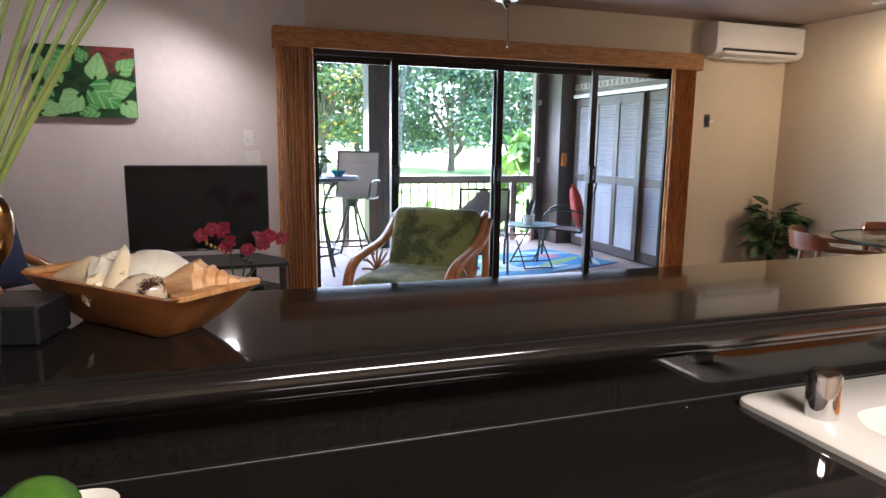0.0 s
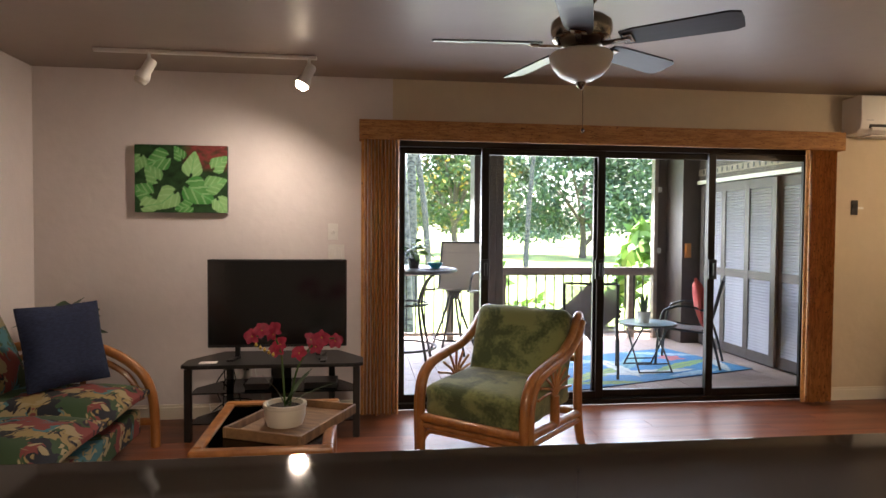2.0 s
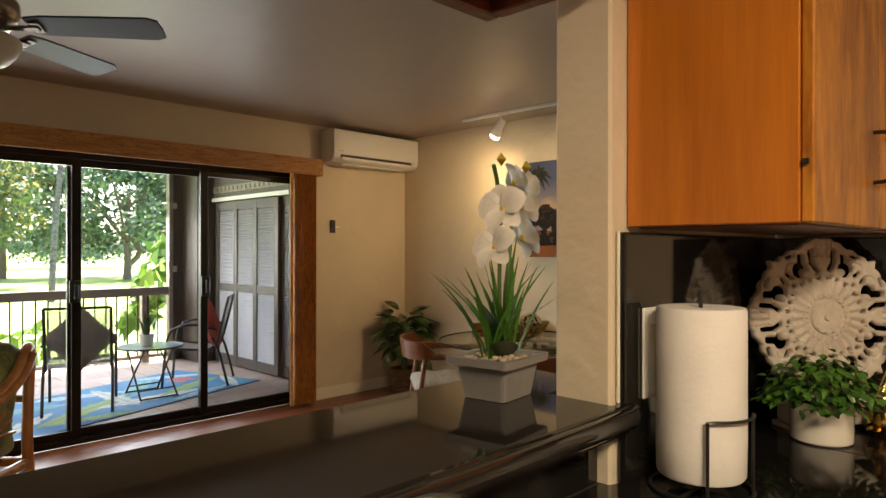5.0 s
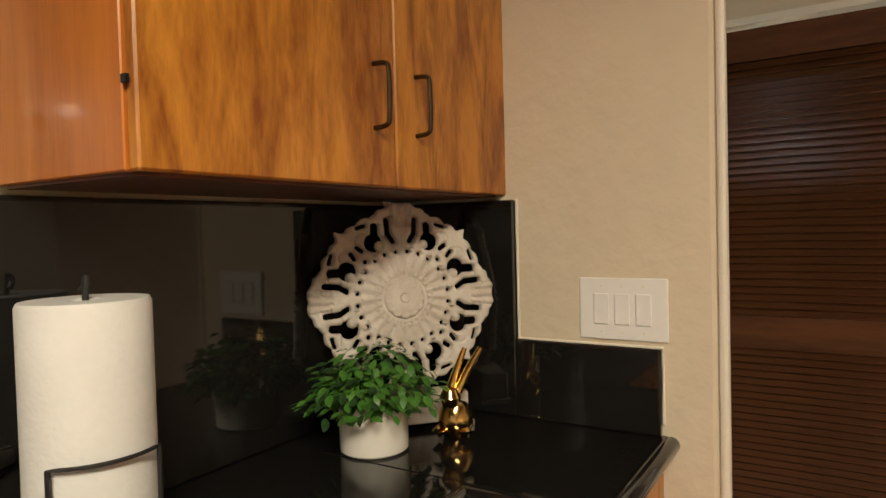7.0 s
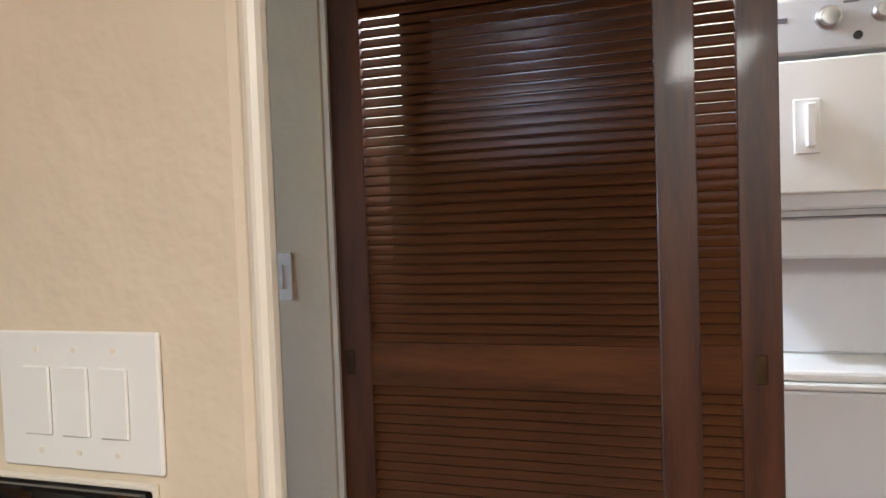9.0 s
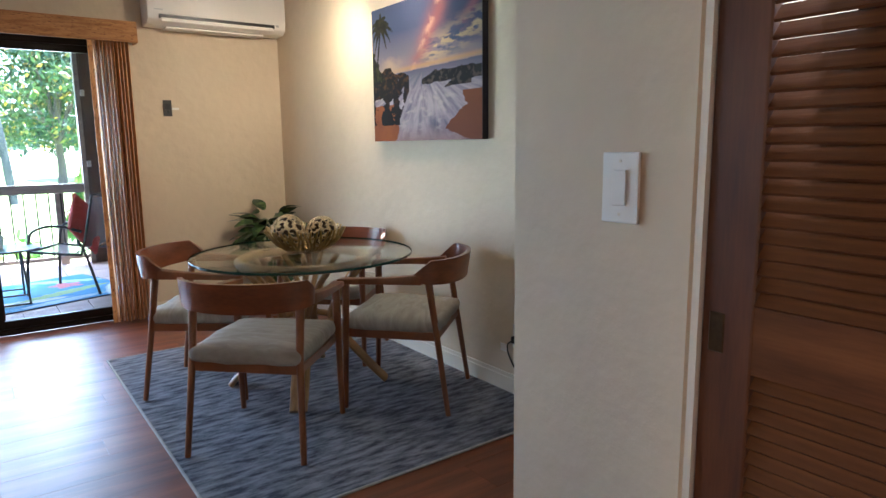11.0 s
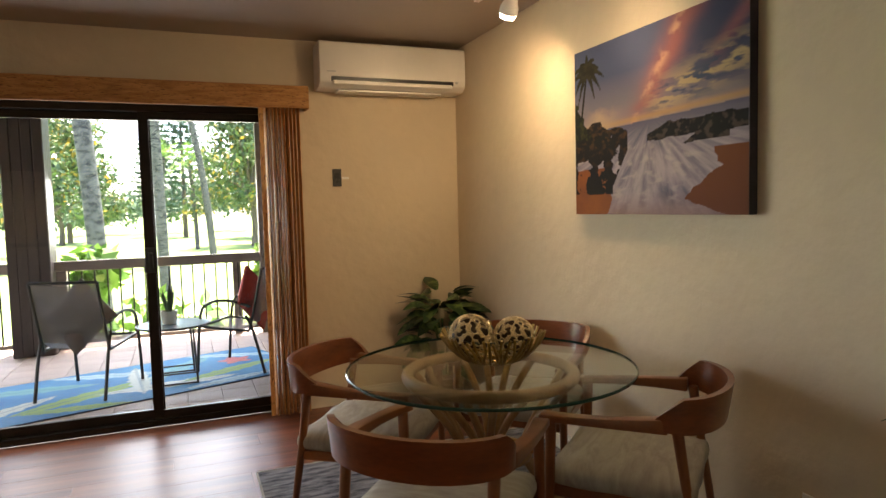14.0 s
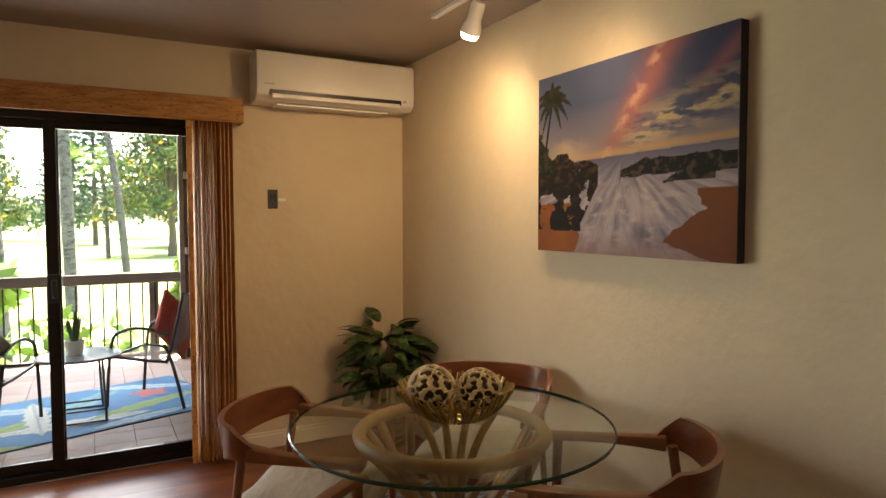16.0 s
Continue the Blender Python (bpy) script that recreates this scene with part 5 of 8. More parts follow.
for k in range(4):
    a0 = radians(58 + 90 * k)
    for j in (-1.5, -0.5, 0.5, 1.5):
        a, s = a0 + j * 0.045, j * 0.10
        pts = [(0.42 * math.cos(a), 0.42 * math.sin(a), 0.008), (0.30 * math.cos(a0 + j * 0.07), 0.30 * math.sin(a0 + j * 0.07), 0.14), (0.145 * math.cos(a0 + j * 0.12), 0.145 * math.sin(a0 + j * 0.12), 0.34), (0.15 * math.cos(a0 + j * 0.16), 0.15 * math.sin(a0 + j * 0.16), 0.44), (0.25 * math.cos(a0 + j * 0.26), 0.25 * math.sin(a0 + j * 0.26), 0.58), (0.33 * math.cos(a0 + j * 0.33), 0.33 * math.sin(a0 + j * 0.33), 0.672)]
        part("cane", tube(pts, 0.0155, 8, smooth_steps=4), M_RATTAN_PALE, table, smooth=True)
    part("binding", tube([(0.135 * math.cos(a0 - 0.2), 0.135 * math.sin(a0 - 0.2), 0.375), (0.172 * math.cos(a0), 0.172 * math.sin(a0), 0.375), (0.135 * math.cos(a0 + 0.2), 0.135 * math.sin(a0 + 0.2), 0.375)], 0.009, 6, smooth_steps=3), M_RATTAN, table, "wrapped rattan binding", smooth=True)


def dining_chair():
    """Wooden armchair: tapered legs, arms that sweep into a broad curved back band, upholstered seat. Faces +y."""
    c = empty("dining_chair", pose(0, 0, 0), "walnut dining armchair with a curved back and sage seat", "chair", "chairs round the dining table")
    for s in (-1, 1):
        part("front_leg", tube([(0.255 * s, 0.255, 0), (0.25 * s, 0.235, 0.63)], 0.013, 10, taper=1.5), M_TEAK, c, smooth=True)
        part("rear_leg", tube([(0.255 * s, -0.265, 0), (0.235 * s, -0.20, 0.45), (0.235 * s, -0.17, 0.66)], 0.013, 10, taper=1.45), M_TEAK, c, smooth=True)
        arm = bmesh.new()
        rows = []
        for i in range(9):
            t = i / 8
            x = s * (0.252 + 0.018 * math.sin(t * 3.0))
            y, z = 0.27 - 0.42 * t, 0.640 + 0.022 * t
            hw, hh = 0.030 - 0.008 * math.sin(t * 3.1), 0.013 + 0.012 * t * t
            rows.append([arm.verts.new((x - hw, y, z - hh)), arm.verts.new((x + hw, y, z - hh)), arm.verts.new((x + hw, y, z + hh)), arm.verts.new((x - hw, y, z + hh))])
        for a, b in zip(rows, rows[1:]):
            for k in range(4):
                arm.faces.new((a[k], a[(k + 1) % 4], b[(k + 1) % 4], b[k]))
        arm.faces.new(rows[0][::-1]), arm.faces.new(rows[-1])
        bmesh.ops.recalc_face_normals(arm, faces=arm.faces)
        bmesh.ops.bevel(arm, geom=[e for e in arm.edges if len(e.link_faces) == 2 and e.calc_face_angle(0) > 0.9], offset=0.006, segments=2, affect="EDGES", profile=0.5)
        part("armrest", arm, M_TEAK, c, smooth=True)
        part("side_rail", box(0.232 * s - 0.012, 0.232 * s + 0.012, -0.20, 0.235, 0.36, 0.40, bevel=0.004), M_TEAK, c)
    band = bmesh.new()
    rows = []
    n = 20
    for i in range(n + 1):
        a = radians(-14 + 208 * i / n)
        x, y = 0.275 * math.cos(a), -0.15 - 0.145 * math.sin(a)
        mid = math.sin(math.pi * i / n)
        lo, hi = 0.650 - 0.02 * mid, 0.685 + 0.070 * min(1, mid * 2.2)
        nx_, ny_ = math.cos(a), -math.sin(a)
        th = 0.011
        lean = 0.02 * mid
        rows.append([band.verts.new((x - nx_ * th, y - ny_ * th, lo)), band.verts.new((x + nx_ * th, y + ny_ * th, lo)), band.verts.new((x + nx_ * (th + lean), y + ny_ * (th + lean), hi)), band.verts.new((x - nx_ * (th - lean), y - ny_ * (th - lean), hi))])
    for a, b in zip(rows, rows[1:]):
        for k in range(4):
            band.faces.new((a[k], a[(k + 1) % 4], b[(k + 1) % 4], b[k]))
    band.faces.new(rows[0][::-1]), band.faces.new(rows[-1])
    bmesh.ops.recalc_face_normals(band, faces=band.faces)
    part("backrest", band, M_TEAK_DARK, c, "broad curved wooden back band", smooth=True)
    part("front_rail", box(-0.235, 0.235, 0.215, 0.24, 0.36, 0.40, bevel=0.004), M_TEAK, c)
    part("rear_rail", box(-0.23, 0.23, -0.215, -0.19, 0.36, 0.40, bevel=0.004), M_TEAK, c)
    part("seat", box_cushion(0.50, 0.49, 0.075, 0.034, 0.014, 10), M_SEATCLOTH, c, "pale sage upholstered seat", pose(0, 0.015, 0.432), smooth=True)
    return c


M_TEAK_DARK = mat("dark_walnut_back", (0.25, 0.075, 0.024), 0.3, second=(0.11, 0.03, 0.011), scale=4, stretch=(1, 1, 3), coat=0.35)
first = dining_chair()
for cx, cy, face in ((5.63, 2.99, 131), (4.86, 3.78, -37), (5.65, 3.85, -136)):
    copy_thing(first, pose(cx, cy, 0.008, 0, 0, face - 90))
first.matrix_basis = pose(4.865, 2.965, 0.008, 0, 0, 45 - 90)

# openwork bowl with two gilded balls
bowl = empty("openwork_bowl", pose(5.30, 3.47, 0.7335) @ Matrix.Scale(1.25, 4), "gilded openwork metal bowl on the glass table", "bowl")
rng = random.Random(5)
part("foot", lathe([(0.05, 0.0), (0.055, 0.004), (0.05, 0.012), (0.045, 0.008)], 24), M_GOLD, bowl, smooth=True)
M_GOLD_OLD = mat("aged_gilt_metal", (0.52, 0.37, 0.15), 0.30, metal=1.0, vary=0.45, scale=25)
for k in range(48):
    a = 2 * math.pi * k / 48
    wob = rng.uniform(-0.06, 0.06)
    pts = []
    for i in range(6):
        t = i / 5
        r, z = 0.045 + 0.125 * t ** 0.75, 0.006 + 0.088 * t ** 1.7
        b = a + wob * math.sin(t * 6 + k)
        pts.append((r * math.cos(b), r * math.sin(b), z + (0.012 * rng.random() if i == 5 else 0)))
    part("twig", tube(pts, 0.0046, 6, smooth_steps=2), M_GOLD_OLD, bowl, smooth=True)
for z, r in ((0.022, 0.085), (0.045, 0.120), (0.072, 0.150)):
    part("hoop", tube([(r * math.cos(2 * math.pi * k / 60) * (1 + 0.02 * math.sin(k * 2.3)), r * math.sin(2 * math.pi * k / 60) * (1 + 0.02 * math.sin(k * 2.3)), z + 0.004 * math.sin(k * 1.9)) for k in range(60)], 0.0036, 5, closed=True), M_GOLD_OLD, bowl, smooth=True)
for k in range(16):
    az = k * 67
    part("leaf", leaf(0.05, 0.022, 0.2), M_LEAF, bowl, m=Matrix.Translation((0.10 * math.cos(radians(az)), 0.10 * math.sin(radians(az)), 0.075)) @ Matrix.Rotation(radians(az), 4, "Z") @ Matrix.Rotation(radians(-35), 4, "Y"))
for bx, by, r in ((-0.078, 0.040, 0.088), (0.078, -0.040, 0.082)):
    ball = empty("filigree_ball", pose(5.30 + bx, 3.47 + by, 0.7335 + 0.02 + r), "pale gilded filigree ball in the bowl", "ornament", "balls in the bowl")
    part("core", lathe([(0, -r * 0.88)] + [(r * 0.88 * math.sin(math.pi * i / 10), -r * 0.88 * math.cos(math.pi * i / 10)) for i in range(1, 10)] + [(0, r * 0.88)], 20), mat("dark_ball_core", (0.06, 0.035, 0.015), 0.6, vary=0.3, scale=20), ball, smooth=True)
    ico = bmesh.new()
    bmesh.ops.create_icosphere(ico, subdivisions=4, radius=r)
    for v in ico.verts:
        v.co *= 1 + 0.01 * noise.noise(v.co * 60)
    bmesh.ops.dissolve_verts(ico, verts=[v for i, v in enumerate(ico.verts) if i % 3 == 0])
    me = bpy.data.meshes.new("filigree")
    ico.to_mesh(me), ico.free()
    fil = new("filigree", me)
    me.materials.append(mat("champagne_gilt", (0.84, 0.70, 0.44), 0.38, metal=0.25, vary=0.2, scale=30))
    fil.parent = ball
    w = fil.modifiers.new("lace", "WIREFRAME")
    w.thickness, w.use_replace = r * 0.10, True

rng = random.Random(11)
floor_plant = empty("potted_plant", pose(5.80, 5.27, 0), "variegated leafy plant in a woven basket by the wall", "plant")
basket = part("basket", lathe([(0, 0.004), (0.11, 0), (0.125, 0.10), (0.13, 0.20), (0.135, 0.225), (0.12, 0.225), (0.115, 0.19), (0, 0.19)], 28), M_BASKET, floor_plant, "woven brown basket", smooth=True)
for z in (0.03, 0.07, 0.11, 0.15, 0.19):
    r = 0.113 + z * 0.09
    part("weave_band", tube([(r * math.cos(2 * math.pi * k / 32) + 0.004 * math.cos(k * math.pi), r * math.sin(2 * math.pi * k / 32), z) for k in range(32)], 0.011, 6, closed=True), M_BASKET, basket, smooth=True)
for k in range(5):
    part("stalk", tube([(0.02 * math.cos(k * 1.3), 0.02 * math.sin(k * 1.3), 0.18), (0.03 * math.cos(k * 1.3), 0.03 * math.sin(k * 1.3), 0.40), (0.07 * math.cos(k * 1.3), 0.07 * math.sin(k * 1.3), 0.58)], 0.008, 6), M_STALK, floor_plant)
spray(floor_plant, rng, 60, (0, 0, 0.58), 0.22, 0.17, M_LEAF_VAR, up=(-5, 70), droop=(0.15, 0.6))
spray(floor_plant, rng, 46, (0, 0, 0.42), 0.20, 0.17, M_LEAF_VAR, up=(-15, 40), droop=(0.2, 0.7))

log = empty("log_planter", pose(5.83, 2.10, 0), "live-edge wooden log planter with succulents and a spiky plant", "planter")
M_LOG = mat("rough_log_bark", (0.22, 0.11, 0.05), 0.7, second=(0.09, 0.042, 0.02), scale=6, stretch=(5, 5, 0.8), bump=0.9, bump_scale=26)
bm = lathe([(0, 0.0), (0.14, 0.0), (0.135, 0.12), (0.145, 0.28), (0.14, 0.42), (0.105, 0.425), (0.10, 0.36), (0, 0.36)], 30)
for v in bm.verts:
    v.co.x *= 1 + 0.10 * noise.noise(v.co * 6)
    v.co.y *= 1 + 0.10 * noise.noise(v.co * 6 + Vector((4, 0, 0)))
part("log", bm, M_LOG, log, smooth=True)
rng = random.Random(31)
part("tall_stem", tube([(0.0, -0.02, 0.38), (0.01, -0.07, 0.62), (0.0, -0.12, 0.90)], 0.011, 8, smooth_steps=4), M_STALK, log, smooth=True)
for k in range(22):
    az, el, L = k * 137.5, rng.uniform(-25, 60), rng.uniform(0.17, 0.25)
    part("blade_leaf", leaf(L, 0.026, rng.uniform(0.05, 0.5)), M_LEAF, log, m=Matrix.Translation((0, -0.12, 0.84 + 0.004 * k)) @ Matrix.Rotation(radians(az), 4, "Z") @ Matrix.Rotation(-radians(el), 4, "Y"), smooth=True)
bead_me = bpy.data.meshes.new("succulent_bead")
bm = lathe([(0, -0.008), (0.007, -0.003), (0.007, 0.003), (0, 0.008)], 8)
for f in bm.faces:
    f.smooth = True
bm.to_mesh(bead_me), bm.free()
bead_me.materials.append(M_LEAF)
for k in range(150):
    bead = new("succulent_bead", bead_me)
    bead.parent = log
    a, r = rng.uniform(0, 360), 0.125 * rng.random() ** 0.5
    hang = k % 5 == 0
    bead.matrix_basis = pose((0.147 if hang else r) * math.cos(radians(a)), (0.147 if hang else r) * math.sin(radians(a)), 0.43 - 0.10 * rng.random() if hang else 0.43 + 0.035 * rng.random() * (1 - r / 0.2), rng.uniform(-40, 40), rng.uniform(-40, 40), 0)
for x, y, h in ((0.02, 0.03, 0.13), (-0.05, -0.03, 0.10), (0.06, -0.05, 0.15)):
    for k in range(12):
        bead = new("succulent_bead", bead_me)
        bead.parent = log
        bead.matrix_basis = pose(x + 0.009 * math.cos(k * 2.2), y + 0.009 * math.sin(k * 2.2), 0.43 + h * k / 11, 50 * math.sin(k * 2.2), 50 * math.cos(k * 2.2), 0)

# ---- kitchen things ----
M_ENAMEL = mat("white_sink_enamel", (0.80, 0.76, 0.68), 0.18, vary=0.03, scale=4, coat=0.3)
sink = empty("kitchen_sink", pose(0, 0, 0), "white enamel drop-in sink in the black counter", "sink")
rim = bmesh.new()


def rounded(x0, x1, y0, y1, r, n=6):
    out = []
    for cx, cy, a0 in ((x1 - r, y1 - r, 0), (x0 + r, y1 - r, 90), (x0 + r, y0 + r, 180), (x1 - r, y0 + r, 270)):
        out += [(cx + r * math.cos(radians(a0 + 90 * k / n)), cy + r * math.sin(radians(a0 + 90 * k / n))) for k in range(n + 1)]
    return out


levels = [(rounded(1.548, 2.40, 0.856, 1.263, 0.03), 0.9055), (rounded(1.549, 2.398, 0.858, 1.261, 0.03), 0.914), (rounded(1.556, 2.392, 0.865, 1.254, 0.03), 0.919), (rounded(1.66, 2.34, 0.90, 1.15, 0.07), 0.914), (rounded(1.69, 2.31, 0.93, 1.12, 0.06), 0.84), (rounded(1.70, 2.30, 0.94, 1.11, 0.06), 0.75), (rounded(1.80, 2.20, 0.97, 1.08, 0.05), 0.735)]
rings = [[rim.verts.new((x, y, z)) for x, y in pts] for pts, z in levels]
for a, b in zip(rings, rings[1:]):
    for k in range(len(a)):
        rim.faces.new((a[k], a[(k + 1) % len(a)], b[(k + 1) % len(b)], b[k]))
rim.faces.new(rings[-1])
part("basin", rim, M_ENAMEL, sink, smooth=True)
part("drain", lathe([(0, 0.737), (0.035, 0.737), (0.04, 0.74), (0.028, 0.739), (0, 0.7385)], 20), M_CHROME, sink, "", pose(2.0, 1.02, 0), smooth=True)
air_gap = tagged(part("air_gap_cap", lathe([(0, 0.917), (0.026, 0.917), (0.026, 0.985), (0.023, 0.992), (0, 0.993)], 28), M_CHROME, None, "", pose(1.625, 1.15, 0), smooth=True), "polished chrome air gap cap on the sink", "sink fitting")
faucet = empty("kitchen_faucet", pose(2.16, 1.20, 0.919), "polished chrome kitchen faucet behind the sink", "faucet")
part("base", prism(rounded(-0.11, 0.11, -0.028, 0.028, 0.026), 0.0, 0.012, 0.003), M_CHROME, faucet)
part("body", lathe([(0, 0.012), (0.024, 0.012), (0.022, 0.08), (0.026, 0.10), (0.026, 0.125), (0.018, 0.135), (0, 0.136)], 24), M_CHROME, faucet, smooth=True)
part("spout", tube([(0, 0, 0.07), (-0.01, -0.05, 0.115), (-0.02, -0.12, 0.125), (-0.025, -0.18, 0.10)], 0.011, 10, smooth_steps=4), M_CHROME, faucet, smooth=True)
part("lever", tube([(0, 0, 0.135), (0.02, -0.03, 0.15), (0.035, -0.07, 0.155)], 0.007, 8, smooth_steps=3), M_CHROME, faucet, smooth=True)

dish = empty("fruit_dish", pose(0.50, 0.99, LOW_Z + 0.001), "white square fruit dish on the counter", "dish")
bm = bmesh.new()
lv = [(rounded(-0.05, 0.05, -0.05, 0.05, 0.02), 0.0), (rounded(-0.10, 0.10, -0.10, 0.10, 0.03), 0.088), (rounded(-0.105, 0.105, -0.105, 0.105, 0.03), 0.094), (rounded(-0.092, 0.092, -0.092, 0.092, 0.03), 0.09), (rounded(-0.048, 0.048, -0.048, 0.048, 0.02), 0.04)]
rr = [[bm.verts.new((x, y, z)) for x, y in p] for p, z in lv]
for a, b in zip(rr, rr[1:]):
    for k in range(len(a)):
        bm.faces.new((a[k], a[(k + 1) % len(a)], b[(k + 1) % len(b)], b[k]))
bm.faces.new(rr[-1]), bm.faces.new(rr[0][::-1])
part("shell", bm, M_ENAMEL, dish, smooth=True)
M_LIME = mat("lime_skin", (0.08, 0.19, 0.02), 0.35, second=(0.04, 0.11, 0.012), scale=30, bump=0.15, bump_scale=200)


def fruit(name, x, y, z, r, material, label, tilt=0.0):
    prof = [(0, -1.08), (0.3, -0.97), (0.7, -0.72), (0.96, -0.25), (1.0, 0.05), (0.9, 0.45), (0.62, 0.8), (0.25, 1.0), (0.1, 1.08), (0, 1.1)]
    return tagged(part(name, lathe([(a * r, b * r) for a, b in prof], 22), material, None, "", pose(x, y, z, 60, tilt, 20), smooth=True), label, "fruit")


fruit("lime", 0.545, 1.03, LOW_Z + 0.108, 0.036, M_LIME, "glossy green lime in the white dish")
fruit("lime", 0.46, 1.0, LOW_Z + 0.096, 0.036, M_LIME, "second green lime in the white dish", 40)

# carved wooden bowl of shells on the bar
M_BOWLWOOD = mat("mango_wood_bowl", (0.46, 0.19, 0.05), 0.38, second=(0.20, 0.07, 0.02), scale=5, stretch=(1, 5, 3), coat=0.25)
M_BOWLRIM = mat("pale_bowl_rim", (0.58, 0.32, 0.12), 0.45, second=(0.33, 0.14, 0.045), scale=9, stretch=(5, 5, 1))
wbowl = empty("wooden_bowl", pose(0.588, 1.468, BAR_Z + 0.001, 0, 0, -48) @ Matrix.Diagonal((1.03, 0.88, 0.80, 1)), "boat-shaped wooden bowl on the black bar top", "bowl")
bm = bmesh.new()
lv = [(rounded(-0.095, 0.095, -0.045, 0.045, 0.02), 0.0, 0), (rounded(-0.13, 0.13, -0.068, 0.068, 0.02), 0.035, 0), (rounded(-0.175, 0.175, -0.092, 0.092, 0.015), 0.075, 1), (rounded(-0.160, 0.160, -0.080, 0.080, 0.015), 0.077, 1), (rounded(-0.115, 0.115, -0.055, 0.055, 0.02), 0.03, 0), (rounded(-0.09, 0.09, -0.04, 0.04, 0.02), 0.014, 0)]
rr = [[bm.verts.new((x, y, z + (0.018 * (abs(x) / 0.175) ** 2 if up else 0))) for x, y in p] for p, z, up in lv]
for a, b in zip(rr, rr[1:]):
    for k in range(len(a)):
        bm.faces.new((a[k], a[(k + 1) % len(a)], b[(k + 1) % len(b)], b[k]))
bm.faces.new(rr[-1]), bm.faces.new(rr[0][::-1])
part("hull", bm, M_BOWLWOOD, wbowl, smooth=True)
for s in (-1, 1):
    part("end_rim", prism(rounded(s * 0.165 - 0.012, s * 0.165 + 0.012, -0.082, 0.082, 0.008), 0.086, 0.0965, 0.002), M_BOWLRIM, wbowl, "pale end-grain rim")
shell_mats = [mat("ivory_shell", (0.66, 0.55, 0.38), 0.35, second=(0.50, 0.38, 0.22), scale=14), mat("white_shell", (0.76, 0.72, 0.62), 0.4, second=(0.60, 0.54, 0.42), scale=10), mat("speckled_cowrie", (0.62, 0.50, 0.36), 0.15, second=(0.05, 0.025, 0.018), scale=45, detail=1, contrast=(0.36, 0.46), coat=0.6), mat("banded_brown_shell", (0.52, 0.24, 0.09), 0.35, second=(0.66, 0.46, 0.25), scale=12, stretch=(1, 6, 1)), mat("spotted_cone", (0.72, 0.60, 0.40), 0.3, second=(0.16, 0.10, 0.06), scale=40, detail=0, contrast=(0.28, 0.34))]


def shell(kind, x, y, z, size, rot, material, label):
    """Sea shells: cone, cowrie, whelk with a spire, or cockle."""
    if kind == "cone":
        bm = lathe([(0, -1.0), (0.12, -0.8), (0.34, -0.1), (0.48, 0.45), (0.42, 0.6), (0.2, 0.78), (0, 0.95)], 20)
    elif kind == "cowrie":
        bm = lathe([(0, -0.8), (0.3, -0.7), (0.52, -0.3), (0.56, 0.05), (0.46, 0.5), (0.2, 0.74), (0, 0.78)], 22)
    elif kind == "whelk":
        bm = lathe([(0, -1.0), (0.14, -0.7), (0.42, -0.1), (0.52, 0.2), (0.38, 0.36), (0.4, 0.46), (0.25, 0.58), (0.27, 0.66), (0.13, 0.8), (0.14, 0.86), (0, 1.05)], 20)
        for v in bm.verts:
            a = math.atan2(v.co.y, v.co.x)
            v.co.xy *= 1 + 0.10 * math.sin(a * 9 + v.co.z * 4)
    else:
        bm = lathe([(0, -0.45), (0.4, -0.4), (0.75, -0.1), (0.78, 0.02), (0.6, 0.3), (0.3, 0.45), (0, 0.5)], 36)
        for v in bm.verts:
            a = math.atan2(v.co.y, v.co.x)
            v.co.xy *= 1 + 0.025 * math.sin(a * 18)
    for v in bm.verts:
        v.co *= size
    ob = part("seashell", bm, material, None, "", Matrix.Translation(wbowl.matrix_basis @ Vector((x, y, z))) @ Euler([radians(q) for q in rot]).to_matrix().to_4x4(), smooth=True)
    return tagged(ob, label, "seashell", "shells in the wooden bowl")


shell("cone", -0.115, -0.025, 0.078, 0.062, (80, 10, 60), shell_mats[0], "long ivory sea shell in the wooden bowl")
shell("whelk", -0.055, -0.02, 0.086, 0.058, (50, 20, 130), shell_mats[1], "knobbly white whelk shell in the bowl")
shell("whelk", -0.035, -0.055, 0.070, 0.05, (95, 0, 40), shell_mats[4], "mottled whelk shell in the bowl")
shell("cone", 0.0, -0.035, 0.088, 0.058, (160, 15, 20), shell_mats[4], "spotted yellow cone shell standing up")
shell("cockle", 0.015, 0.03, 0.088, 0.075, (10, 20, 0), shell_mats[1], "large smooth white cockle shell")
shell("cockle", -0.045, 0.045, 0.092, 0.05, (20, -20, 0), shell_mats[0], "round ivory cockle shell in the bowl")
shell("cowrie", 0.06, -0.045, 0.078, 0.05, (85, 0, 60), shell_mats[2], "dark speckled cowrie shell in the bowl")
shell("whelk", 0.115, 0.0, 0.092, 0.066, (85, 10, 70), shell_mats[3], "banded brown shell in the bowl")
shell("cockle", -0.10, 0.035, 0.078, 0.045, (30, 10, 0), shell_mats[3], "small brown cockle shell in the bowl")

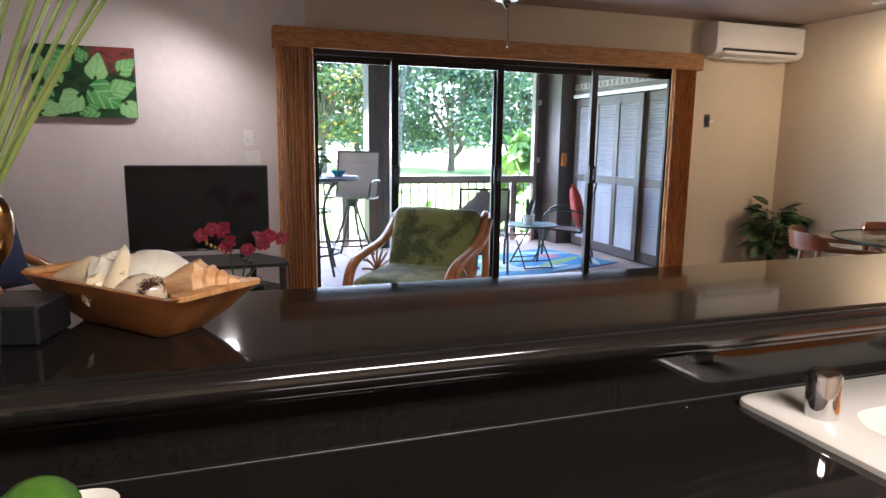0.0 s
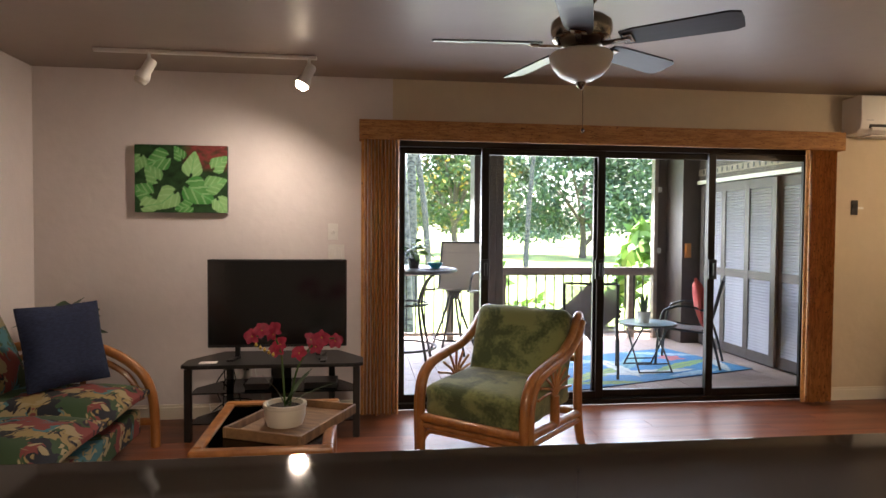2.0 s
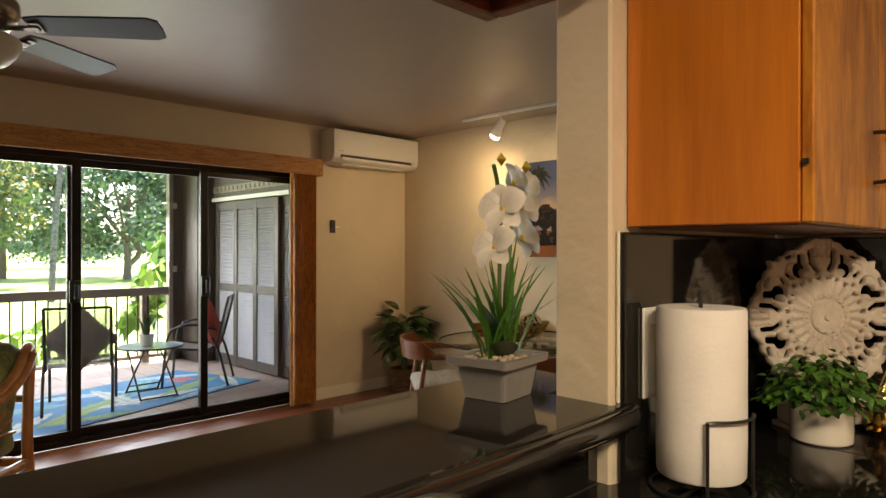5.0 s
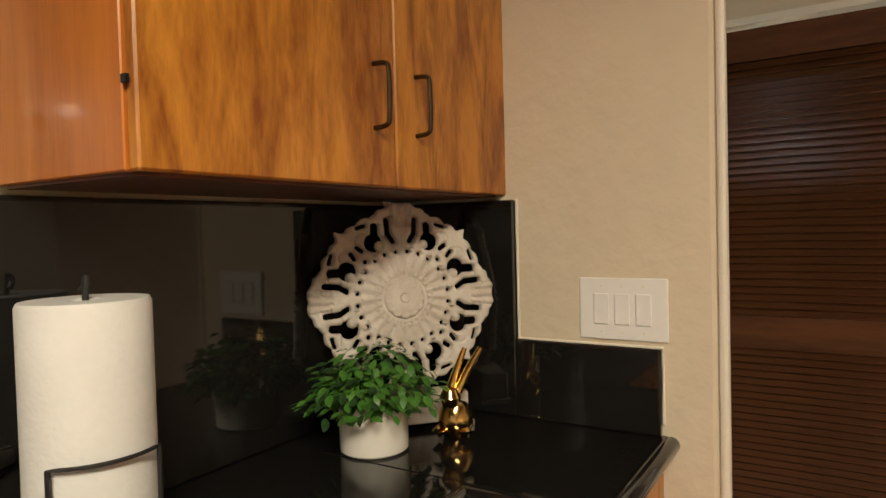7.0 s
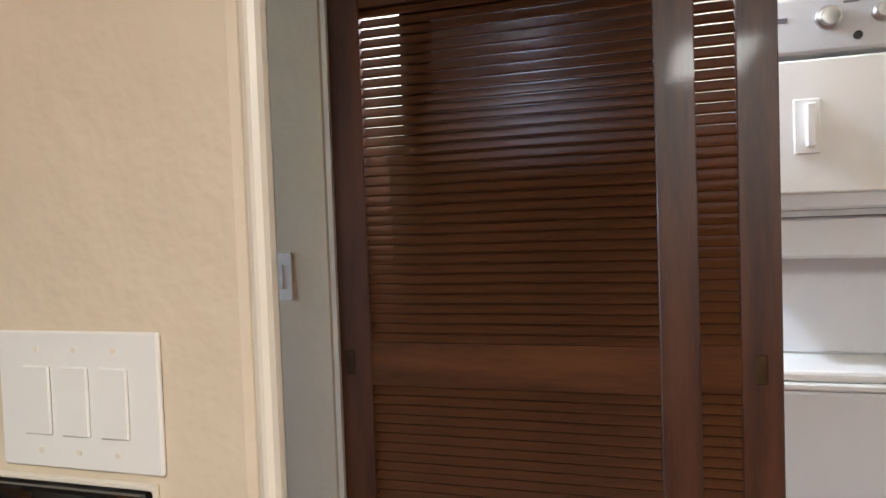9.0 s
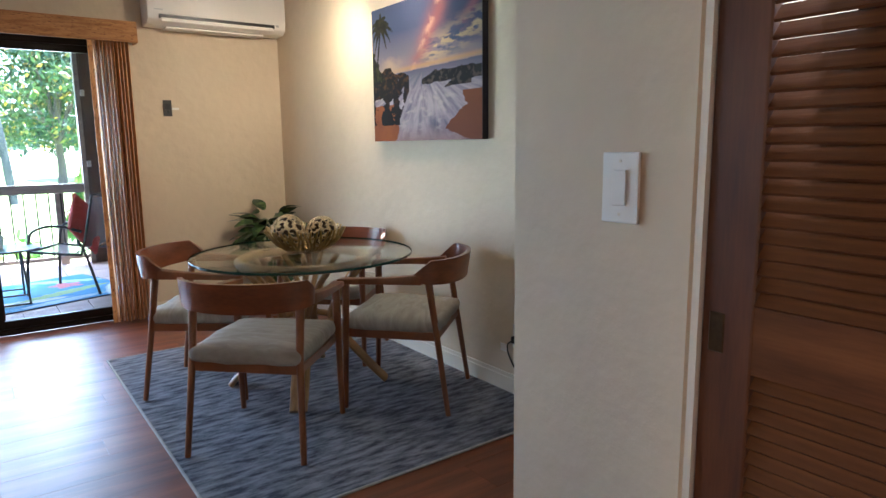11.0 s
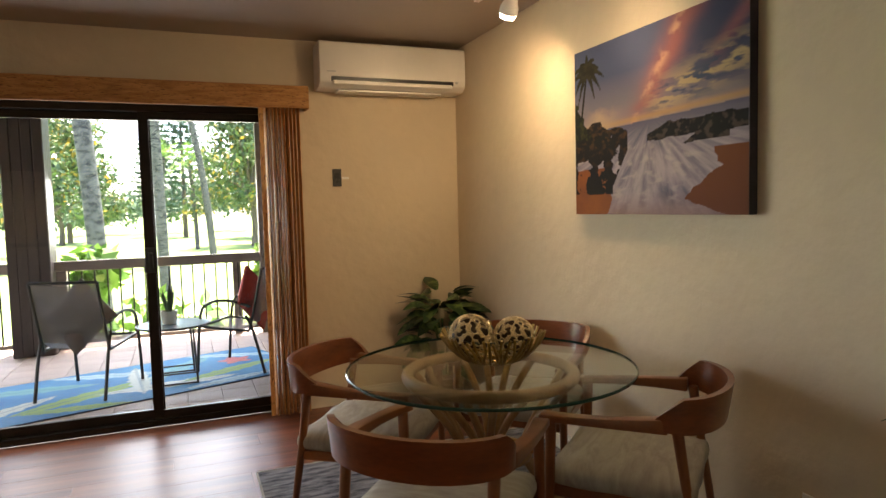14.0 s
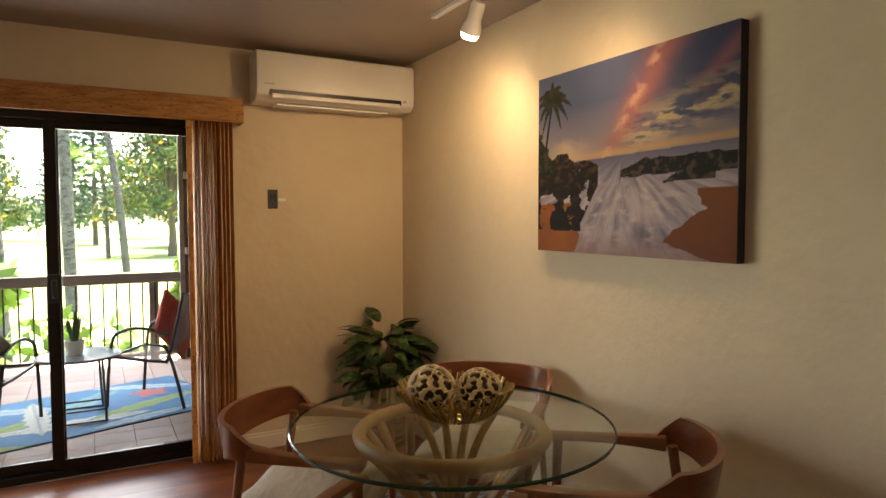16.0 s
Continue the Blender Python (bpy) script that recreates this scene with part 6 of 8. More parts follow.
# gilded sculpture on a black block, and a vase of tall grass
sculpt = tagged(None or new("sculpture"), "polished bronze wave sculpture on a black block", "sculpture")
sculpt.matrix_basis = pose(0.418, 1.44, BAR_Z + 0.001, 0, 0, -12)
part("block", box(-0.065, 0.065, -0.05, 0.05, 0, 0.055, bevel=0.004), M_BLACK, sculpt)
M_BRONZEGILT = mat("patinated_gilt_bronze", (0.42, 0.22, 0.07), 0.22, metal=0.9, second=(0.12, 0.055, 0.02), scale=7)
bm = tube([(-0.02, 0, 0.055), (-0.03, 0, 0.09), (0.0, 0, 0.135), (0.004, 0, 0.18), (-0.02, 0, 0.205), (-0.012, 0, 0.225), (0.008, 0, 0.228)], 0.022, 12, smooth_steps=5, taper=0.35)
for v in bm.verts:
    v.co.y *= 0.6 + 0.5 * math.sin(max(0.0, min(1.0, (v.co.z - 0.05) / 0.2)) * 3.0)
part("figure", bm, M_BRONZEGILT, sculpt, "", smooth=True)
vase = empty("grass_vase", pose(0.40, 1.305, BAR_Z + 0.001), "dark vase of tall pale green grass on the bar", "vase")
part("vase", lathe([(0, 0), (0.045, 0), (0.05, 0.06), (0.042, 0.15), (0.036, 0.175), (0.03, 0.172), (0.032, 0.14), (0, 0.12)], 26), mat("dark_slate_glaze", (0.035, 0.038, 0.04), 0.35, vary=0.2, scale=10), vase, smooth=True)
rng = random.Random(17)
for k in range(80):
    az, lean, L = rng.uniform(-180, 180), rng.uniform(0.05, 0.50), rng.uniform(0.45, 0.85)
    d = Vector((math.cos(radians(az)), math.sin(radians(az)), 0))
    b0 = Vector((0, 0, 0.13)) + d * 0.012
    pts = [b0, b0 + d * lean * L * 0.45 + Vector((0, 0, L * 0.4)), b0 + d * lean * L * 1.0 + Vector((0, 0, L * 0.78)), b0 + d * lean * L * 1.6 + Vector((0, 0, L))]
    part("blade", tube(pts, 0.0038, 5, smooth_steps=3, taper=0.25), M_GRASSBLADE, vase)

# white orchid in a grey trough
orchid = empty("orchid", pose(2.675, 1.475, BAR_Z + 0.001, 0, 0, 8), "white artificial orchid in a grey flared pot", "flower pot")
M_GREYPOT = mat("grey_concrete_pot", (0.22, 0.21, 0.20), 0.55, vary=0.12, scale=9, bump=0.1, bump_scale=60)
bm = bmesh.new()
lv = [(rounded(-0.058, 0.058, -0.05, 0.05, 0.008, 2), 0.0), (rounded(-0.07, 0.07, -0.06, 0.06, 0.008, 2), 0.066), (rounded(-0.088, 0.088, -0.075, 0.075, 0.008, 2), 0.072), (rounded(-0.09, 0.09, -0.077, 0.077, 0.008, 2), 0.088), (rounded(-0.076, 0.076, -0.064, 0.064, 0.008, 2), 0.088), (rounded(-0.07, 0.07, -0.058, 0.058, 0.008, 2), 0.072)]
rr = [[bm.verts.new((x, y, z)) for x, y in p] for p, z in lv]
for a, b in zip(rr, rr[1:]):
    for k in range(len(a)):
        bm.faces.new((a[k], a[(k + 1) % len(a)], b[(k + 1) % len(b)], b[k]))
bm.faces.new(rr[-1]), bm.faces.new(rr[0][::-1])
part("pot", bm, M_GREYPOT, orchid)
M_PEBBLE = mat("cream_pebbles", (0.55, 0.45, 0.32), 0.6, vary=0.3, scale=40, random_tone=0.25)
rng = random.Random(2)
for k in range(60):
    part("pebble", lathe([(0, -0.005), (0.007, -0.001), (0.006, 0.003), (0, 0.005)], 8), M_PEBBLE, orchid, "", pose(rng.uniform(-0.066, 0.066), rng.uniform(-0.055, 0.055), 0.077 + rng.uniform(0, 0.006), rng.uniform(-30, 30), 0, rng.uniform(0, 180)), smooth=True)
for st in ([(0.01, 0.0, 0.075), (0.005, 0.0, 0.25), (0.0, -0.005, 0.38), (-0.02, -0.01, 0.45), (-0.05, -0.02, 0.485)], [(0.025, 0.005, 0.075), (0.04, 0.0, 0.25), (0.06, 0.0, 0.38), (0.085, 0.0, 0.44), (0.07, -0.01, 0.49)]):
    part("stem", tube(st, 0.0045, 7, smooth_steps=5), M_STALK, orchid, smooth=True)
for k, (x, y, z, s, a) in enumerate(((0.03, -0.02, 0.455, 0.070, 55), (-0.03, -0.03, 0.395, 0.085, -75), (0.065, -0.02, 0.405, 0.072, 75), (-0.075, -0.04, 0.315, 0.080, -85), (0.05, -0.03, 0.335, 0.080, 60), (0.09, -0.01, 0.45, 0.065, 85))):
    orchid_flower(orchid, Matrix.Translation((x, y, z)) @ Euler((radians(66 + 7 * (k % 3)), radians(12 * (-1) ** k), radians(a))).to_matrix().to_4x4(), s, M_PETAL_WHITE, M_YELLOW)
for k in range(26):
    gr = random.Random(60 + k)
    az, el, L = gr.uniform(0, 360), gr.uniform(62, 86), gr.uniform(0.14, 0.24)
    part("grass_blade", leaf(L, 0.011, gr.uniform(0.1, 0.5)), M_LEAF_BRIGHT, orchid, m=Matrix.Translation((gr.uniform(-0.03, 0.05), gr.uniform(-0.02, 0.02), 0.075)) @ Matrix.Rotation(radians(az), 4, "Z") @ Matrix.Rotation(-radians(el), 4, "Y"), smooth=True)
for x, z in ((-0.02, 0.50), (0.085, 0.495)):
    part("bud", lathe([(0, -0.014), (0.011, 0), (0, 0.015)], 12), M_YELLOW, orchid, "brown-tipped bud", pose(x, -0.02, z), smooth=True)
for az, el, L, w in ((215, 35, 0.11, 0.06), (150, 70, 0.15, 0.07), (-20, 78, 0.22, 0.011), (20, 72, 0.24, 0.010), (-60, 80, 0.26, 0.009), (60, 82, 0.22, 0.009), (5, 60, 0.19, 0.008), (180, 82, 0.22, 0.009), (240, 80, 0.23, 0.009), (-10, 66, 0.23, 0.008), (100, 78, 0.2, 0.009), (-120, 84, 0.27, 0.009), (140, 84, 0.25, 0.009), (0, 84, 0.28, 0.009)):
    part("leaf", leaf(L, w, 0.12), M_LEAF if w > 0.05 else M_LEAF_BRIGHT, orchid, m=Matrix.Translation((0.02, 0, 0.075)) @ Matrix.Rotation(radians(az), 4, "Z") @ Matrix.Rotation(-radians(el), 4, "Y"), smooth=True)

# paper towels
towel = empty("paper_towel_holder", pose(2.893, 1.13, LOW_Z + 0.001) @ Matrix.Diagonal((1.1, 1.1, 1.0, 1)), "white paper towel roll on a dark wire holder", "paper towel")
M_PAPER = mat("white_paper_towel", (0.78, 0.76, 0.72), 0.9, vary=0.05, scale=10, bump=0.12, bump_scale=90)
bm = lathe([(0.02, 0.03), (0.074, 0.03), (0.077, 0.035), (0.078, 0.10), (0.0775, 0.2), (0.078, 0.355), (0.075, 0.362), (0.02, 0.362), (0.02, 0.03)], 40)
for v in bm.verts:
    v.co.xy *= 1 + 0.012 * noise.noise(Vector((v.co.x * 30, v.co.y * 30, v.co.z * 9)))
part("roll", bm, M_PAPER, towel, "white quilted paper roll", smooth=True)
part("base_ring", tube([(0.088 * math.cos(2 * math.pi * k / 32), 0.088 * math.sin(2 * math.pi * k / 32), 0.004) for k in range(32)], 0.004, 6, closed=True), M_BLACKSTEEL, towel, smooth=True)
part("post", tube([(0, 0, 0.004), (0, 0, 0.362), (0.006, 0.006, 0.382), (0.0, 0.012, 0.372)], 0.004, 8, smooth_steps=3), M_BLACKSTEEL, towel, smooth=True)
part("cross_wire", tube([(-0.088, 0, 0.004), (0.088, 0, 0.004)], 0.0035, 6), M_BLACKSTEEL, towel)
arm = [(0.088 * math.cos(radians(-150 + 7.5 * k)), 0.088 * math.sin(radians(-150 + 7.5 * k)), 0.155) for k in range(13)]
part("tension_arm", tube([(arm[0][0], arm[0][1], 0.004)] + arm + [(arm[-1][0], arm[-1][1], 0.004)], 0.0032, 6), M_BLACKSTEEL, towel, smooth=True)

tow_outlet = wall_plate("power_outlet", 2.905, 1.243, 1.165, 0.085, 0.19, "y", "white outlet plate on the granite behind the paper towels", 0, None, "outlet")
part("socket", box(-0.022, 0.022, -0.010, -0.007, 0.02, 0.06, bevel=0.002), M_TRIM, tow_outlet)

# carved medallion leaning in the counter corner
M_CARVED = mat("whitewashed_carved_wood", (0.72, 0.66, 0.58), 0.75, second=(0.58, 0.50, 0.42), scale=24, bump=0.35, bump_scale=60)
medal = empty("carved_medallion", pose(3.60, 1.092, 1.198, 0, 0, -41) @ pose(0, 0, 0, -5, 0, 0) @ Matrix.Scale(0.955, 4), "whitewashed carved wooden medallion leaning in the corner", "wall decor")
part("rosette", lathe([(0, -0.030), (0.010, -0.029), (0.012, -0.022), (0.034, -0.026), (0.046, -0.020), (0.050, -0.014), (0.066, -0.019), (0.078, -0.012), (0.080, 0), (0, 0)], 48), M_CARVED, medal, "layered flower centre", pose(0, 0, 0, 90, 0, 0) @ pose(0, 0, 0, 180, 0, 0), smooth=True)
for k in range(12):
    a = 2 * math.pi * k / 12
    part("inner_petal", lathe([(0, -0.004), (0.011, 0), (0, 0.004)], 10), M_CARVED, medal, "", pose(0.038 * math.cos(a), -0.024, 0.038 * math.sin(a), 90, 0, 0), smooth=True)
for k in range(24):
    a = 2 * math.pi * k / 24
    part("rib", tube([(0.056 * math.cos(a), -0.016, 0.056 * math.sin(a)), (0.092 * math.cos(a), -0.010, 0.092 * math.sin(a))], 0.006, 6), M_CARVED, medal, smooth=True)


def carved_ring():
    """Openwork ring of eight palmettes and paired scrolls, pierced right through, with a carved front."""
    nr, nt = 96, 640
    rr, tt = np.meshgrid(np.linspace(0.074, 0.228, nr + 1), np.arange(nt) * 2 * math.pi / nt, indexing="ij")
    f = np.abs((tt + math.pi / 4) % (math.pi / 2) - math.pi / 4)
    x, y = rr * np.cos(f), rr * np.sin(f)

    def capsule(ax, ay, bx, by):
        vx, vy = bx - ax, by - ay
        q = np.clip(((x - ax) * vx + (y - ay) * vy) / (vx * vx + vy * vy), 0, 1)
        return np.hypot(x - ax - q * vx, y - ay - q * vy)

    def polar(r, a):
        return r * math.cos(a), r * math.sin(a)

    def disc(r, a, size):
        return np.hypot(x - polar(r, a)[0], y - polar(r, a)[1]) - size

    comma = np.minimum(disc(0.150, 0.47, 0.0215), capsule(*polar(0.160, 0.42), *polar(0.184, 0.36)) - 0.009)
    comma = np.maximum(comma, -disc(0.137, 0.40, 0.0125))
    tail = np.minimum(capsule(*polar(0.138, 0.150), *polar(0.158, 0.205)) - 0.006, capsule(*polar(0.158, 0.205), *polar(0.190, 0.185)) - 0.0065)
    inner = capsule(*polar(0.150, 0.70), *polar(0.163, 0.72)) - 0.005
    slit = capsule(*polar(0.196, 0.47), *polar(0.200, 0.56)) - 0.004
    dots = np.minimum.reduce([disc(0.112, 0.13, 0.0045), disc(0.112, 0.38, 0.0045), disc(0.112, 0.62, 0.0045), disc(0.126, 0.785, 0.005)])
    edge = 0.208 + 0.017 * np.maximum(0, np.cos(f * 5.5)) ** 0.5 * (f < 0.285) + 0.018 * np.maximum(0, 1 - (0.785 - f) / 0.07) + 0.006 * np.abs(np.sin(f * 17))
    hole = np.minimum.reduce([comma, tail, inner, slit, dots, edge - rr])
    depth = np.clip(hole, 0, 0.010)
    height = 0.005 + 0.012 * np.sqrt(np.clip(1 - (1 - depth / 0.010) ** 2, 0, 1))
    height += 0.003 * np.cos(f * 70) * (rr > 0.17) * (f < 0.13)
    height += 0.003 * np.cos(tt * 24) * (rr < 0.102)
    height += 0.007 * np.clip(1 - disc(0.137, 0.40, 0.0) / 0.012, 0, 1) ** 0.5
    for pr, pa, ps in ((0.172, 0.30, 0.016), (0.168, 0.62, 0.017), (0.188, 0.12, 0.012)):
        height -= 0.004 * np.exp(-(disc(pr, pa, ps) / 0.0025) ** 2)
    keep = hole > 0
    faces, used = [], {}
    verts = []

    def vid(i, j, back):
        k = (i, j % nt, back)
        if k not in used:
            used[k] = len(verts)
            a = tt[i, j % nt]
            verts.append((rr[i, j % nt] * math.cos(a), 0.004 if back else -height[i, j % nt], rr[i, j % nt] * math.sin(a)))
        return used[k]

    solid = keep[:-1] & keep[1:] & np.roll(keep, -1, axis=1)[:-1] & np.roll(keep, -1, axis=1)[1:]
    for i, j in zip(*np.nonzero(solid)):
        q = [(i, j), (i + 1, j), (i + 1, j + 1), (i, j + 1)]
        faces.append([vid(a, b, 0) for a, b in q])
        faces.append([vid(a, b, 1) for a, b in q[::-1]])
        for (a, b), (di, dj) in (((q[0], q[3]), (-1, 0)), ((q[2], q[1]), (1, 0)), ((q[1], q[0]), (0, -1)), ((q[3], q[2]), (0, 1))):
            ni, nj = i + di, (j + dj) % nt
            if not (0 <= ni < nr) or not solid[ni, nj]:
                faces.append([vid(*a, 0), vid(*b, 0), vid(*b, 1), vid(*a, 1)])
    me = bpy.data.meshes.new("openwork_ring")
    me.from_pydata(verts, [], faces)
    me.polygons.foreach_set("use_smooth", [True] * len(faces))
    me.set_sharp_from_angle(angle=radians(50))
    me.materials.append(M_CARVED)
    ob = new("openwork_ring", me)
    ob.parent = medal
    ob["label"] = "pierced ring of carved palmettes and scrolls"
    return ob


carved_ring()
for k in range(16):
    a = 2 * math.pi * (k + 0.5) / 16
    part("bead", lathe([(0, -0.009), (0.009, 0), (0, 0.009)], 12), M_CARVED, medal, "", pose(0.119 * math.cos(a), -0.014, 0.119 * math.sin(a)), smooth=True)
easel = empty("display_ledge", pose(3.585, 1.07, LOW_Z + 0.001, 0, 0, -41), "small white display ledge under the medallion", "stand")
part("ledge", box(-0.13, 0.13, -0.035, 0.035, 0.012, 0.078, bevel=0.006, seg=2), M_CARVED, easel)
part("foot", box(-0.14, -0.10, -0.04, 0.04, 0.0, 0.0115), M_CARVED, easel)
part("foot", box(0.10, 0.14, -0.04, 0.04, 0.0, 0.0115), M_CARVED, easel)

small_plant = empty("potted_plant", pose(3.43, 1.052, LOW_Z + 0.001), "small leafy plant in a plain white pot", "plant")
part("pot", lathe([(0, 0), (0.066, 0), (0.07, 0.004), (0.0715, 0.095), (0.068, 0.099), (0.065, 0.095), (0.064, 0.085), (0, 0.085)], 32), M_ENAMEL, small_plant, smooth=True)
part("soil", lathe([(0, 0.088), (0.05, 0.087)], 16), M_SOIL, small_plant)
rng = random.Random(8)
for k in range(295):
    az, el, r = rng.uniform(0, 360), math.degrees(math.asin(rng.uniform(-0.12, 1.0))), rng.uniform(0.6, 1.0) ** 0.6
    d = Vector((math.cos(radians(az)) * math.cos(radians(el)) * 0.135, math.sin(radians(az)) * math.cos(radians(el)) * 0.135, math.sin(radians(el)) * 0.115))
    p = Vector((0, 0, 0.105)) + d * r * rng.uniform(0.85, 1.1)
    L = rng.uniform(0.020, 0.031)
    part("leaf", leaf(L, L * 0.62, 0.25, n=4), M_LEAF_BRIGHT if k % 4 else M_LEAF, small_plant, m=Matrix.Translation(p) @ Matrix.Rotation(radians(az + rng.uniform(-60, 60)), 4, "Z") @ Matrix.Rotation(radians(rng.uniform(-15, 40)), 4, "Y") @ Matrix.Rotation(radians(rng.uniform(-30, 30)), 4, "X"), smooth=True)

bm = bmesh.new()
for k in range(330):
    az, el, r = rng.uniform(0, 360), math.degrees(math.asin(rng.uniform(-0.05, 1.0))), rng.uniform(0.5, 0.97)
    p = Vector((math.cos(radians(az)) * math.cos(radians(el)) * 0.13 * r, math.sin(radians(az)) * math.cos(radians(el)) * 0.13 * r, 0.105 + math.sin(radians(el)) * 0.11 * r))
    put(bm, leaf(0.027, 0.017, 0.25, n=3), Matrix.Translation(p) @ Matrix.Rotation(radians(az + rng.uniform(-70, 70)), 4, "Z") @ Matrix.Rotation(radians(rng.uniform(-20, 45)), 4, "Y"))
tagged(part("inner_foliage", bm, M_LEAF_BRIGHT, small_plant, smooth=True), kind="stuff")

bm = lathe([(0, 0.0), (0.03, 0.002), (0.044, 0.03), (0.042, 0.055), (0.03, 0.08), (0, 0.09)], 20)
put(bm, lathe([(0, -0.028), (0.02, -0.02), (0.027, 0.002), (0.018, 0.022), (0, 0.028)], 18), pose(-0.012, -0.018, 0.098))
for s in (-1, 1):
    put(bm, tube([(-0.004 + 0.010 * s, -0.006, 0.11), (0.018 + 0.014 * s, 0.004, 0.16), (0.046 + 0.020 * s, 0.010, 0.215)], 0.0125, 10, smooth_steps=3, taper=0.55))
    put(bm, lathe([(0, -0.018), (0.018, 0), (0, 0.018)], 12), pose(0.03 * s - 0.01, -0.028, 0.022))
bunny = tagged(part("rabbit_figurine", bm, M_GOLD, None, "", pose(3.578, 0.945, LOW_Z + 0.001, 0, 0, -60) @ Matrix.Scale(0.88, 4), smooth=True), "polished gold rabbit figurine with long ears", "figurine")

# ---- lanai ----
LANAI_Z = -0.03
lanai_floor = structure("lanai_floor", box(-2.6, 5.6, 5.69, 9.2, -0.25, LANAI_Z - 0.010), M_GROUT, "buff square tile lanai floor")
structure("lanai_floor_rest", box(-2.6, 0.14, 5.70, 9.17, LANAI_Z - 0.009, LANAI_Z), M_TILE, "buff tiled lanai floor")
structure("lanai_ceiling", box(-2.6, 5.75, 5.69, 9.3, 2.62, 2.75), M_LANAI_BROWN, "dark brown boarded lanai ceiling")
structure("lanai_wall_east", box(5.42, 5.6, 5.69, 9.2, LANAI_Z, 2.62), M_LANAI_BROWN, "dark brown lanai closet wall")
structure("lanai_wall_end", boxes((4.995, 5.42, 8.80, 8.92, LANAI_Z, 2.62), (5.13, 5.42, 8.36, 8.799, LANAI_Z, 2.62)), M_LANAI_BROWN, "dark brown end wall of the lanai")
structure("lanai_wall_house", boxes((-2.6, 1.35, 5.695, 5.75, LANAI_Z, 2.62), (4.85, 5.42, 5.695, 5.75, LANAI_Z, 2.62), (1.35, 4.85, 5.695, 5.75, 2.065, 2.62)), M_LANAI_BROWN, "brown outside face of the house wall")
pillar = empty("lanai_pillar", pose(2.70, 8.78, LANAI_Z), "square brown boarded lanai pillar", "pillar")
part("core", box(-0.175, 0.175, -0.175, 0.175, 0, 2.649), M_LANAI_BROWN, pillar)
for x in (-0.1405, -0.047, 0.047, 0.1405):
    part("board", box(x - 0.043, x + 0.043, -0.19, -0.1755, 0.0, 2.648, bevel=0.004), M_LANAI_BROWN, pillar)
    part("board", box(0.1755, 0.19, x - 0.043, x + 0.043, 0.0, 2.648, bevel=0.004), M_LANAI_BROWN, pillar)
post = empty("lanai_post", pose(4.968, 8.80, LANAI_Z), "pale edged screen post with metal clips", "post")
part("post", box(-0.025, 0.025, -0.05, 0.05, 0, 2.649, bevel=0.004), M_RAILWOOD, post)
for z in (1.12, 1.92):
    part("clip", box(0.026, 0.07, -0.06, -0.02, z, z + 0.07, bevel=0.003), M_STEEL_DULL, post, "small metal clip")


def rail_run(x0, x1, y, label):
    r = empty("lanai_railing", pose(0, 0, 0), label, "railing", "lanai railings")
    part("top_rail", box(x0, x1, y - 0.035, y + 0.035, 0.80, 0.905, bevel=0.006), M_RAILWOOD, r)
    part("bottom_rail", box(x0, x1, y - 0.02, y + 0.02, 0.03, 0.075, bevel=0.004), M_RAILWOOD, r)
    n = int((x1 - x0) / 0.115)
    me = bpy.data.meshes.new("baluster")
    bm = box(-0.0075, 0.0075, -0.0075, 0.0075, 0.075, 0.80)
    bm.to_mesh(me), bm.free()
    me.materials.append(M_BLACKSTEEL)
    for k in range(1, n):
        b = new("baluster", me)
        b.parent = r
        b.location = (x0 + (x1 - x0) * k / n, y, 0)
    for x in (x0 + 0.05, x1 - 0.25):
        part("post", box(x - 0.045, x + 0.045, y + 0.036, y + 0.12, LANAI_Z - 0.2, 0.80, bevel=0.004), M_RAILWOOD, r)


rail_run(2.89, 4.94, 8.80, "weathered timber rail with thin dark balusters by the screen post")
rail_run(-2.5, 2.51, 8.80, "weathered timber rail with thin dark balusters behind the bar table")


def lanai_louvre(y0, y1, x, fields, label):
    p = empty("louvred_door", pose(0, 0, LANAI_Z), label, "door", "louvred lanai closet doors")
    sw = 0.085
    w = (y1 - y0 - sw * (fields + 1)) / fields
    for k in range(fields + 1):
        a = y0 + k * (w + sw)
        part("stile", box(x, x + 0.035, a, a + sw, 0.02, 1.98, bevel=0.003), M_LANAI_BROWN, p)
    slat = box(-0.004, 0.004, -w / 2, w / 2, -0.016, 0.016)
    bmesh.ops.rotate(slat, matrix=Matrix.Rotation(radians(38), 3, "Y"), verts=slat.verts)
    me = bpy.data.meshes.new("slat")
    slat.to_mesh(me), slat.free()
    me.materials.append(M_LANAI_GREY)
    for k in range(fields):
        a = y0 + sw + k * (w + sw)
        for z0, z1 in ((0.02, 0.13), (0.90, 0.99), (1.88, 1.98)):
            part("rail", box(x + 0.002, x + 0.033, a, a + w, z0, z1), M_LANAI_BROWN, p)
        for z0, z1 in ((0.13, 0.90), (0.99, 1.88)):
            n = int((z1 - z0) / 0.031)
            for i in range(n):
                s = new("slat", me)
                s.parent = p
                s.location = (x + 0.018, a + w / 2, z0 + (i + 0.5) * (z1 - z0) / n)


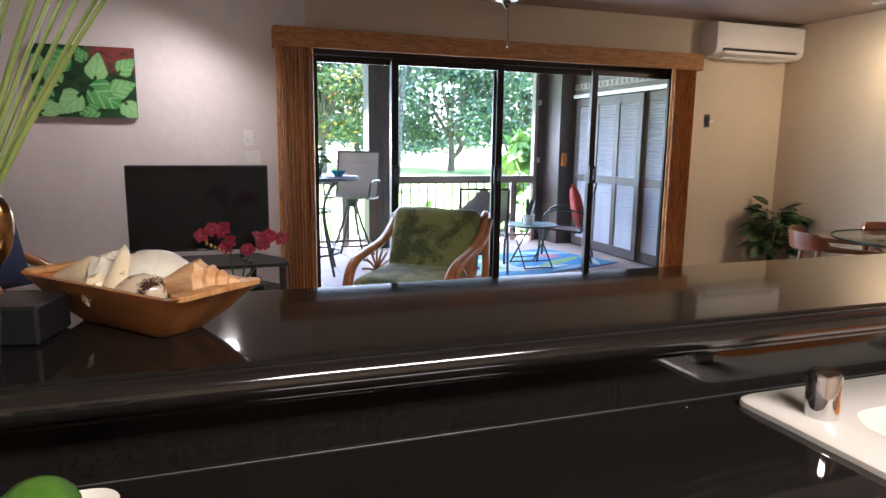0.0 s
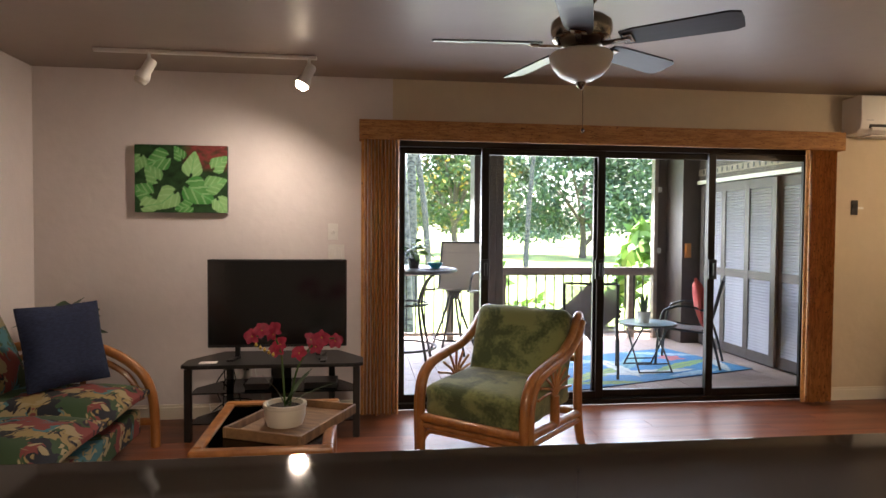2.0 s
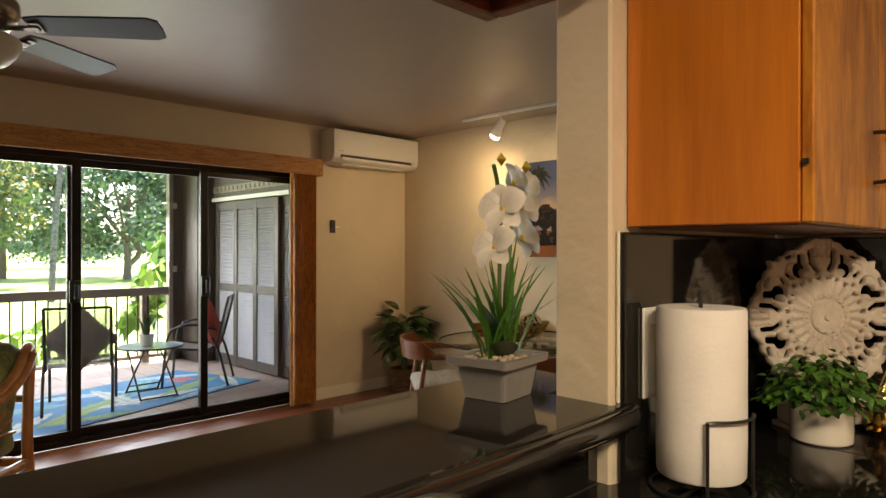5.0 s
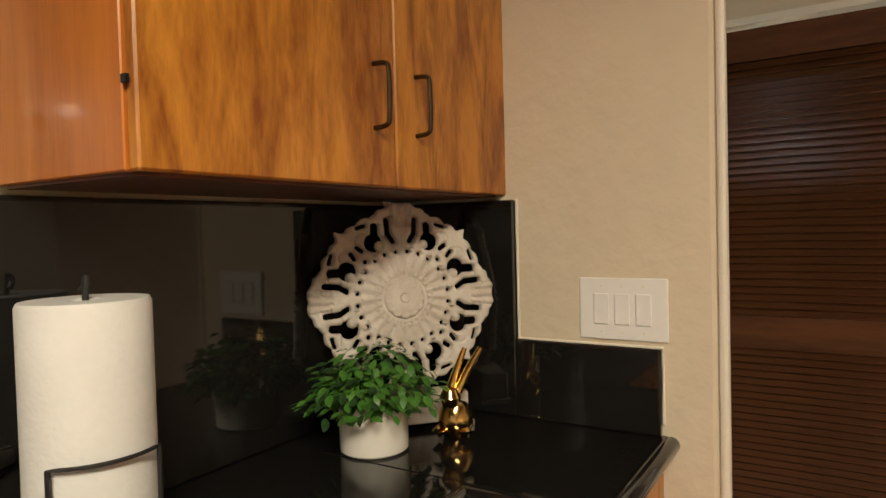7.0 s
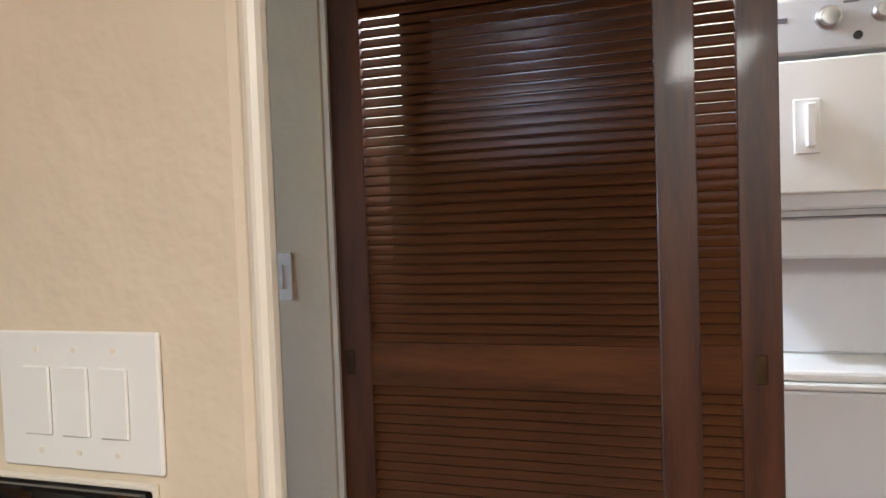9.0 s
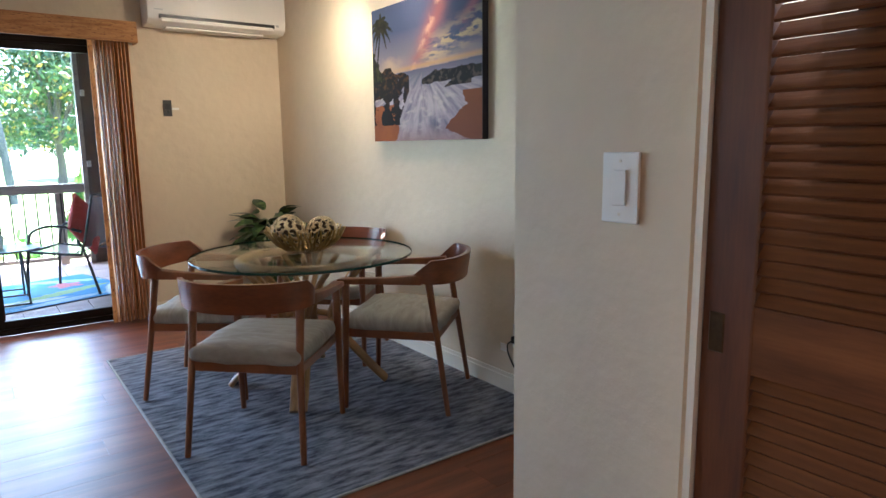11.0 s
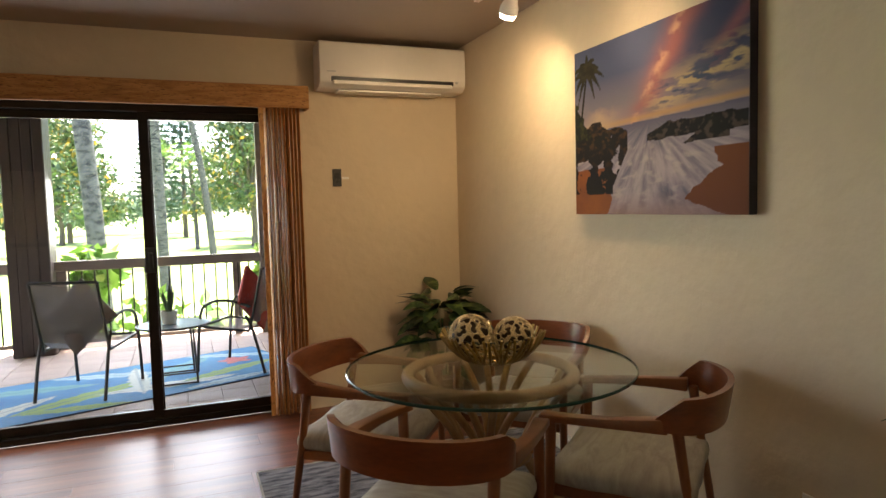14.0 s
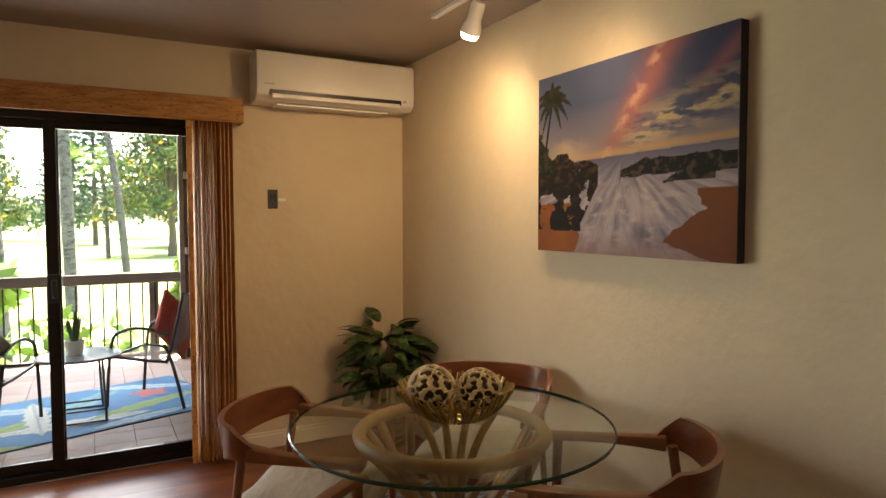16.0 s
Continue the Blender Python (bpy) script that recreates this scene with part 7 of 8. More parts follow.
lanai_louvre(5.80, 6.86, 5.375, 2, "brown framed closet door with grey louvres, rear track")
lanai_louvre(6.80, 8.28, 5.325, 3, "brown framed closet door with grey louvres, front track")
head = empty("closet_header", pose(0, 0, 0), "brown header board with a pale track over the lanai closet", "trim")
part("pale_track", box(5.30, 5.345, 5.76, 8.33, 1.965, 2.01), M_WHITE, head, "pale painted door track")
part("header_board", box(5.33, 5.418, 5.76, 8.33, 2.012, 2.619), M_LANAI_BROWN, head)
part("vent_strip", box(5.318, 5.33, 5.76, 8.33, 2.07, 2.15), M_RAILWOOD, head)
for k in range(24):
    part("vent_slot", box(5.314, 5.3185, 5.85 + k * 0.102, 5.875 + k * 0.102, 2.085, 2.135), M_BLACK, head)
spot = empty("recessed_light", pose(4.95, 7.6, 2.619), "small lit recessed light in the lanai ceiling", "light")
part("trim", lathe([(0.05, -0.004), (0.07, -0.004), (0.07, 0), (0.05, 0)], 24), M_WHITE, spot)
part("lens", lathe([(0, -0.002), (0.049, -0.002)], 24), M_BULB, spot, "lit lamp lens")
downlight = empty("wooden_plaque", pose(5.20, 8.358, LANAI_Z), "small honey wood plaque on the lanai end wall", "plaque")
part("body", box(-0.04, 0.04, -0.022, 0.0, 1.08, 1.26, bevel=0.004), M_KOA_PLAIN, downlight)
part("raised_panel", box(-0.028, 0.028, -0.030, -0.0225, 1.10, 1.24, bevel=0.003), M_KOA_PLAIN, downlight)


def lanai_rug_colour(u, v):
    """Blue ground with large pale, teal and green leaf strokes and a pink bloom."""
    c = blend((0.045, 0.20, 0.44), (0.11, 0.37, 0.60), fbm(u * 2, v, 3))
    for k, (x, y, L, a) in enumerate(((0.12, 0.3, 0.20, 30), (0.22, 0.75, 0.22, -20), (0.36, 0.35, 0.24, 20), (0.46, 0.8, 0.2, 150), (0.58, 0.25, 0.22, -10), (0.66, 0.65, 0.24, 40), (0.80, 0.35, 0.2, 15), (0.88, 0.8, 0.18, -35), (0.95, 0.25, 0.15, 60), (0.05, 0.85, 0.16, 70), (0.3, 0.1, 0.16, 160), (0.74, 0.08, 0.16, 5), (0.52, 0.52, 0.2, 80))):
        dx, dy = (u - x) * 2.0, v - y
        ca, sa = math.cos(radians(a)), math.sin(radians(a))
        p, q = (dx * ca + dy * sa) / (L * 2), (-dx * sa + dy * ca) / (L * 0.7)
        if abs(p) < 1 and abs(q) < 0.55 * (1 - p * p) * (1 - 0.25 * abs(math.sin(p * 12))):
            c = ((0.62, 0.68, 0.62), (0.20, 0.46, 0.50), (0.30, 0.46, 0.16), (0.42, 0.62, 0.70))[k % 4]
            if abs(q) < 0.05:
                c = blend(c, (0.05, 0.2, 0.3), 0.5)
    if math.hypot((u - 0.86) * 2, v - 0.62) < 0.10 * (1 + 0.25 * math.sin(5 * math.atan2(v - 0.62, (u - 0.86) * 2))):
        c = (0.62, 0.20, 0.20)
    return c


orug = tagged(new("lanai_rug"), "bright blue leaf-patterned outdoor rug", "rug")
orug.matrix_basis = pose(3.70, 7.02, LANAI_Z + 0.001, 0, 0, 18)
bm = box(-1.30, 1.30, -0.62, 0.62, 0, 0.006)
part("backing", bm, mat("dark_rug_edge", (0.02, 0.05, 0.10), 0.9, vary=0.2, scale=20), orug)
nx, ny = 150, 72
verts = [(-1.29 + 2.58 * i / nx, -0.61 + 1.22 * j / ny, 0.0075) for j in range(ny + 1) for i in range(nx + 1)]
me = bpy.data.meshes.new("printed_pile")
me.from_pydata(verts, [], [(j * (nx + 1) + i, j * (nx + 1) + i + 1, (j + 1) * (nx + 1) + i + 1, (j + 1) * (nx + 1) + i) for j in range(ny) for i in range(nx)])
ca_ = me.color_attributes.new("paint", "FLOAT_COLOR", "POINT")
for k, (x, y, z) in enumerate(verts):
    ca_.data[k].color = (*lanai_rug_colour((x + 1.29) / 2.58, (y + 0.61) / 1.22), 1)
me.materials.append(M_PAINTED)
pile = new("printed_pile", me)
pile.parent = orug



def open_weave(m, share):
    """Lets part of the light through a woven mesh cloth."""
    n, l = m.node_tree.nodes, m.node_tree.links
    tr, mx = n.new("ShaderNodeBsdfTransparent"), n.new("ShaderNodeMixShader")
    mx.inputs[0].default_value = share
    l.new(n["Principled BSDF"].outputs[0], mx.inputs[1]), l.new(tr.outputs[0], mx.inputs[2])
    l.new(mx.outputs[0], n["Material Output"].inputs[0])
    return m


M_SLING = open_weave(mat("grey_sling_mesh", (0.30, 0.28, 0.265), 0.7, vary=0.15, scale=60, bump=0.2, bump_scale=300), 0.42)


def sling_chair(m, pillow, plabel, z0):
    """Patio chair: bent steel tube, sling seat and back, curved arms. Faces +y."""
    c = empty("patio_chair", m, "dark steel patio chair with a grey mesh sling", "chair", "patio chairs on the lanai")
    for s in (-1, 1):
        x = 0.25 * s
        part("side_tube", tube([(x, 0.24, 0.40), (x, -0.16, 0.37), (x, -0.24, 0.42), (x, -0.36, 0.90)], 0.013, 8, smooth_steps=4), M_BLACKSTEEL, c, smooth=True)
        part("arm_leg", tube([(x + 0.02 * s, 0.27, 0.0), (x + 0.02 * s, 0.22, 0.50), (x + 0.02 * s, 0.12, 0.61), (x + 0.02 * s, -0.05, 0.63), (x + 0.02 * s, -0.25, 0.58)], 0.013, 8, smooth_steps=4), M_BLACKSTEEL, c, smooth=True)
        part("rear_leg", tube([(x + 0.01 * s, -0.36, 0.0), (x + 0.01 * s, -0.27, 0.35), (x, -0.20, 0.50)], 0.013, 8, smooth_steps=3), M_BLACKSTEEL, c, smooth=True)
    part("top_bar", tube([(-0.25, -0.36, 0.90), (0.25, -0.36, 0.90)], 0.013, 8), M_BLACKSTEEL, c, smooth=True)
    part("front_bar", tube([(-0.25, 0.24, 0.40), (0.25, 0.24, 0.40)], 0.013, 8), M_BLACKSTEEL, c, smooth=True)
    bm = bmesh.new()
    prof = [(0.24, 0.402), (0.05, 0.375), (-0.14, 0.37), (-0.235, 0.43), (-0.30, 0.67), (-0.355, 0.885)]
    rows = [[bm.verts.new((x, y, z - (0.012 if x == 0 else 0))) for x in (-0.24, 0, 0.24)] for y, z in prof]
    for a, b in zip(rows, rows[1:]):
        bm.faces.new((a[0], a[1], b[1], b[0])), bm.faces.new((a[1], a[2], b[2], b[1]))
    bmesh.ops.solidify(bm, geom=bm.faces, thickness=0.006)
    part("sling", bm, M_SLING, c, "grey mesh sling", smooth=True)
    p = part("throw_pillow", pillow_mesh(0.42, 0.42, 0.14), pillow, None, "", m @ pose(0, -0.16, 0.62, 76, 0, 0) @ pose(0, 0, 0, 0, 0, 45), smooth=True)
    tagged(p, plabel, "pillow")


Z1 = LANAI_Z + 0.009
sling_chair(pose(3.42, 6.93, Z1, 0, 0, -20), M_TAUPECLOTH, "taupe throw pillow on a patio chair", 0)
sling_chair(pose(4.58, 7.20, Z1, 0, 0, 57), M_REDCLOTH, "coral red throw pillow on a patio chair", 0)

stable = empty("folding_side_table", pose(4.03, 6.95, Z1), "small round glass patio table on crossed steel legs", "side table")
part("glass_top", lathe([(0, 0.462), (0.28, 0.462), (0.28, 0.470), (0, 0.470)], 40), mat("pale_blue_glass_top", (0.42, 0.58, 0.62), 0.12, vary=0.06, scale=5), stable, "pale blue glass top")
part("rim", tube([(0.285 * math.cos(2 * math.pi * k / 40), 0.285 * math.sin(2 * math.pi * k / 40), 0.465) for k in range(40)], 0.009, 8, closed=True), M_BLACKSTEEL, stable, smooth=True)
for s in (-1, 1):
    part("crossed_leg", tube([(0.17 * s, -0.22, 0.0), (0.15 * s, 0.20, 0.455)], 0.009, 8), M_BLACKSTEEL, stable, smooth=True)
    part("crossed_leg", tube([(0.15 * s, 0.22, 0.0), (0.13 * s, -0.20, 0.455)], 0.009, 8), M_BLACKSTEEL, stable, smooth=True)
for y, z, w in ((-0.15, 0.075, 0.165), (0.15, 0.075, 0.145), (-0.22, 0.008, 0.17), (0.22, 0.008, 0.15)):
    part("cross_bar", tube([(-w, y, z), (w, y, z)], 0.007, 6), M_BLACKSTEEL, stable, smooth=True)
succ = empty("potted_plant", pose(4.0, 6.97, Z1 + 0.4715), "upright spiky succulent in a pale pot", "plant")
part("pot", lathe([(0, 0), (0.055, 0), (0.07, 0.11), (0.062, 0.11), (0.058, 0.09), (0, 0.09)], 26), M_ENAMEL, succ, smooth=True)
for k in range(9):
    part("spike_leaf", leaf(0.20 + 0.02 * (k % 3), 0.032, 0.02), M_LEAF, succ, m=Matrix.Translation((0.02 * math.cos(k * 0.7), 0.02 * math.sin(k * 0.7), 0.08)) @ Matrix.Rotation(k * 0.7, 4, "Z") @ Matrix.Rotation(-radians(72 + (k % 3) * 6), 4, "Y"), smooth=True)

btable = empty("bar_table", pose(1.55, 7.25, LANAI_Z + 0.001), "round dark metal bar table set for two", "bar table")
part("top", lathe([(0, 0.985), (0.54, 0.985), (0.555, 0.995), (0.555, 1.01), (0.54, 1.02), (0, 1.02)], 48), mat("slate_table_top", (0.10, 0.10, 0.115), 0.35, vary=0.2, scale=8), btable, smooth=True)
for k in range(4):
    a = radians(35 + 90 * k)
    ca, sa = math.cos(a), math.sin(a)
    part("leg", tube([(0.40 * ca, 0.40 * sa, 0), (0.34 * ca, 0.34 * sa, 0.22), (0.27 * ca, 0.27 * sa, 0.50), (0.26 * ca, 0.26 * sa, 0.72), (0.36 * ca, 0.36 * sa, 0.90), (0.48 * ca, 0.48 * sa, 0.985)], 0.014, 8, smooth_steps=4), M_BLACKSTEEL, btable, smooth=True)
for r, z in ((0.34, 0.22), (0.265, 0.66)):
    part("ring", tube([(r * math.cos(2 * math.pi * k / 40), r * math.sin(2 * math.pi * k / 40), z) for k in range(40)], 0.012, 8, closed=True), M_BLACKSTEEL, btable, smooth=True)
M_TURQ = mat("turquoise_glaze", (0.02, 0.30, 0.42), 0.2, vary=0.1, scale=10, coat=0.4)
for x, y in ((1.86, 7.08), (1.36, 7.02)):
    pm = tagged(part("placemat", lathe([(0, 1.0215), (0.17, 1.0215), (0.17, 1.025), (0, 1.025)], 32), mat("dark_woven_mat", (0.07, 0.055, 0.06), 0.8, vary=0.3, scale=40), None, "", pose(x, y, LANAI_Z)), "round dark woven placemat on the bar table", "placemat", "place settings")
    bw = tagged(part("turquoise_bowl", lathe([(0, 0), (0.035, 0), (0.075, 0.045), (0.08, 0.06), (0.075, 0.06), (0.065, 0.04), (0.03, 0.008), (0, 0.008)], 28), M_TURQ, None, "", pose(x, y, LANAI_Z + 1.0255), smooth=True), "glazed turquoise bowl on a placemat", "bowl", "place settings")
bplant = empty("potted_plant", pose(1.66, 7.22, LANAI_Z + 1.021), "leafy bright plant in a dark pot on the bar table", "plant")
part("pot", lathe([(0, 0), (0.05, 0), (0.065, 0.10), (0.056, 0.10), (0.05, 0.08), (0, 0.08)], 24), M_CHARCOAL, bplant, smooth=True)
spray(bplant, random.Random(3), 22, (0, 0, 0.14), 0.13, 0.12, M_LEAF_BRIGHT, up=(5, 80), stem=M_STALK)

bstool = empty("bar_stool", pose(2.18, 8.02, LANAI_Z + 0.001, 0, 0, 152), "tall swivel bar stool with a tan mesh sling", "bar stool")
M_TANSLING = mat("tan_sling_mesh", (0.30, 0.255, 0.22), 0.7, vary=0.2, scale=50, stretch=(8, 1, 1), bump=0.2, bump_scale=200)
bm = bmesh.new()
rows = [[bm.verts.new((x, y, z)) for x in (-0.25, 0, 0.25)] for y, z in ((0.24, 0.74), (0.0, 0.715), (-0.17, 0.72), (-0.23, 0.80), (-0.27, 1.03), (-0.31, 1.25))]
for a, b in zip(rows, rows[1:]):
    bm.faces.new((a[0], a[1], b[1], b[0])), bm.faces.new((a[1], a[2], b[2], b[1]))
bmesh.ops.solidify(bm, geom=bm.faces, thickness=0.008)
part("sling", bm, M_TANSLING, bstool, "tan mesh sling", smooth=True)
for s in (-1, 1):
    x = 0.26 * s
    part("side_tube", tube([(x, 0.25, 0.735), (x, -0.16, 0.71), (x, -0.23, 0.79), (x, -0.315, 1.26)], 0.014, 8, smooth_steps=4), M_BLACKSTEEL, bstool, smooth=True)
    part("arm", tube([(x, 0.20, 0.73), (x + 0.02 * s, 0.19, 0.88), (x + 0.02 * s, 0.08, 0.93), (x + 0.02 * s, -0.24, 0.92)], 0.013, 8, smooth_steps=4), M_BLACKSTEEL, bstool, smooth=True)
part("top_bar", tube([(-0.26, -0.315, 1.26), (0.26, -0.315, 1.26)], 0.013, 8), M_BLACKSTEEL, bstool, smooth=True)
part("swivel", lathe([(0, 0.62), (0.06, 0.62), (0.08, 0.69), (0.10, 0.71), (0, 0.71)], 24), M_BLACKSTEEL, bstool, smooth=True)
for k in range(4):
    a = radians(45 + 90 * k)
    ca, sa = math.cos(a), math.sin(a)
    part("leg", tube([(0.06 * ca, 0.06 * sa, 0.64), (0.13 * ca, 0.13 * sa, 0.40), (0.30 * ca, 0.30 * sa, 0.0)], 0.014, 8, smooth_steps=4), M_BLACKSTEEL, bstool, smooth=True)
part("foot_ring", tube([(0.235 * math.cos(2 * math.pi * k / 36), 0.235 * math.sin(2 * math.pi * k / 36), 0.17) for k in range(36)], 0.012, 8, closed=True), M_BLACKSTEEL, bstool, smooth=True)

# ---- garden ----
GROUND = -2.0
bm = bmesh.new()
n = 60
gv = []
for i in range(n + 1):
    row = []
    for j in range(n + 1):
        x, y = -400 + 800 * i / n, 9.25 + 600 * (j / n) ** 2
        row.append(bm.verts.new((x, y, GROUND + (0.25 * noise.noise(Vector((x * 0.03, y * 0.03, 0))) if y > 14 else 0))))
    gv.append(row)
for i in range(n):
    for j in range(n):
        bm.faces.new((gv[i][j], gv[i + 1][j], gv[i + 1][j + 1], gv[i][j + 1]))
tagged(part("ground", bm, M_GRASS, smooth=True), "sunlit mown lawn with gentle swells", "lawn", kind="structure")
structure("house_base", box(-2.6, 5.75, 8.9, 9.2, GROUND - 0.1, -0.25), M_LANAI_BROWN, "brown lanai edge beam and wall below")


def foliage_material(name, a, b, c):
    m = bpy.data.materials.new(name)
    m.use_nodes = True
    nn, l = m.node_tree.nodes, m.node_tree.links
    bs = nn["Principled BSDF"]
    g, r = nn.new("ShaderNodeNewGeometry"), nn.new("ShaderNodeValToRGB")
    r.color_ramp.elements[0].color, r.color_ramp.elements[1].color = (*a, 1), (*b, 1)
    e = r.color_ramp.elements.new(0.86)
    e.color = (*b, 1)
    r.color_ramp.elements[2].color = (*c, 1)
    l.new(g.outputs["Random Per Island"], r.inputs[0])
    tr, mx = nn.new("ShaderNodeBsdfTranslucent"), nn.new("ShaderNodeMixShader")
    mx.inputs[0].default_value = 0.26
    bs.inputs["Roughness"].default_value = 0.5
    l.new(r.outputs[0], bs.inputs["Base Color"]), l.new(r.outputs[0], tr.inputs[0])
    l.new(bs.outputs[0], mx.inputs[1]), l.new(tr.outputs[0], mx.inputs[2]), l.new(mx.outputs[0], nn["Material Output"].inputs[0])
    return m


M_FOL_GREEN = foliage_material("tree_leaves", (0.026, 0.064, 0.034), (0.060, 0.115, 0.058), (0.105, 0.18, 0.08))
M_FOL_YELLOW = foliage_material("flowering_tree_leaves", (0.028, 0.066, 0.024), (0.078, 0.13, 0.042), (0.48, 0.30, 0.045))
M_FOL_DARK = foliage_material("far_wood_leaves", (0.030, 0.070, 0.046), (0.058, 0.11, 0.066), (0.085, 0.15, 0.08))
M_FOL_HEDGE = foliage_material("garden_shrub_leaves", (0.06, 0.15, 0.025), (0.17, 0.32, 0.05), (0.34, 0.44, 0.10))
M_BARK = mat("grey_bark", (0.13, 0.105, 0.085), 0.9, vary=0.4, scale=3, stretch=(4, 4, 0.8), bump=0.6, bump_scale=12)
M_PALMBARK = mat("ringed_palm_bark", (0.105, 0.10, 0.108), 0.9, second=(0.024, 0.024, 0.030), contrast=(0.40, 0.56), scale=5, stretch=(0.9, 0.9, 2.5), bump=0.7, bump_scale=9)


def leaf_cloud(name, centres, per, spread, size, seed, material, parent=None, flat=0.8):
    """Many small leaf quads scattered about clump centres."""
    r = np.random.RandomState(seed)
    c = np.repeat(np.array(centres, float), per, axis=0)
    d = r.normal(size=c.shape)
    d /= np.linalg.norm(d, axis=1)[:, None]
    p = c + d * (spread * r.uniform(0.25, 1.0, (len(c), 1)) ** 0.6) * np.array((1, 1, flat))
    u = r.normal(size=c.shape)
    u /= np.linalg.norm(u, axis=1)[:, None]
    w = np.cross(u, d + 0.3 * r.normal(size=c.shape))
    w /= np.linalg.norm(w, axis=1)[:, None]
    s = size * r.uniform(0.6, 1.3, (len(c), 1))
    v = np.stack((p - u * s, p + w * s * 0.45, p + u * s, p - w * s * 0.45), axis=1).reshape(-1, 3)
    me = bpy.data.meshes.new(name)
    me.from_pydata(v.tolist(), [], np.arange(len(v)).reshape(-1, 4).tolist())
    me.materials.append(material)
    ob = new(name, me)
    ob.parent = parent
    return ob


def broad_tree(x, y, height, radius, seed, material, label, fork=False):
    t = empty("tree", pose(x, y, GROUND - 0.1), label, "tree", "trees on the lawn")
    r = random.Random(seed)
    h0 = height * 0.28
    trunk = tube([(0, 0, 0), (0.1, 0, h0 * 0.5), (0.0, 0.1, h0), (0.2, 0, height * 0.55)], height * 0.028, 9, smooth_steps=3, taper=0.45)
    if fork:
        put(trunk, tube([(0.05, 0, h0 * 0.35), (radius * 0.14, 0, h0 * 0.7), (0.1, 0, h0 * 1.15)], height * 0.018, 8, smooth_steps=4))
    part("trunk", trunk, M_BARK, t, smooth=True)
    centres = []
    for k in range(11):
        a, el = r.uniform(0, 360), r.uniform(5, 65)
        d = Vector((math.cos(radians(a)) * math.cos(radians(el)), math.sin(radians(a)) * math.cos(radians(el)), math.sin(radians(el))))
        end = Vector((0, 0, h0)) + Vector((d.x * radius * 0.75, d.y * radius * 0.75, d.z * (height - h0) * 0.8))
        part("limb", tube([(0, 0, h0 * 0.9), Vector((0, 0, h0)).lerp(end, 0.5) + Vector((0, 0, 0.4)), end], height * 0.010, 6, smooth_steps=3, taper=0.4), M_BARK, t, smooth=True)
    for k in range(58):
        a, el, q = r.uniform(0, 360), r.uniform(-12, 90), r.uniform(0.45, 1.0) ** 0.7
        centres.append((math.cos(radians(a)) * math.cos(radians(el)) * radius * q, math.sin(radians(a)) * math.cos(radians(el)) * radius * q, h0 * 1.25 + max(-0.15, math.sin(radians(el))) * (height - h0 * 1.4) * q))
    leaf_cloud("crown", centres, 150, radius * 0.27, radius * 0.042, seed, material, t)
    return t


def palm_tree(x, y, height, r0, lean, seed, label, fronds=16):
    t = empty("palm_tree", pose(x, y, GROUND - 0.1), label, "palm tree", "palms on the lawn")
    part("trunk", tube([(0, 0, 0), (lean * 0.15, 0, height * 0.33), (lean * 0.45, 0, height * 0.66), (lean, 0, height)], r0, 12, smooth_steps=6, taper=0.7), M_PALMBARK, t, smooth=True)
    rnd = random.Random(seed)
    for k in range(fronds):
        az, el, L = k * 360 / fronds + rnd.uniform(-10, 10), rnd.uniform(-20, 60), rnd.uniform(2.0, 2.8)
        bm = bmesh.new()
        pts = [Vector((L * q, 0, L * (0.25 * q - 0.75 * q * q))) for q in [i / 12 for i in range(13)]]
        for i in range(1, 13):
            for s in (-1, 1):
                base, w = pts[i], 0.55 * math.sin(math.pi * (i / 13) ** 0.8) + 0.08
                v = [bm.verts.new(base), bm.verts.new(base + Vector((0.10, 0, 0))), bm.verts.new(base + Vector((0.28, s * w, -0.35 * w)))]
                bm.faces.new(v)
        put(bm, tube(pts, 0.03, 5, taper=0.3))
        part("frond", bm, M_FOL_HEDGE, t, m=Matrix.Translation((lean, 0, height)) @ Matrix.Rotation(radians(az), 4, "Z") @ Matrix.Rotation(-radians(el), 4, "Y"))
    return t


def pine_tree(x, y, height, seed, label):
    t = empty("pine_tree", pose(x, y, GROUND - 0.1), label, "pine tree", "pines behind the lawn")
    part("trunk", tube([(0, 0, 0), (0, 0, height)], height * 0.014, 8, taper=0.2), M_BARK, t)
    centres = []
    r = random.Random(seed)
    for k in range(26):
        z = height * (0.15 + 0.83 * k / 26)
        w = (height - z) * 0.20 + 0.3
        for q in range(7):
            a = q * 0.9 + k * 0.5
            for f in (0.4, 0.75, 1.0):
                centres.append((math.cos(a) * w * f, math.sin(a) * w * f, z + 0.25 * f))
    leaf_cloud("crown", centres, 14, 0.45, 0.24, seed, M_FOL_DARK, t, 0.5)
    return t


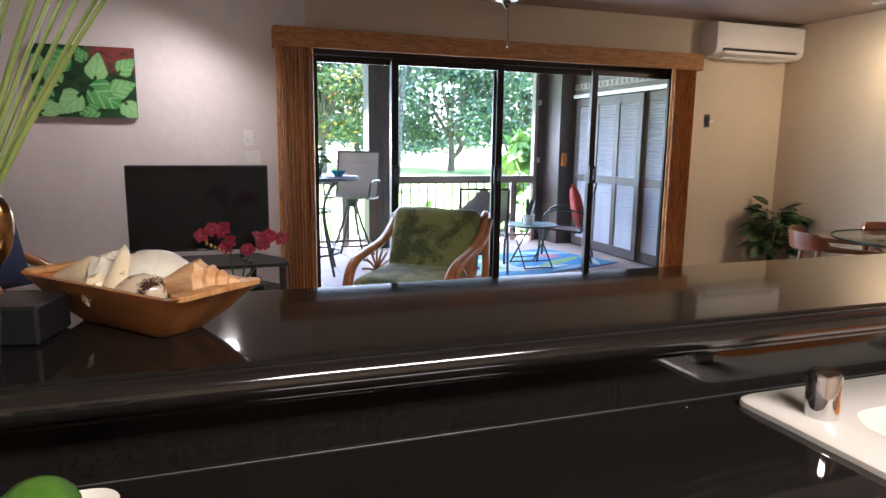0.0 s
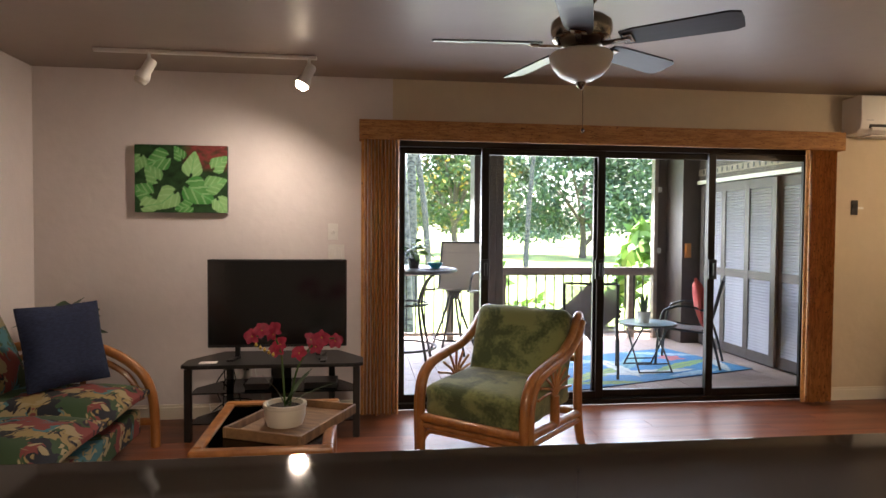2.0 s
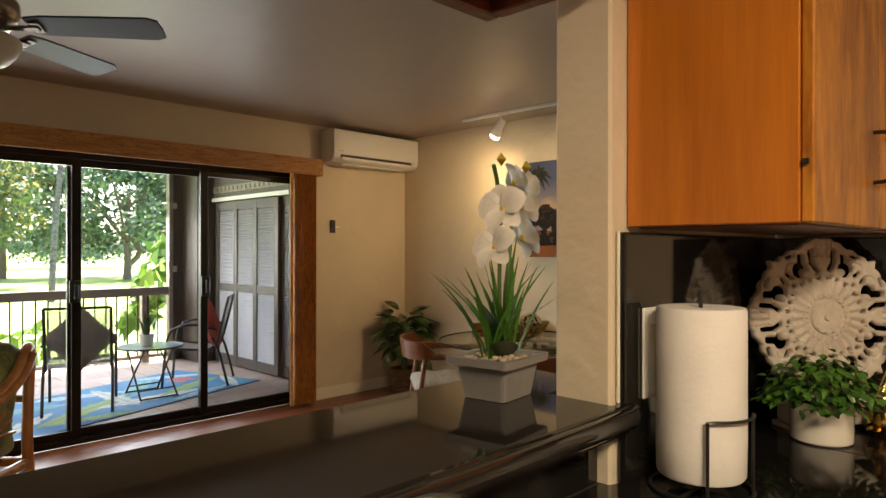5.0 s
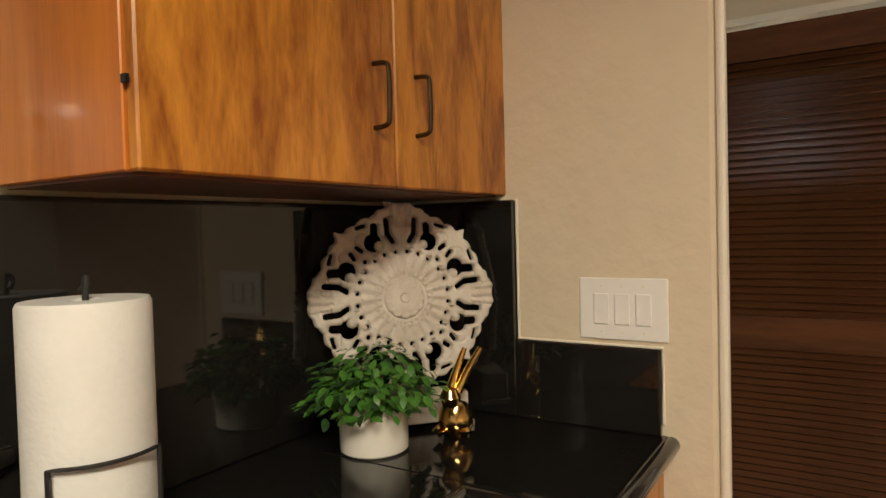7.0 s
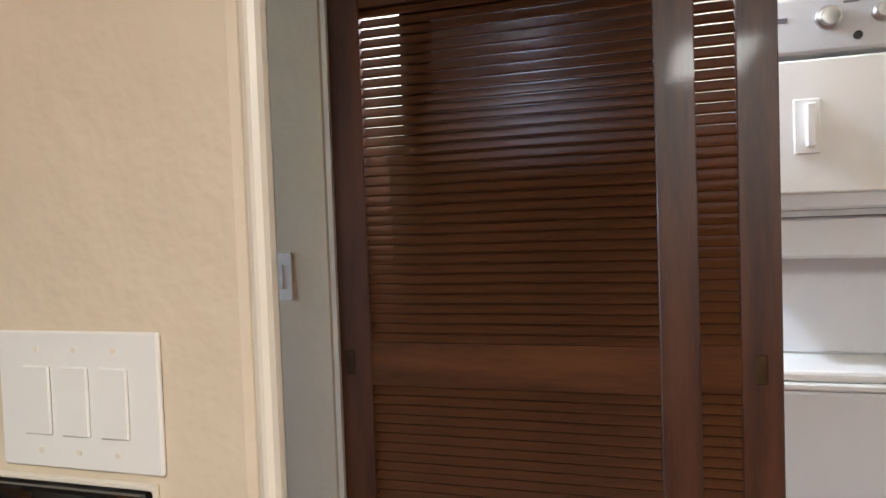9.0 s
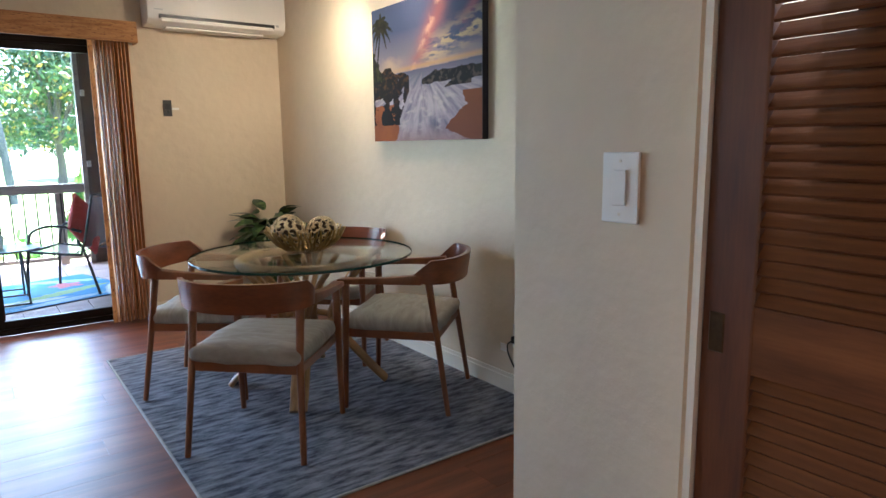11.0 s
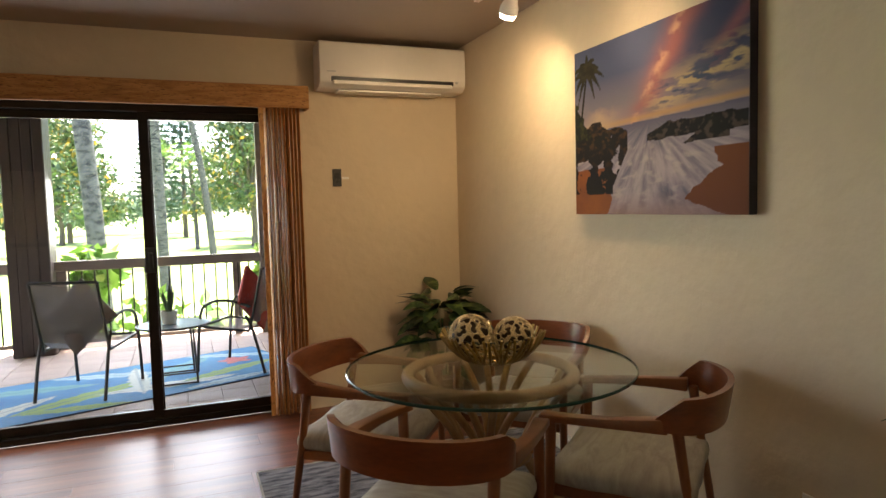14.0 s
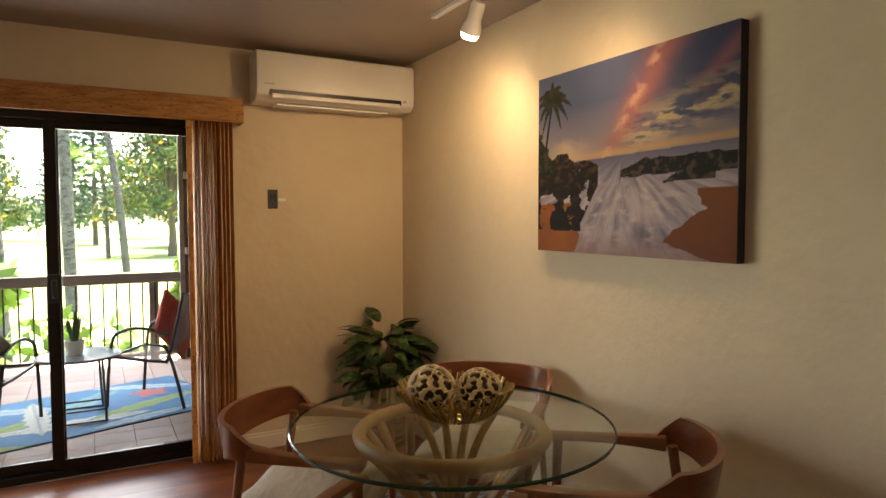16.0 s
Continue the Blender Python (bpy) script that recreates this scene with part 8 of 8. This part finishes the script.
palm_tree(2.35, 18.0, 13, 0.22, -1.2, 1, "tall palm with a thick ringed grey trunk")
palm_tree(3.37, 28.7, 15, 0.22, -0.5, 2, "tall palm with a straight ringed grey trunk")
palm_tree(5.9, 46, 15, 0.24, -2.6, 3, "tall palm with a leaning slender trunk")
palm_tree(12.6, 45, 13, 0.20, 1.2, 4, "slender leaning palm beyond the lanai")
palm_tree(2.2, 70, 9, 0.2, 0.4, 5, "short palm across the lawn with a full crown")
palm_tree(5.2, 64, 8, 0.2, -0.4, 6, "short palm across the lawn in front of trees")
for args in ((27, 74, 16, 9.5, 11, M_FOL_GREEN, "broad dark green tree with a forked trunk", True), (10.5, 66, 15, 6.6, 12, M_FOL_YELLOW, "tree with yellow blossom across the lawn", False),
             (-4.2, 48, 11, 5.0, 13, M_FOL_YELLOW, "yellow flowering tree near the pillar", False), (17.5, 84, 17, 9, 14, M_FOL_YELLOW, "tall tree with scattered yellow blossom", False),
             (40, 80, 18, 11, 15, M_FOL_GREEN, "wide green tree at the edge of the lawn", False), (-15, 60, 16, 9, 16, M_FOL_GREEN, "green tree to one side of the lawn", False),
             (-9, 86, 12, 6, 17, M_FOL_GREEN, "round green tree across the lawn", False), (54, 70, 17, 10, 18, M_FOL_GREEN, "green tree at the far side of the lawn", False)):
    broad_tree(*args)
pine_tree(4.3, 96, 24, 21, "tall dark pine above the far trees")
pine_tree(0.5, 104, 21, 22, "narrow dark pine behind the lawn")
pine_tree(-9, 92, 23, 23, "dark pine at the edge of the wood")
r = np.random.RandomState(6)
far = [(x + r.uniform(-3, 3), 118 + r.uniform(-6, 10) + 0.002 * x * x, GROUND + r.uniform(0.5, 1) * (4.5 + 4.0 * (0.5 + 0.5 * math.sin(x * 0.13)))) for x in np.arange(-110, 150, 1.5) for q in range(4)]
tagged(leaf_cloud("far_woods", far, 42, 2.6, 0.55, 7, M_FOL_DARK), "dense green woods beyond the lawn", "woods", kind="stuff")
hedge = [(x + r.uniform(-0.25, 0.25), 9.9 + r.uniform(-0.35, 1.1), r.uniform(-1.9, -0.15 + 0.35 * math.sin(x * 2.1))) for x in np.arange(-4, 7, 0.34) for q in range(4)]
tagged(leaf_cloud("garden_shrubs", hedge, 26, 0.34, 0.13, 9, M_FOL_HEDGE), "bright green leafy shrubs below the lanai rail", "shrubs", kind="stuff")
high = [(x + r.uniform(-0.15, 0.15), 10.3 + r.uniform(-0.2, 0.4), z) for x, z in ((5.35, 0.75), (5.5, 1.05), (5.6, 1.35), (5.25, 0.4), (2.9, 0.72), (3.2, 0.6), (0.4, 0.55))]
tagged(leaf_cloud("tall_shrubs", high, 45, 0.33, 0.20, 10, M_FOL_HEDGE), "large-leaved yellow-green shrubs above the rail", "shrubs", kind="stuff")

# ---- laid pieces: floor boards and lanai tiles ----
floor = structure("floor", box(LEFT_X - 0.12, 6.2, BACK_Y - 0.12, WALL_Y + 0.05, -0.12, -0.010), M_FLOORBASE, "reddish brown laminate board floor")
plank_me = bpy.data.meshes.new("plank")
bm = box(0, 1.3194, 0, 0.1994, -0.0095, 0, bevel=0.0005)
bm.to_mesh(plank_me), bm.free()
plank_me.materials.append(M_FLOORWOOD)
rows = int((WALL_Y + 0.05 - BACK_Y) / 0.2)
for r in range(rows):
    off = -((r * 0.47) % 1.32)
    n = 0
    while LEFT_X + off + n * 1.32 < 6.1:
        pl = new("plank", plank_me)
        pl.parent = floor
        pl.location = (LEFT_X + off + n * 1.32, WALL_Y + 0.05 - 0.2 - r * 0.2, 0)
        n += 1
tile_me = bpy.data.meshes.new("tile")
bm = box(0.002, 0.246, 0.002, 0.246, -0.012, 0, bevel=0.0015)
bm.to_mesh(tile_me), bm.free()
tile_me.materials.append(M_TILE)
for i in range(21):
    for j in range(14):
        ti = new("tile", tile_me)
        ti.parent = lanai_floor
        ti.location = (0.15 + i * 0.248, 5.70 + j * 0.248, LANAI_Z)
